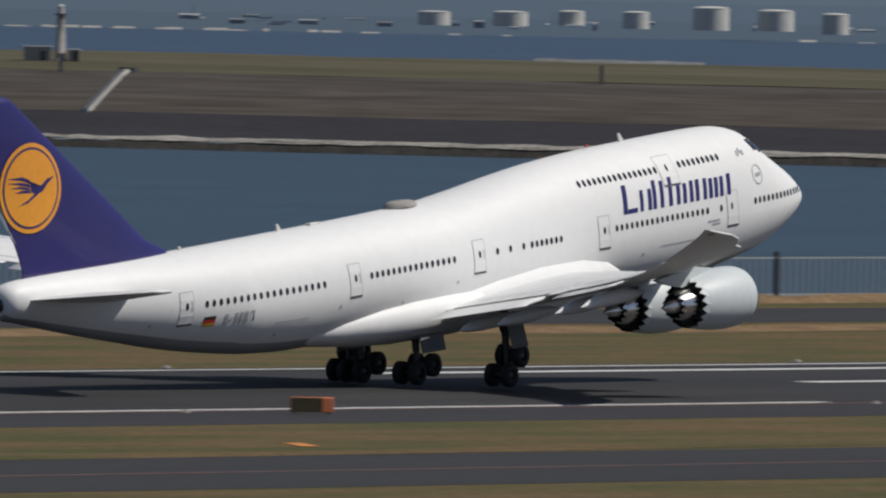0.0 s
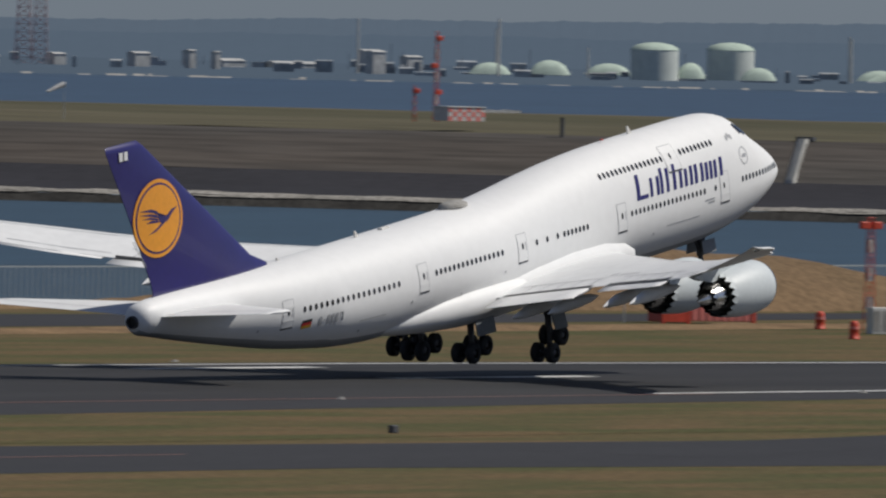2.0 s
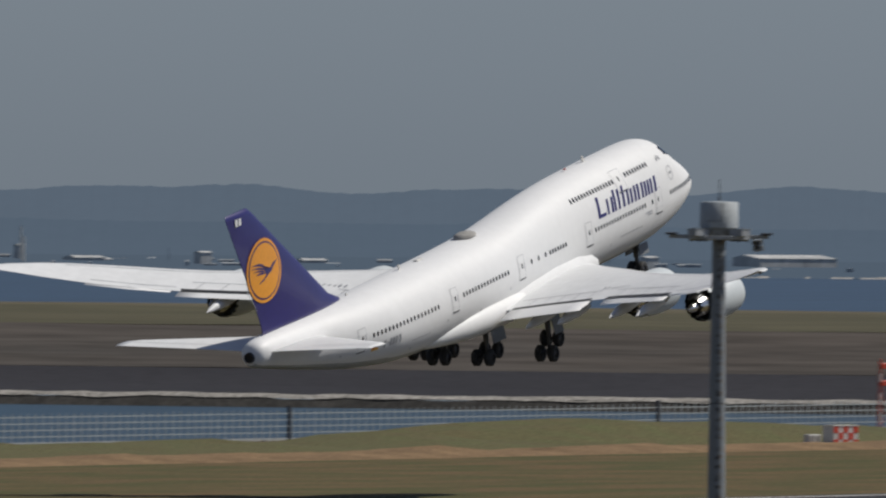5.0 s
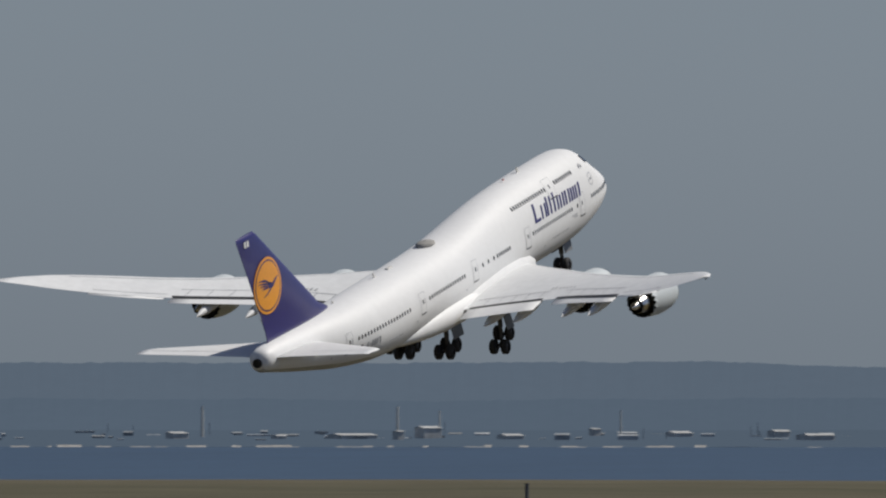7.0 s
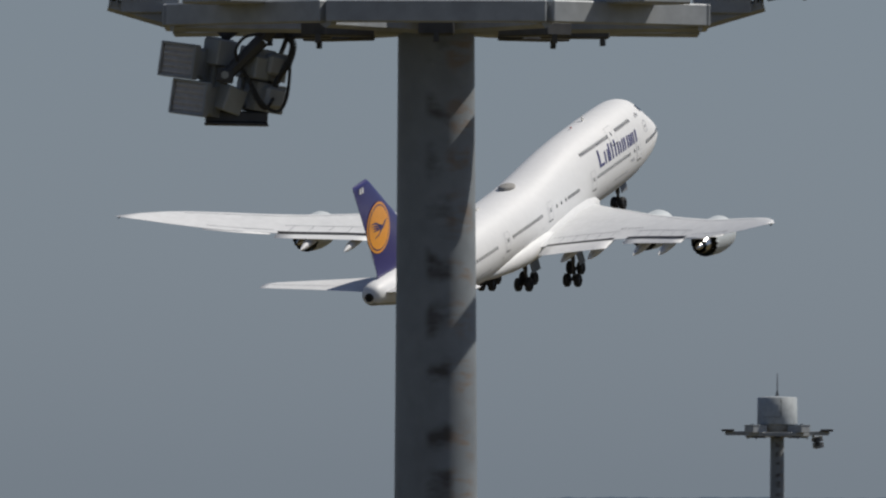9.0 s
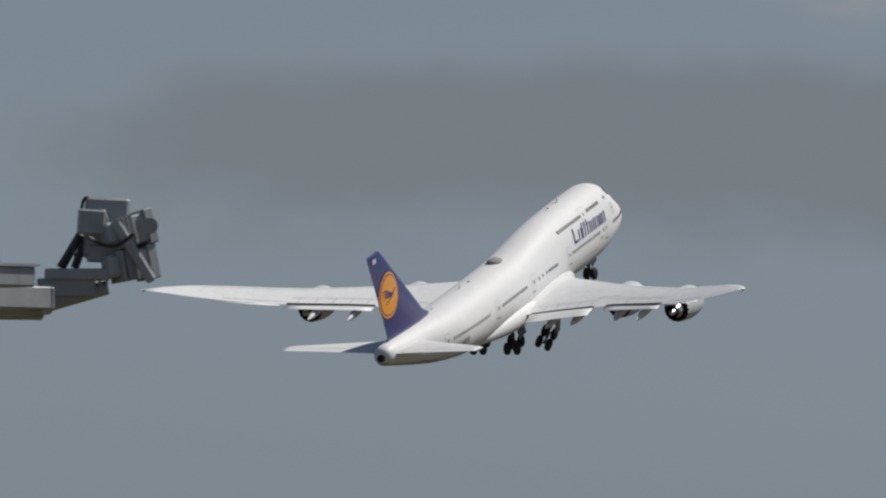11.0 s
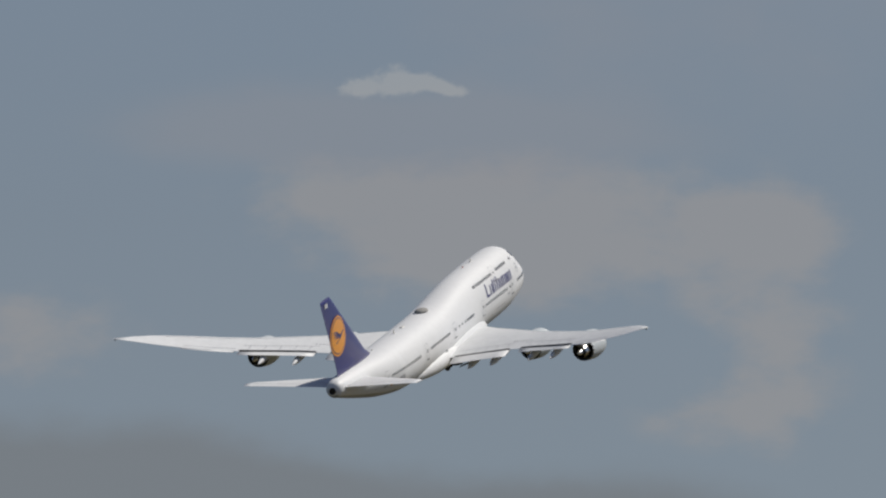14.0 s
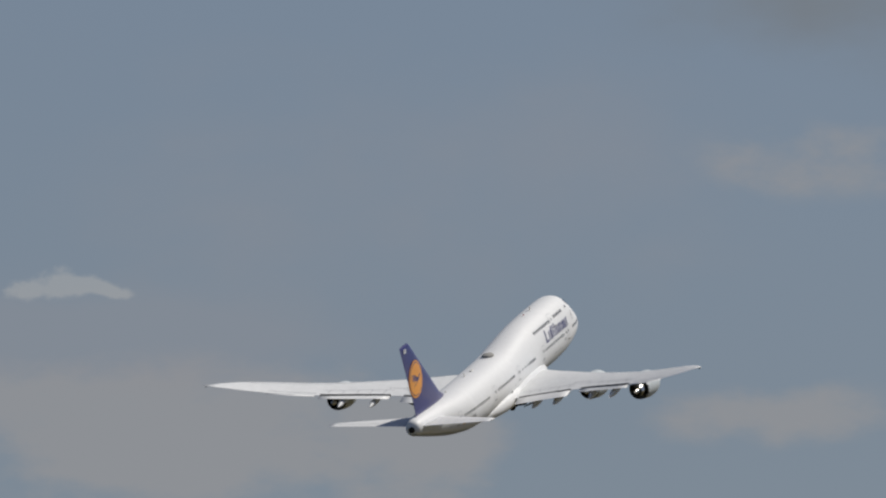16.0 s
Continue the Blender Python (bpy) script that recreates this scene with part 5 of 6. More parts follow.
for side in (-1, 1):
    fin_patch("disc", ellipse(DISC_S, DISC_Z, 2.54, 2.5), side, ORANGE, 0.035, "orange disc on the tail")
    fin_patch("disc_ring", ellipse(DISC_S, DISC_Z, 2.30, 2.26), side, NAVY, 0.05)
    fin_patch("disc_inner", ellipse(DISC_S, DISC_Z, 2.17, 2.13), side, ORANGE, 0.065)
    for figure in EMBLEM:
        fin_patch("emblem_bar", [(DISC_S - a * 2.54, DISC_Z + b * 2.5) for a, b in figure], side, NAVY, 0.08, "navy emblem stroke")
    for k in range(2):
        fin_patch("registration_bar", [(74.75 - 0.5 * k, 13.3), (74.4 - 0.5 * k, 13.3), (74.4 - 0.5 * k, 13.85), (74.75 - 0.5 * k, 13.85)], side, WHITE, 0.05)
    fin_patch("rudder_seam", [(72.3, 6.2), (72.36, 6.2), (73.6, 8.0), (73.54, 8.0)], side, SEAM, 0.04)
# wing-body fairing
rows = []
fb = [(18.6, 0.2, 0.2), (20, 1.2, 1.0), (23, 2.0, 1.4), (30, 2.55, 1.75), (36, 2.7, 1.95), (40, 2.6, 1.9), (43, 2.2, 1.6), (46, 1.45, 1.1), (48.5, 0.7, 0.55), (50.5, 0.1, 0.1)]
vs, fs = [], []
for s, w, h in fb:
    for k in range(24):
        a = 2 * math.pi * k / 24
        c, d = (math.copysign(abs(q) ** 0.84, q) for q in (math.cos(a), math.sin(a)))
        vs.append(at(s, (1.65 + w * 0.68) * c * (1 if abs(w) > 0.15 else 0.6), -1.35 + (0.35 + h * 0.62) * d))
for i in range(len(fb) - 1):
    for k in range(24):
        j = (k + 1) % 24
        fs.append((i * 24 + k, i * 24 + j, (i + 1) * 24 + j, (i + 1) * 24 + k))
mesh("wing_fairing", vs, fs, WHITE, airliner, "white wing-to-body fairing", True)
for side in (-1, 1):
    # glove over the wing root, long soft fillet
    vs, fs = [], []
    gl = ((20.3, -0.7, 0.08), (21.5, -0.4, 0.35), (24, -0.12, 0.6), (28, -0.12, 0.65), (32, -0.4, 0.55), (35, -0.75, 0.4), (37.5, -1.05, 0.2), (39, -1.2, 0.05))
    for s, z, w in gl:
        yb = skin(s, z + 0.3, -0.05)
        for y, zz in ((yb - 0.06, z + 1.0 * w), (yb + w * 0.12, z + 0.45 * w), (yb + w * 0.6, z - 0.12), (yb + w * 0.6, z - 0.6)):
            vs.append(at(s, side * y, zz))
    for i in range(len(gl) - 1):
        for j in range(3):
            fs.append((i * 4 + j, i * 4 + 4 + j, i * 4 + 5 + j, i * 4 + j + 1))
    mesh("root_fillet", vs, fs, WHITE, airliner, "", True)


# landing gear: each leg turns about its hinge
def wheel_at(parent, p):
    v, f = lathe([(-0.25, 0.30), (-0.27, 0.55), (-0.18, 0.67), (0.18, 0.67), (0.27, 0.55), (0.25, 0.30)], 20, "x")
    w = mesh("wheel", [(b, a, c) for a, b, c in v], f, RUBBER, parent, "black tyre", True)
    w.location = p
    v, f = lathe([(-0.16, 0.02), (-0.2, 0.31), (0.2, 0.31), (0.16, 0.02)], 14, "x")
    mesh("rim", [(b, a, c) for a, b, c in v], f, DARK_METAL, w, "", True)
    return w


def leg(name, s, y, z_hinge, z_axle, tilt, pairs):
    """A strut from its hinge to a bogie; tilt: degrees that the bogie's front axle is raised."""
    g = new(name)
    g.parent = airliner
    g.location = at(s, y, z_hinge)
    tagged(g, "extended landing gear with black tyres")
    d = z_axle - z_hinge
    bm = bmesh.new()
    rod(bm, (0, 0, 0.3), (0, 0, d * 0.6), 0.24, 0.22, 12)
    rod(bm, (0, 0, d * 0.55), (0, 0, d + 0.05), 0.15, 0.15, 12)
    rod(bm, (0.9, 0, 0.1), (0, 0, d * 0.55), 0.09, seg=8)
    rod(bm, (-0.9, 0, 0.1), (0, 0, d * 0.5), 0.08, seg=8)
    rod(bm, (0, 0.0, d * 0.45), (0.35, 0, d * 0.75), 0.06, seg=6)
    part("strut", bm, STRUT, g, "grey oleo strut with braces")
    t = radians(tilt)
    bm = bmesh.new()
    axles = [(0.74 * math.cos(t) * q, 0.74 * math.sin(t) * q) for q in ((1, -1) if pairs == 2 else (0,))]
    rod(bm, (axles[0][0] + 0.01, 0, d + axles[0][1]), (axles[-1][0] - 0.01, 0, d + axles[-1][1]), 0.13, seg=8)
    for ax, az in axles:
        rod(bm, (ax, -0.62, d + az), (ax, 0.62, d + az), 0.09, seg=8)
    part("bogie", bm, STRUT, g)
    for ax, az in axles:
        for q in (-0.56, 0.56):
            wheel_at(g, (ax, q * (0.75 if pairs == 1 else 1), d + az))
    return g


def gear_door(parent, x, y, z, sx, sz, lean):
    bm = bmesh.new()
    box(bm, x, y, z, sx, 0.08, sz, 0.02, Euler((radians(lean), 0, 0)).to_matrix())
    part("gear_door", bm, GEAR_DOOR, parent, "hanging gear door")


wing_gear = []
for side in (-1, 1):
    g = leg("wing_gear", 35.1, side * 5.6, -1.6, -4.45, 42, 2)
    gear_door(g, 0.1, side * 0.75, -1.0, 1.5, 1.7, side * 14)
    wing_gear.append((g, side))
body_gear = []
for side in (-1, 1):
    g = leg("body_gear", 38.7, side * 1.95, -1.9, -4.35, 12, 2)
    gear_door(g, 0.3, side * 0.95, -0.9, 2.2, 1.2, side * 10)
    body_gear.append((g, side))
nose_gear = leg("nose_gear", 7.9, 0, -1.6, -4.15, 0, 1)
gear_door(nose_gear, 0.2, 0.6, -0.9, 1.6, 0.9, 8)
gear_door(nose_gear, 0.2, -0.6, -0.9, 1.6, 0.9, -8)

# ---- light masts on the apron ----
def floodlight(parent, m):
    """A pair of box floodlights on a bracket; local -z is the way they shine."""
    f = new("floodlight")
    f.parent = parent
    f.matrix_local = m
    for k in (-1, 1):
        bm = bmesh.new()
        box(bm, 0, 0.21 * k, 0.0, 0.30, 0.38, 0.46, 0.03)
        box(bm, 0, 0.21 * k, 0.28, 0.2, 0.26, 0.16, 0.02)
        part("housing", bm, STEEL_GREY, f)
        bm = bmesh.new()
        box(bm, 0, 0.21 * k, -0.28, 0.27, 0.34, 0.12, 0.01)
        for q in range(5):
            box(bm, 0, 0.21 * k - 0.14 + 0.07 * q, -0.345, 0.26, 0.012, 0.02)
        part("lens", bm, LAMP_GLASS, f, "ribbed glass front")
    bm = bmesh.new()
    box(bm, 0.22, 0, 0.1, 0.06, 0.5, 0.30)
    rod(bm, (0.22, 0, 0.1), (0.42, 0, 0.38), 0.05, seg=6)
    box(bm, 0.30, 0.18, 0.05, 0.2, 0.25, 0.32, 0.02)
    part("bracket", bm, DARK_STEEL, f)
    bm = bmesh.new()
    for o in (-0.08, 0.1):
        pts = [Vector((0.05, o, 0.30)), Vector((0.20, o + 0.05, 0.40)), Vector((0.36, o + 0.07, 0.28)), Vector((0.38, o, 0.02)), Vector((0.24, o, -0.12))]
        for a, b in zip(pts, pts[1:]):
            rod(bm, a, b, 0.010, seg=5)
    part("cable", bm, BLACK, f, "black looped cable")
    return f


def block(bm, deep, left, z, sx, sy, sz, bevel=0.01, tilt=0.0, yaw=0.0):
    """A bevelled box on the mast's ring: deep away from the viewer's side, left along the ring; tilt turns it in the upright plane, yaw round the pole's line."""
    box(bm, deep, left, z, sx, sy, sz, bevel, (Matrix.Rotation(radians(tilt), 3, "X") @ Matrix.Rotation(radians(yaw), 3, "Z")))


def cable_run(parent, points, radius, label="black looped cable"):
    bm = bmesh.new()
    pts = [Vector(q) for q in points]
    fine = []
    for i in range(len(pts) - 1):
        a, b, c, d = pts[max(0, i - 1)], pts[i], pts[i + 1], pts[min(len(pts) - 1, i + 2)]
        for k in range(5):
            u = k / 5
            fine.append(0.5 * (2 * b + (c - a) * u + (2 * a - 5 * b + 4 * c - d) * u * u + (3 * b - a - 3 * c + d) * u ** 3))
    fine.append(pts[-1])
    for a, b in zip(fine, fine[1:]):
        rod(bm, a, b, radius, seg=6)
    part("cable", bm, BLACK, parent, label)


def lamp_head(parent, deep, left, z, tilt, yaw, wide=0.27, tall=0.22):
    """One floodlight: a ribbed glass front in a rim before a deep housing; the glass faces -x before it is turned."""
    turn = Matrix.Translation((deep, left, z)) @ Matrix.Rotation(radians(tilt), 4, "X") @ Matrix.Rotation(radians(yaw), 4, "Z")
    f = new("floodlight")
    f.parent = parent
    f.matrix_local = turn
    bm = bmesh.new()
    box(bm, 0.10, 0, 0, 0.20, wide * 0.86, tall * 0.9, 0.015)
    box(bm, 0.25, 0, 0.01, 0.14, wide * 0.6, tall * 0.7, 0.02)
    for q in range(4):
        box(bm, 0.12 + 0.035 * q, 0, 0, 0.010, wide * 0.93, tall * 0.97)
    part("housing", bm, STEEL_GREY, f)
    bm = bmesh.new()
    for y in (-1, 1):
        box(bm, -0.02, y * wide * 0.48, 0, 0.07, 0.018, tall * 1.06, 0.004)
        box(bm, -0.02, 0, y * tall * 0.51, 0.07, wide * 1.0, 0.018, 0.004)
    part("rim", bm, STEEL_GREY, f)
    bm = bmesh.new()
    box(bm, -0.01, 0, 0, 0.04, wide * 0.92, tall * 0.98)
    for q in range(5):
        box(bm, -0.036, 0, (q - 2) * tall * 0.185, 0.014, wide * 0.88, tall * 0.10, 0.004)
    part("lens", bm, LAMP_GLASS, f, "ribbed glass front")
    return f


def hanging_cluster(mast, h, shift):
    """Two pairs of floodlights on an arm below the ring."""
    t = new("lamp_cluster")
    t.parent = mast
    t.location = (0, shift, 0)
    tagged(t, "two pairs of floodlights hanging below the ring")
    for left, z, yaw, tilt in ((1.81, -0.23, -30, 8), (1.73, -0.50, -30, 8)):
        lamp_head(t, -0.25, left, h + z, tilt, yaw, 0.29, 0.23)
    for left, z, yaw, tilt in ((1.26, -0.25, -150, 10), (1.28, -0.48, -150, 10)):
        lamp_head(t, 0.05, left, h + z, tilt, yaw, 0.26, 0.21)
    bm = bmesh.new()
    block(bm, -0.06, 1.57, h - 0.34, 0.16, 0.16, 0.56, 0.012, 9, 40)
    block(bm, -0.16, 1.53, h - 0.17, 0.18, 0.18, 0.19, 0.01, 9, 42)
    block(bm, -0.16, 1.47, h - 0.50, 0.18, 0.18, 0.19, 0.01, 20, 42)
    block(bm, -0.20, 1.26, h - 0.28, 0.14, 0.14, 0.16, 0.01, 10, 42)
    part("gear_box", bm, GALVANISED, t, "pale grey control-gear boxes between the lamps")
    bm = bmesh.new()
    block(bm, 0.0, 1.41, h - 0.635, 0.30, 0.45, 0.09, 0.015, 1)
    block(bm, -0.02, 1.41, h - 0.685, 0.34, 0.46, 0.018, 0.004, 1)
    part("lamp_tray", bm, DARK_STEEL, t, "dark lamp seen from below its edge")
    bm = bmesh.new()
    rod(bm, (-0.28, 1.16, h + 0.04), (-0.28, 1.22, h - 0.08), 0.07, 0.055, 8)
    rod(bm, (-0.28, 1.22, h - 0.08), (-0.28, 1.47, h - 0.33), 0.055, 0.045, 8)
    block(bm, -0.28, 1.49, h - 0.34, 0.10, 0.13, 0.10, 0.01, 9)
    rod(bm, (-0.1, 1.40, h + 0.04), (-0.1, 1.52, h - 0.06), 0.055, 0.05, 8)
    rod(bm, (0.1, 1.02, h + 0.02), (0.05, 1.18, h - 0.42), 0.018, seg=6)
    part("lamp_arm", bm, DARK_STEEL, t, "dark bent lamp arm")
    bm = bmesh.new()
    rod(bm, (-0.34, 1.49, h - 0.335), (-0.30, 1.49, h - 0.335), 0.03, seg=6)
    part("clamp_bolt", bm, GALVANISED, t)
    cable_run(t, ((-0.2, 1.08, h), (-0.22, 1.03, h - 0.06), (-0.22, 1.00, h - 0.12), (-0.22, 1.03, h - 0.24), (-0.2, 1.10, h - 0.34), (-0.18, 1.14, h - 0.44)), 0.026, "thick black cable")
    cable_run(t, ((-0.3, 1.02, h - 0.18), (-0.3, 1.03, h - 0.40), (-0.3, 1.06, h - 0.54), (-0.3, 1.12, h - 0.60), (-0.3, 1.22, h - 0.54), (-0.3, 1.30, h - 0.40), (-0.3, 1.37, h - 0.28)), 0.012)
    cable_run(t, ((-0.32, 1.20, h - 0.04), (-0.34, 1.34, h - 0.06), (-0.34, 1.41, h - 0.15), (-0.32, 1.40, h - 0.24)), 0.011)
    cable_run(t, ((-0.3, 1.33, h - 0.34), (-0.3, 1.27, h - 0.50), (-0.28, 1.20, h - 0.58), (-0.25, 1.14, h - 0.50)), 0.011)


def ring_end(t, h, side):
    """The stepped end of the ring's long arm."""
    bm = bmesh.new()
    block(bm, 0.0, side * 2.14, h + 0.235, 0.34, 0.47, 0.08, 0.008)
    block(bm, 0.0, side * 2.06, h + 0.14, 0.26, 0.42, 0.13, 0.008)
    rod(bm, (-0.05, side * 1.95, h + 0.03), (-0.05, side * 2.36, h + 0.14), 0.06, 0.05, 6)
    for q in (2.30, 2.35):
        block(bm, -0.1, side * q, h + 0.16, 0.03, 0.02, 0.08)
    part("end_plate", bm, STEEL_GREY, t, "grey steel end plate of the ring")
    bm = bmesh.new()
    block(bm, -0.16, side * 1.72, h + 0.02, 0.18, 0.38, 0.07, 0.008)
    for q in (1.66, 1.78):
        block(bm, -0.16, side * q, h - 0.03, 0.03, 0.03, 0.05)
    part("gland_box", bm, DARK_STEEL, t, "dark cable box under the ring")


def raised_cluster(t, h):
    """Floodlights on a strut above the ring's end, seen from behind."""
    bm = bmesh.new()
    block(bm, 0.05, -2.35, h + 0.57, 0.26, 0.32, 0.44, 0.02, 3)
    block(bm, -0.10, -2.24, h + 0.61, 0.14, 0.20, 0.18, 0.012, 4)
    block(bm, -0.12, -2.34, h + 0.62, 0.05, 0.05, 0.17, 0.008, -18)
    block(bm, 0.0, -2.36, h + 0.38, 0.2, 0.30, 0.12, 0.012, 3)
    part("gear_box", bm, STEEL_GREY, t, "grey control-gear boxes behind the lamps")
    for left, z, tilt in ((-2.60, 0.57, -14), (-2.62, 0.32, -10)):
        lamp_head(t, 0.0, left, h + z, tilt, 118, 0.24, 0.23)
    bm = bmesh.new()
    block(bm, -0.18, -2.54, h + 0.40, 0.05, 0.075, 0.52, 0.015, -32)
    rod(bm, (-0.22, -2.66, h + 0.58), (-0.14, -2.66, h + 0.58), 0.06, seg=10)
    part("tilt_strut", bm, GALVANISED, t, "pale slotted tilting strut")
    bm = bmesh.new()
    rod(bm, (-0.06, -2.02, h + 0.28), (-0.06, -2.16, h + 0.52), 0.035, 0.03, 6)
    rod(bm, (-0.02, -2.12, h + 0.28), (-0.02, -2.20, h + 0.50), 0.03, seg=6)
    part("lamp_arm", bm, BLACK, t, "dark lamp arm")
    cable_run(t, ((-0.05, -2.17, h + 0.68), (-0.05, -2.18, h + 0.76), (-0.05, -2.21, h + 0.79), (-0.05, -2.24, h + 0.77)), 0.012)
    cable_run(t, ((-0.2, -2.22, h + 0.50), (-0.22, -2.30, h + 0.45), (-0.22, -2.42, h + 0.44), (-0.2, -2.54, h + 0.52)), 0.012)
    cable_run(t, ((-0.2, -2.14, h + 0.50), (-0.2, -2.11, h + 0.40), (-0.2, -2.16, h + 0.32)), 0.010)


def light_mast(x, y, base_z, ring_z, turn, label, lamps, big=False):
    """A tall tapered pole with a drum and a ring of floodlights at ring_z."""
    t = thing("light_mast", pose(x, y, base_z, 0, 0, turn), label, "light mast", "apron light masts")
    h = ring_z - base_z
    v, f = lathe([(0, 0.48), (h * 0.6, 0.36), (h - 1.5, 0.285), (h + 0.05, 0.275)], 28, "z")
    mesh("pole", v, f, POLE_PAINT, t, "weathered grey steel pole with rust stains", True)
    for z in (h * 0.45, h * 0.7):
        bm = bmesh.new()
        v, f = lathe([(z - 0.12, 0.42 - 0.15 * z / h), (z, 0.45 - 0.15 * z / h), (z + 0.12, 0.42 - 0.15 * z / h)], 20, "z")
        bm.free()
        mesh("joint_collar", v, f, DARK_STEEL, t)
    v, f = lathe([(h + 0.06, 0.0), (h + 0.06, 0.67), (h + 0.46, 0.67)], 36, "z")
    mesh("drum_base", v, f, STEEL_GREY, t, "", True)
    v, f = lathe([(h + 0.44, 0.60), (h + 0.44, 0.81), (h + 0.47, 0.815), (h + 1.52, 0.80), (h + 1.55, 0.74), (h + 1.58, 0.0)], 36, "z")
    drum = mesh("drum", v, f, GALVANISED, t, "grey sheet-metal drum on top", True)
    bm = bmesh.new()
    for k in range(12):
        q = radians(189 - 4.5 * k)
        box(bm, 0.815 * math.cos(q), 0.815 * math.sin(q), h + 0.74, 0.014, 0.07, 0.012, 0, Matrix.Rotation(q, 3, "Z"))
    q = radians(191)
    box(bm, 0.812 * math.cos(q), 0.812 * math.sin(q), h + 1.13, 0.014, 0.012, 0.78, 0, Matrix.Rotation(q, 3, "Z"))
    for z in (0.92, 1.36):
        box(bm, 0.815 * math.cos(q), 0.815 * math.sin(q), h + z, 0.05, 0.03, 0.12, 0.008, Matrix.Rotation(q, 3, "Z"))
    part("hatch_seam", bm, DARK_STEEL, drum)
    # ring: an eight-sided frame of beams with outriggers
    bm = bmesh.new()
    R = 2.05 if big else 1.35
    for k in range(8):
        a0, a1 = radians(45 * k + 22.5), radians(45 * k + 67.5)
        p0, p1 = Vector((R * math.cos(a0), R * math.sin(a0), h + 0.08)), Vector((R * math.cos(a1), R * math.sin(a1), h + 0.08))
        d = p1 - p0
        mid = (p0 + p1) / 2
        box(bm, mid.x, mid.y, mid.z - 0.04, d.length, 0.14, 0.16, 0.01, Matrix.Rotation(math.atan2(d.y, d.x), 3, "Z"))
        rod(bm, (0.2 * math.cos(a0), 0.2 * math.sin(a0), h - 0.03), (R * math.cos(a0), R * math.sin(a0), h - 0.03), 0.05, seg=6)
    part("ring_frame", bm, STEEL_GREY, t, "eight-sided grey steel ring")
    for k in range(8):
        a = radians(45 * k)
        bm = bmesh.new()
        box(bm, 1.0 * math.cos(a), 1.0 * math.sin(a), h - 0.06, 0.5, 0.26, 0.10, 0.01, Matrix.Rotation(a, 3, "Z"))
        for q in (-0.1, 0.1):
            box(bm, 1.2 * math.cos(a) + q, 1.2 * math.sin(a), h - 0.13, 0.04, 0.04, 0.06)
        part("junction_box", bm, DARK_STEEL, t)
    RB, tall_box = R - 0.12, 0.15 if big else 0.30
    for k in range(4):
        a = radians(45 + 90 * k)
        bm = bmesh.new()
        box(bm, RB * math.cos(a), RB * math.sin(a), h + 0.10 + tall_box / 2, 0.80, 0.50, tall_box, 0.015, Matrix.Rotation(a, 3, "Z"))
        box(bm, RB * math.cos(a), RB * math.sin(a), h + 0.105 + tall_box, 0.84, 0.54, 0.02, 0, Matrix.Rotation(a, 3, "Z"))
        part("ballast_box", bm, STEEL_GREY, t, "grey control-gear box")
        bm = bmesh.new()
        c = Vector((RB * math.cos(a), RB * math.sin(a), h + 0.11 + tall_box))
        for q in (-0.18, 0.18):
            o = Matrix.Rotation(a, 3, "Z") @ Vector((q, 0, 0))
            rod(bm, c + o + Vector((0, -0.06, 0)), c + o + Vector((0, -0.06, 0.04)), 0.009, seg=4)
            rod(bm, c + o + Vector((0, 0.06, 0)), c + o + Vector((0, 0.06, 0.04)), 0.009, seg=4)
            rod(bm, c + o + Vector((0, -0.06, 0.04)), c + o + Vector((0, 0.06, 0.04)), 0.009, seg=4)
        part("grab_handle", bm, DARK_STEEL, t)
    flat = not big
    for ang, reach, dz, pitch in lamps:
        a = radians(ang)
        bm = bmesh.new()
        p0, p1 = Vector((1.0 * math.cos(a), 1.0 * math.sin(a), h + 0.06)), Vector((reach * math.cos(a), reach * math.sin(a), h + 0.10))
        d = p1 - p0
        mid = (p0 + p1) / 2
        box(bm, mid.x, mid.y, mid.z, d.length + 0.2, 0.16, 0.16, 0.01, Matrix.Rotation(a, 3, "Z"))
        rod(bm, p1, p1 + Vector((0.1 * math.cos(a), 0.1 * math.sin(a), dz * 0.8)), 0.06, seg=6)
        part("outrigger", bm, STEEL_GREY, t)
        if flat and dz >= 0:
            bm = bmesh.new()
            box(bm, p1.x, p1.y, p1.z + 0.10, 0.52, 0.42, 0.10, 0.02, Matrix.Rotation(a, 3, "Z"))
            part("lamp_plate", bm, DARK_STEEL, t, "flat floodlight seen edge-on")
            continue
        m = Matrix.Translation(p1 + Vector((0.22 * math.cos(a), 0.22 * math.sin(a), dz))) @ Matrix.Rotation(a + math.pi, 4, "Z") @ Matrix.Rotation(radians(pitch), 4, "Y") @ Matrix.Rotation(radians(90), 4, "Z")
        floodlight(t, m @ Matrix.Scale(0.62, 4))
    if big:
        hanging_cluster(t, h - 0.045, 0.03)
        raised_cluster(t, h - 0.005)
        for side in (-1, 1):
            ring_end(t, h - 0.005, side)
    bm = bmesh.new()
    rod(bm, (0.1, 0, h + 1.6), (0.1, 0, h + 2.5), 0.03, 0.012, 6)
    rod(bm, (0.1, 0, h + 1.6), (0.1, 0, h + 1.8), 0.07, 0.03, seg=6)
    part("lightning_rod", bm, DARK_STEEL, t)
    return t


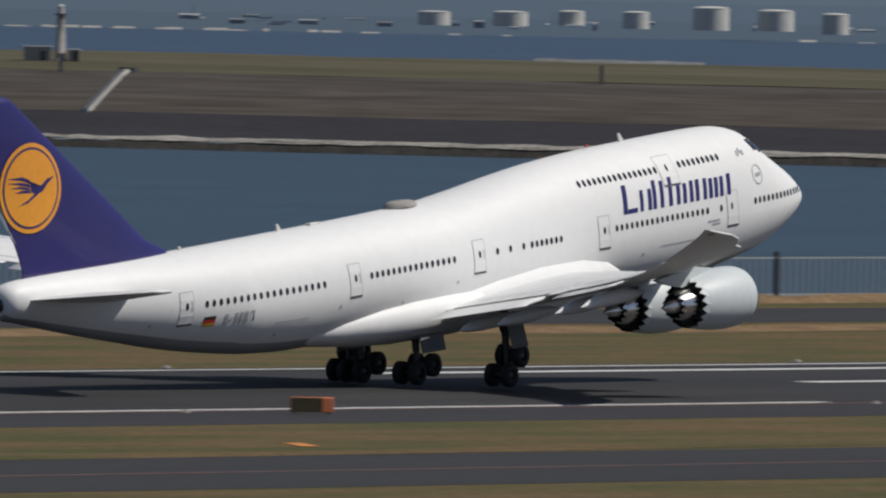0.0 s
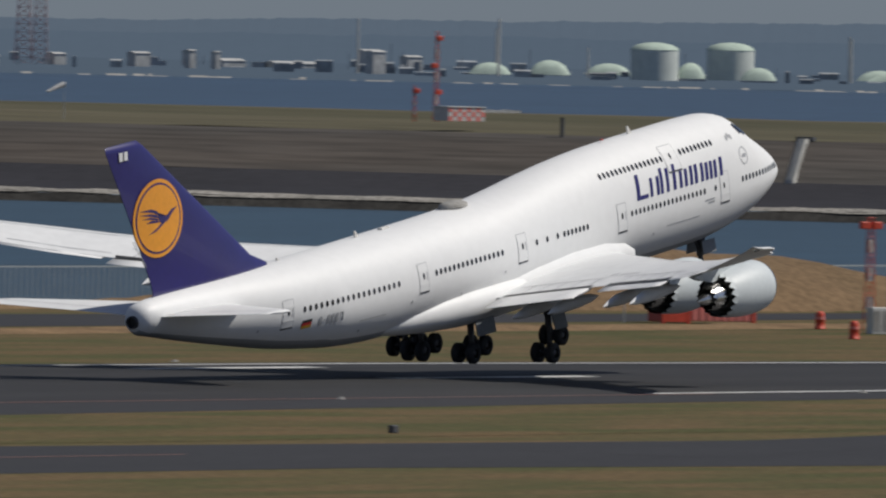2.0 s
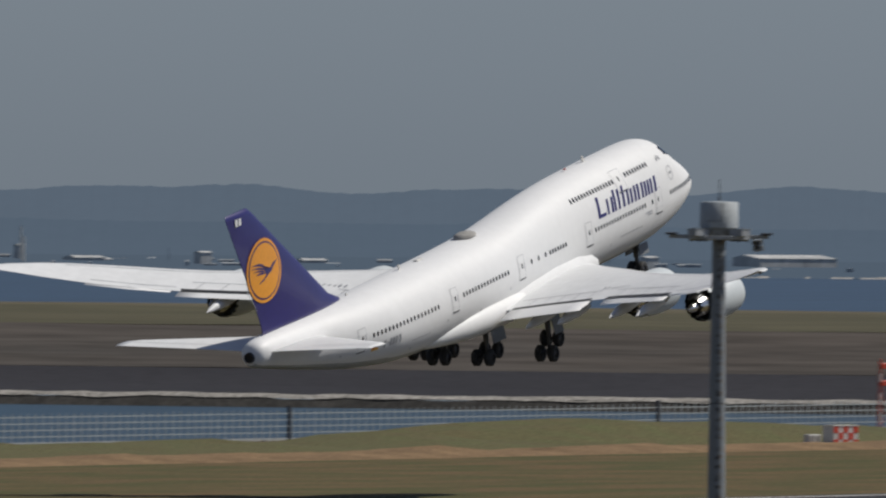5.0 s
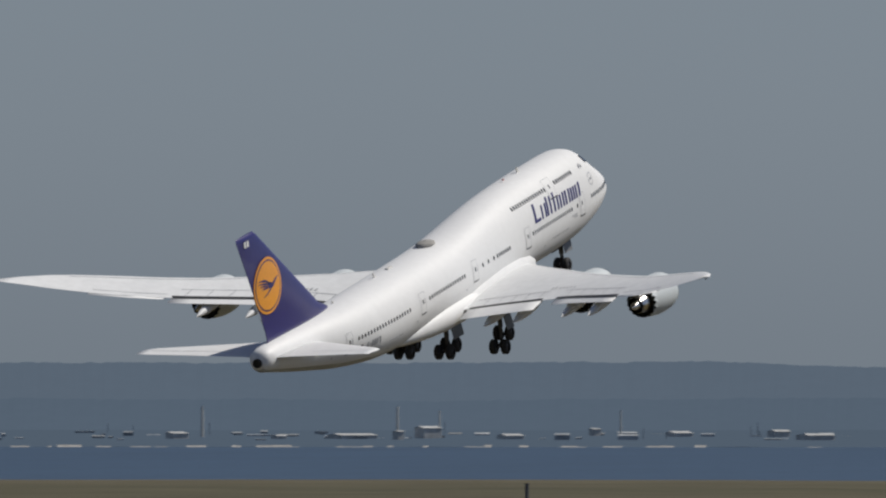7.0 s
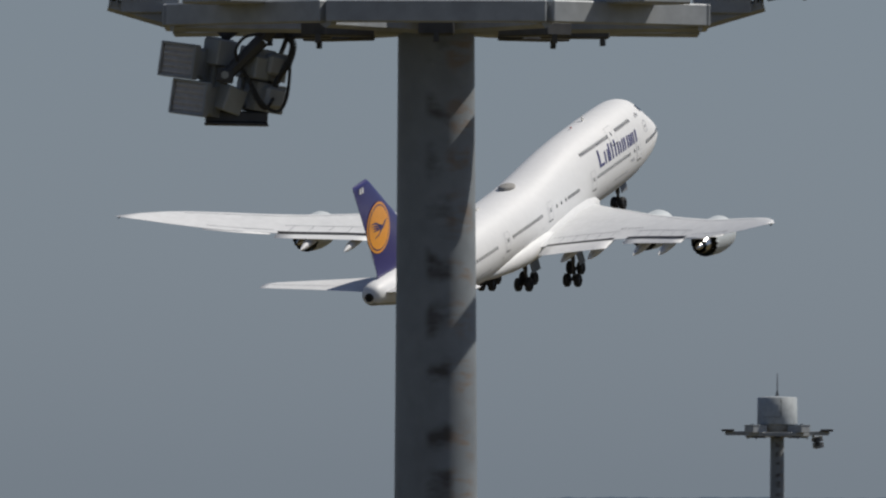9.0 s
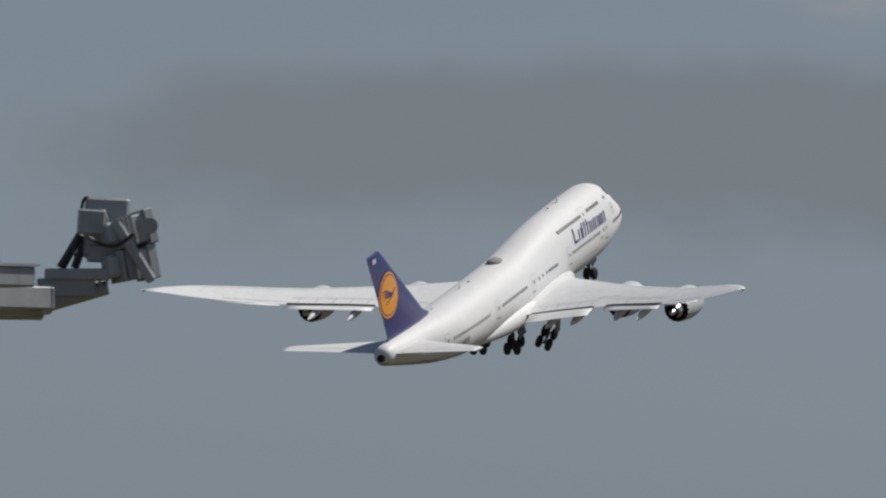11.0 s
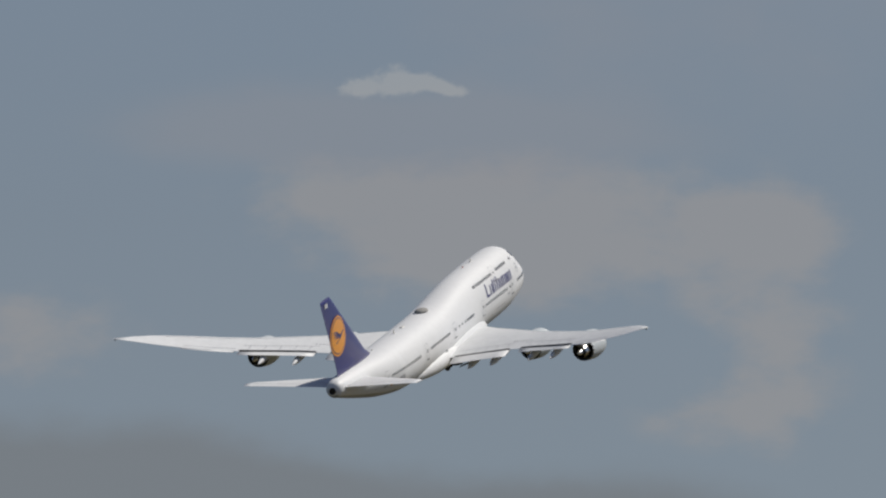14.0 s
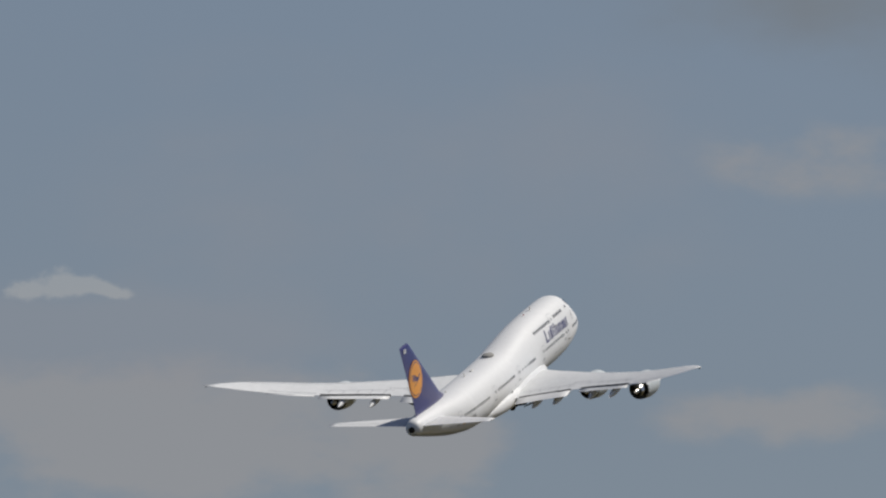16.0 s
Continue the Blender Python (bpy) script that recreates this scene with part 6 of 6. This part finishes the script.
# angles are taken in the mast's own turned axes: x points away from the viewer's line
FACE = lambda x, y: math.degrees(math.atan2(y - CAM_Y, x))
light_mast(120.926, -594.458, 0, 29.315, FACE(120.926, -594.458), "weathered grey floodlight mast with drum and steel ring", (), True)
light_mast(611.26, -301.05, 0, 22.95, FACE(611.26, -301.05), "grey apron floodlight mast with white drum", ((90, 2.0, 0.05, 85), (-90, 2.0, 0.05, 85), (-80, 1.45, -0.38, 100)))
light_mast(681.46, -305.71, 0, 23.15, FACE(681.46, -305.71), "grey apron floodlight mast with pale drum", ((90, 2.0, 0.05, 85), (-90, 2.0, 0.05, 85), (-80, 1.45, -0.38, 100)))
light_mast(576.15, -368.15, 0, 27.9, FACE(576.15, -368.15), "grey apron floodlight mast with clusters of lamps", ((90, 3.0, 0.5, 65), (80, 1.7, 0.45, 65), (100, 2.2, -0.4, 105), (-90, 2.0, 0.3, 70)))
light_mast(684.0, -387.1, 0, 27.95, FACE(684.0, -387.1), "grey apron floodlight mast with pale drum", ((90, 2.0, 0.05, 85), (-90, 2.0, 0.05, 85), (-80, 1.45, -0.38, 100)))


# ---- airfield clutter ----
def box_sign(x, y, w, h, turn, face, label):
    t = thing("taxiway_sign", pose(x, y, 0, 0, 0, turn), label, "sign", "taxiway signs")
    bm = bmesh.new()
    box(bm, 0, 0, h / 2 + 0.12, w, 0.35, h, 0.04)
    part("case", bm, face[0], t)
    bm = bmesh.new()
    box(bm, -w * 0.13, -0.19, h / 2 + 0.12, w * 0.74, 0.03, h * 0.96)
    part("face_panel", bm, face[1], t)
    for q in (-0.4, 0.4):
        bm = bmesh.new()
        rod(bm, (q * w, 0, 0), (q * w, 0, 0.14), 0.05, seg=8)
        part("leg", bm, DARK_STEEL, t)
    return t


box_sign(741.2, -34.9, 2.3, 0.8, -38, (SIGN_ORANGE, SIGN_OCHRE), "low ochre taxiway sign with an orange end")
box_sign(781.6, -48.1, 1.9, 0.85, -38, (SIGN_ORANGE, SIGN_OCHRE), "low ochre taxiway sign with an orange end")
box_sign(759.5, -80.4, 1.2, 0.95, -38, (OFF_WHITE, OFF_WHITE), "small white taxiway sign with red foot")
box_sign(693, -151.9, 4.0, 1.3, -38, (RED_ORANGE, SIGN_ORANGE), "large orange-red boundary marker board")
t = thing("cable_box", pose(851.0, -77.6, 0), "small dark cable box in the grass", "box")
bm = bmesh.new()
box(bm, 0, 0, 0.28, 0.55, 0.4, 0.45, 0.04)
part("body", bm, DARK_STEEL, t)
bm = bmesh.new()
rod(bm, (0, 0, 0), (0, 0, 0.1), 0.12, seg=8)
part("foot", bm, CONCRETE, t)


def edge_light(x, y):
    t = thing("runway_edge_light", pose(x, y, PAVE_Z), "small white runway edge light", "lamp", "runway edge lights")
    v, f = lathe([(0, 0.3), (0.03, 0.3), (0.06, 0.2), (0.14, 0.16), (0.17, 0.06)], 12, "z")
    mesh("body", v, f, CONCRETE, t)
    return t


first_light = edge_light(795.7, -30.8)
for k in range(-3, 12):
    for yy in (-30.8, 30.6):
        if (k or yy > 0) and (yy < 0 or k < 4):
            copy_thing(first_light, pose(795.7 + 60 * k + (0 if yy < 0 else 12), yy, PAVE_Z))


def barrel(x, y, h=1.1, r=0.34):
    t = thing("marker_barrel", pose(x, y, 0), "orange-red plastic marker barrel on the grass", "barrel", "marker barrels")
    v, f = lathe([(0, 0.0), (0, r * 1.15), (0.08, r * 1.15), (0.1, r), (h * 0.45, r * 0.95), (h * 0.47, r), (h * 0.9, r * 0.85), (h, r * 0.6), (h, 0)], 16, "z")
    mesh("body", v, f, RED_ORANGE, t, "", True)
    v, f = lathe([(h * 0.55, r * 0.985), (h * 0.7, r * 0.96)], 16, "z")
    mesh("band", v, f, PALE_RED, t)
    return t


first_barrel = barrel(1152.2, 83.8, 1.35, 0.38)
for x, y in ((1123.3, 62.6), (1102.4, 43.0), (1130.1, 57.9), (1132.5, 58.9), (1138.2, 60.8), (1129.1, 55.5), (1144.5, 66.5), (1149, 68.2)):
    copy_thing(first_barrel, pose(x, y, 0))


def low_lamp(x, y):
    t = thing("approach_light", pose(x, y, 0), "small orange-red approach light unit on the grass", "lamp", "approach lights")
    bm = bmesh.new()
    box(bm, 0, 0, 0.28, 0.85, 0.35, 0.3, 0.05)
    part("housing", bm, RED_ORANGE, t)
    bm = bmesh.new()
    for q in (-0.3, 0.3):
        rod(bm, (q, 0, 0), (q, 0, 0.2), 0.04, seg=6)
    part("feet", bm, DARK_STEEL, t)
    return t


first_lamp = low_lamp(1122, 42.4)
for x, y in ((1126.3, 35.8), (1127.0, 29.5)):
    copy_thing(first_lamp, pose(x, y, 0))

t = thing("container_cabin", pose(1157, 97.5, 0, 0, 0, -32), "faded orange-red equipment container on the far grass", "container")
bm = bmesh.new()
box(bm, 1.2, 0, 1.45, 5.6, 2.6, 2.5, 0.05)
part("shell", bm, PALE_RED, t, "faded red side")
for q in range(9):
    bm = bmesh.new()
    box(bm, -1.3 + 0.62 * q, -1.33, 1.45, 0.12, 0.06, 2.3)
    part("rib", bm, PALE_RED, t)
bm = bmesh.new()
box(bm, -2.8, 0, 1.35, 2.2, 2.7, 2.5, 0.05)
part("end_cabin", bm, RED_ORANGE, t, "brighter orange-red end cabin")
for q in (-3.8, -1.7, 3.8):
    bm = bmesh.new()
    box(bm, q, -1.25, 0.7, 0.25, 0.25, 2.3)
    part("post", bm, RED_ORANGE, t)
bm = bmesh.new()
box(bm, 0.2, 0, 2.78, 8.1, 2.9, 0.12)
part("roof", bm, PALE_RED, t)


def chequered_hut(x, y, w, h, turn, n, label, red=RED_ORANGE):
    t = thing("chequered_hut", pose(x, y, 0, 0, 0, turn), label, "hut", "chequered huts")
    bm = bmesh.new()
    box(bm, 0, 0, h / 2, w, w * 0.6, h, 0.03)
    part("shell", bm, OFF_WHITE, t)
    c, r = w / n, h / 3
    me = None
    for i in range(n):
        for j in range(3):
            if (i + j) % 2:
                continue
            if me is None:
                b2 = bmesh.new()
                box(b2, 0, 0, 0, c, 0.03, r)
                o = part("red_square", b2, red, t)
                me = o.data
            else:
                o = new("red_square", me)
                o.parent = t
            o.location = ((i + 0.5) * c - w / 2, -w * 0.3 - 0.012, (j + 0.5) * r)
    bm = bmesh.new()
    box(bm, 0, 0, h + 0.05, w * 1.04, w * 0.64, 0.1)
    part("roof", bm, OFF_WHITE, t)
    return t


chequered_hut(1146.5, 71.5, 4.0, 2.6, -32, 7, "red and white chequered equipment hut on the grass")
chequered_hut(1541, 105.6, 2.9, 1.9, -28, 5, "red and white chequered equipment hut by the fence")
p = levee_point(0, 66, 0)
chequered_hut(1761.6, 518.3, 5.2, 1.6, -22, 8, "faded red and white chequered hut on the levee crest", PALE_RED).location.z = 9.1
for x, y, w, h, m, lab in ((1142.6, 72.6, 1.5, 2.0, OFF_WHITE, "white and grey equipment cabinet on the grass"), (1538.2, 107.2, 1.4, 1.1, OFF_WHITE, "white equipment cabinet by the fence"), (1144.0, 54.1, 0.8, 0.9, OFF_WHITE, "small white cabinet on the grass"), (1142.1, 51.5, 0.7, 1.2, OFF_WHITE, "white upright cabinet on the grass"), (1140.5, 48.9, 1.6, 1.3, RED_ORANGE, "orange-red equipment box on the grass")):
    t = thing("equipment_cabinet", pose(x, y, 0, 0, 0, -32), lab, "cabinet", "equipment cabinets")
    bm = bmesh.new()
    box(bm, 0, 0, h / 2, w, w * 0.7, h, 0.04)
    part("case", bm, m, t)
    bm = bmesh.new()
    for q in (-0.25, 0.25):
        box(bm, q * w, -w * 0.355, h * 0.5, w * 0.36, 0.02, h * 0.75)
    part("door_panel", bm, CONCRETE if m is OFF_WHITE else PALE_RED, t)


def red_mast(x, y, h, w, heads, label, z=0.0):
    t = lattice("warning_mast", h, w, RED_ORANGE, label, "mast", "red and white masts", levels=max(6, int(h / 1.6)), thin=0.008)
    t.matrix_world = pose(x, y, z, 0, 0, -30)
    for k in range(1, 4):
        bm = bmesh.new()
        box(bm, 0, 0, h * k / 4, w * 0.62, w * 0.62, h / 9)
        part("white_band", bm, OFF_WHITE, t)
    for zz, q in heads:
        bm = bmesh.new()
        box(bm, q, 0, zz, 0.8, 0.5, 0.55, 0.06)
        rod(bm, (0, 0, zz), (q, 0, zz), 0.05, seg=6)
        part("lamp_unit", bm, RED_ORANGE, t, "orange-red light unit")
    return t


red_mast(1153.7, 65.6, 14.8, 0.95, ((11.6, 1.0), (7.7, 0.8), (3.6, 0.6)), "slim red and white lattice mast with light units")
red_mast(1149.4, 77.7, 8.6, 0.7, ((8.0, 0.5), (8.0, -0.5)), "short red and white lattice mast with sensors")
red_mast(1160.8, 69.8, 11.2, 0.8, ((8.5, 0.6),), "slim red lattice mast on the grass")
red_mast(1384.3, 147.3, 9.8, 1.05, ((9.4, 0.5),), "stout red and white banded mast by the seawall")
red_mast(1604.5, 132.1, 7.6, 0.5, ((6.9, 0.4), (5.2, 0.4)), "thin red and white mast by the fence")
red_mast(1643, 140, 8.0, 0.5, ((7.2, 0.4), (5.6, -0.4)), "thin red and white mast near the water")
red_mast(1760.7, 521.0, 10.6, 0.55, ((9.8, 0.3), (6.6, -0.3), (3.5, 0.3)), "red and white lattice mast on the levee", 8.9)
red_mast(1759.5, 523.2, 4.2, 0.4, ((3.6, 0.2),), "short slim red and white mast on the levee", 8.9)
for x, y, h in ((1185.4, 42.2, 6.0), (1196.7, 48.6, 2.4), (1195.2, 47.8, 1.6)):
    t = thing("marker_pole", pose(x, y, 0), "thin red and white marker pole on the grass", "pole", "marker poles")
    for k in range(4):
        bm = bmesh.new()
        rod(bm, (0, 0, h * k / 4), (0, 0, h * (k + 1) / 4), 0.09, seg=8)
        part("section", bm, (RED_ORANGE, OFF_WHITE)[k % 2], t)
# posts on the levee crest
for k in range(-4, 10):
    q = levee_point(-70 * k + 208, 64, 0)
    t = thing("levee_post", pose(q[0], q[1], 7.4), "dark timber post on the levee crest", "post", "levee posts")
    bm = bmesh.new()
    box(bm, 0, 0, 1.2, 0.36, 0.36, 2.4, 0.05)
    part("shaft", bm, DARK_STEEL, t)
    bm = bmesh.new()
    box(bm, 0, 0, 2.42, 0.44, 0.44, 0.08)
    part("cap", bm, DARK_METAL, t)
t = thing("white_post", pose(1707.2, 654.9, 7.6), "small white survey post on the levee", "post")
bm = bmesh.new()
box(bm, 0, 0, 0.7, 0.45, 0.45, 1.4, 0.05)
part("shaft", bm, OFF_WHITE, t)
bm = bmesh.new()
box(bm, 0, 0, 0.05, 0.9, 0.9, 0.2)
part("plinth", bm, CONCRETE, t)
# stairs down the levee's slope
for a, x in ((0, 1777), (1, 1667)):
    y = 481 if a == 0 else 757
    base = Vector((x, y, 0))
    s = base.dot(AWAY) - FRONT
    al = base.dot(ALONG)
    t = thing("levee_stair", pose(0, 0, 0), "pale concrete stair down the levee slope", "stair", "levee stairs")
    for k in range(14):
        p = levee_point(al + (7.2, 3.0)[a] - 0.33 * k, 42 + 1.7 * k, 3.35 + 0.345 * k)
        bm = bmesh.new()
        box(bm, p[0], p[1], p[2], 0.95, 1.75, 0.5, 0, Matrix.Rotation(math.atan2(ALONG.y, ALONG.x), 3, "Z"))
        part("step", bm, TANK_CREAM, t)
    bm = bmesh.new()
    p = levee_point(al + (2.8, -1.4)[a], 66, 8.05)
    box(bm, p[0], p[1], p[2], 2.0, 1.6, 0.5, 0, Matrix.Rotation(math.atan2(ALONG.y, ALONG.x), 3, "Z"))
    part("landing", bm, DARK_STEEL, t)


# light tower and huts on the levee crest
t = thing("light_tower", pose(1699, 791, 8.4), "slim grey concrete light tower on the levee crest", "tower")
v, f = lathe([(0, 0.9), (0.5, 0.85), (0.55, 0.62), (5.6, 0.46), (6.0, 0.48)], 16, "z")
mesh("shaft", v, f, CONCRETE, t, "", True)
v, f = lathe([(5.95, 0.3), (5.95, 0.8), (6.1, 0.8), (6.1, 0.3)], 16, "z")
mesh("gallery", v, f, DARK_STEEL, t)
v, f = lathe([(6.1, 0.36), (6.9, 0.36), (7.0, 0.42), (7.3, 0.05)], 12, "z")
mesh("lantern", v, f, OFF_WHITE, t)
for q, w, h in ((-2.8, 3.3, 1.9), (1.7, 1.3, 1.6)):
    t = thing("concrete_hut", pose(1699 + 0.65 * q, 791 - 0.76 * q, 8.4, 0, 0, -50), "low grey concrete hut beside the light tower", "hut", "concrete huts")
    bm = bmesh.new()
    box(bm, 0, 0, h / 2, w, 2.0, h, 0.04)
    part("wall", bm, CONCRETE, t)
    bm = bmesh.new()
    box(bm, 0, 0, h + 0.08, w + 0.3, 2.3, 0.16, 0.03)
    part("roof", bm, OFF_WHITE, t)
    bm = bmesh.new()
    box(bm, w * 0.2, -1.01, 0.75, 0.7, 0.05, 1.4)
    part("door", bm, DARK_STEEL, t)
# small channel marker in the canal
t = thing("channel_marker", pose(1231.6, 297.8, -0.7), "small dark channel marker on a pale float", "marker")
v, f = lathe([(0, 0.05), (0, 0.55), (0.35, 0.6), (0.45, 0.3), (0.5, 0.05)], 14, "z")
mesh("float", v, f, OFF_WHITE, t, "pale float")
bm = bmesh.new()
rod(bm, (0, 0, 0.4), (0, 0, 1.5), 0.06, seg=8)
box(bm, 0, 0, 1.65, 0.4, 0.4, 0.5, 0.05)
part("topmark", bm, DARK_STEEL, t, "dark topmark on a rod")


# windsocks
def windsock(x, y, z, h, m, label):
    t = thing("windsock", pose(x, y, z), label, "windsock", "windsocks")
    bm = bmesh.new()
    rod(bm, (0, 0, 0), (0, 0, h), 0.05, 0.035, 8)
    part("pole", bm, GALVANISED, t)
    for k in range(4):
        bm = bmesh.new()
        rod(bm, (-0.1 - 0.5 * k, 0.25 * k, h - 0.1 - 0.24 * k), (-0.6 - 0.5 * k, 0.25 * k + 0.25, h - 0.34 - 0.24 * k), 0.34 - 0.05 * k, 0.29 - 0.05 * k, 12)
        part("sock_band", bm, (m, OFF_WHITE)[k % 2], t)
    return t


windsock(1745, 563, 8.2, 4.2, OFF_WHITE, "small white windsock on the levee")
windsock(1150, 100, 0, 5.6, PALE_RED, "faded red and white windsock by the container")

# earth mound by the water with a pale pipe rail
def mound(name, cx, cy, rx, ry, h, turn, mat, label, seed, kind="structure"):
    vs, fs = [], []
    n, r = 40, 10
    for i in range(r + 1):
        for k in range(n):
            a = 2 * math.pi * k / n
            q = i / r
            wob = 1 + 0.15 * noise.noise((2 * math.cos(a) + seed, 2 * math.sin(a), q))
            z = h * (1 - q * q) ** 1.2 * (1 + 0.25 * noise.noise((3 * q * math.cos(a), 3 * q * math.sin(a), seed)))
            vs.append((q * rx * math.cos(a) * wob, q * ry * math.sin(a) * wob, z - 0.05))
    for i in range(r):
        for k in range(n):
            j = (k + 1) % n
            fs.append((i * n + k, (i + 1) * n + k, (i + 1) * n + j, i * n + j))
    ob = tagged(mesh(name, vs, fs, mat, None, "", True), label, "mound", kind=kind)
    ob.matrix_world = pose(cx, cy, 0, 0, 0, turn)
    return ob


mound("earth_mound", 1212, 136, 42, 13, 4.7, -10, EARTH, "bare brown earth mound by the seawall", 1.0)
mound("scrub_mound", 1275, 136, 60, 13, 2.0, -6, SCRUB, "green-brown scrubby mound by the seawall", 4.0)
mound("scrub_mound_low", 1535, 127, 55, 12, 2.3, -10, SCRUB, "low scrubby bank by the fence", 7.0)
t = thing("pipe_rail", pose(1162, 130, 0.5, 0, 0, 0), "pale grey pipe rail climbing the mound", "rail")
bm = bmesh.new()
for q in (0, 0.5):
    rod(bm, (0, q, 0.5 + q), (6, q + 1, 3.3 + q), 0.09, seg=6)
    rod(bm, (6, q + 1, 3.3 + q), (10, q + 1, 3.5 + q), 0.09, seg=6)
part("pipe", bm, OFF_WHITE, t)
for k in range(5):
    bm = bmesh.new()
    rod(bm, (1.5 * k, 0.25 * k, -0.6), (1.5 * k, 0.25 * k, 1.0 + 0.7 * k), 0.07, seg=6)
    part("post", bm, OFF_WHITE, t)


# ---- fence along the seawall ----
FENCE_Y = 149.0
FENCE_STEP = 78.2
picket_mesh, rail_mesh, post_mesh = {}, {}, None
for k in range(-8, 6):
    x0 = 1354.6 + FENCE_STEP * k - (24.0 if k <= -4 else 0.0)
    wide = FENCE_STEP + (24.0 if k == -4 else 0.0)
    t = thing("fence_section", pose(x0, FENCE_Y, 0), "see-through grey wire fence on dark posts", "fence", "fence sections")
    close = k < 0
    if post_mesh is None:
        bm = bmesh.new()
        rod(bm, (0, 0, -0.1), (0, 0, 3.35), 0.24, 0.22, 8)
        post_mesh = part("post", bm, DARK_STEEL, t, "stout dark post").data
    else:
        o = new("post", post_mesh)
        o.parent = t
        tagged(o, "stout dark post")
    key = (close, wide)
    if key not in picket_mesh:
        bm = bmesh.new()
        gap, thick = (0.75, 0.085) if close else (1.5, 0.13)
        for q in range(int((wide - 0.6) / gap)):
            box(bm, 0.8 + gap * q, 0, 1.5, thick, 0.05, 3.0)
        o = part("picket", bm, FENCE_GREY, t)
        picket_mesh[key] = o.data
        bm = bmesh.new()
        for z in ((0.3, 2.9) if close else (0.25, 0.85, 1.45, 2.05, 2.65)):
            box(bm, wide / 2, 0, z, wide, 0.04, 0.10)
        rail_mesh[key] = part("rail", bm, FENCE_GREY, t).data
    else:
        o = new("picket", picket_mesh[key])
        o.parent = t
        r = new("rail", rail_mesh[key])
        r.parent = t
    tagged(o, kind="stuff")


# ---- low banks of grass, reeds and scrub ----
def bank(name, x0, x1, y, wide, h, mat, label, seed):
    """A low uneven bank along the far grass."""
    vs, fs = [], []
    n = int((x1 - x0) / 2.5)
    for i in range(n + 1):
        x = x0 + (x1 - x0) * i / n
        k = 0.55 + 0.6 * noise.noise((x * 0.05, seed, 0)) + 0.35 * noise.noise((x * 0.35, seed, 3))
        k = max(0.05, k) * min(1, (x - x0) / 25 + 0.02, (x1 - x) / 25 + 0.02)
        o = 3 * noise.noise((x * 0.02, seed, 7))
        for q, z in ((-0.5, -0.05), (-0.25, 0.6), (0.0, 1.0), (0.25, 0.7), (0.5, -0.05)):
            vs.append((x, y + o + q * wide, z * h * k + 0.02))
    for i in range(n):
        for j in range(4):
            fs.append((i * 5 + j, i * 5 + 5 + j, i * 5 + 6 + j, i * 5 + j + 1))
    return tagged(mesh(name, vs, fs, mat, None, "", True), label, "bank", kind="structure")


bank("reed_bank", 1225, 1760, 103, 15, 0.9, REED, "dry reddish reeds along the far bank", 1.0)
bank("scrub_bank", 1215, 1760, 128, 26, 1.5, SCRUB, "green-brown scrub bank below the fence", 5.0)
bank("verge_bank", 600, 1240, 89, 9, 0.45, REED, "dry grass rising along the far edge of the airfield", 9.0)
bank("near_verge", 560, 1300, -79, 5, 0.12, DRY_GRASS, "slightly raised grass along the taxiway", 13.0)
bank("canal_reeds", 700, 1180, 142, 7, 1.0, REED, "dry orange reeds before the canal fence", 17.0)


# ---- what moves ----
def motions():
    walk(airliner, [(t, pose(x, y, z, bank, -pitch, yaw)) for t, x, y, z, pitch, yaw, bank in FLIGHT])
    for g, side in wing_gear:
        o = g.location.copy()
        rows = [(0, 0), (10.3, 0), (11.2, 30), (12.1, 62), (13.0, 84), (16, 84)]
        walk(g, [(t, pose(o.x, o.y, o.z, side * a * -1, 0, 0)) for t, a in rows])
    for g, side in body_gear:
        o = g.location.copy()
        rows = [(0, 0), (10.5, 0), (11.5, 25), (12.5, 50), (13.3, 80), (13.8, 84), (16, 84)]
        walk(g, [(t, pose(o.x, o.y, o.z + 0.5 * a / 84, 0, -a, 0)) for t, a in rows])
    o = nose_gear.location.copy()
    rows = [(0, 0), (10.3, 0), (11.3, 35), (12.2, 70), (12.8, 88), (16, 88)]
    walk(nose_gear, [(t, pose(o.x, o.y, o.z + 0.5 * a / 88, 0, -a, 0)) for t, a in rows])


motions()
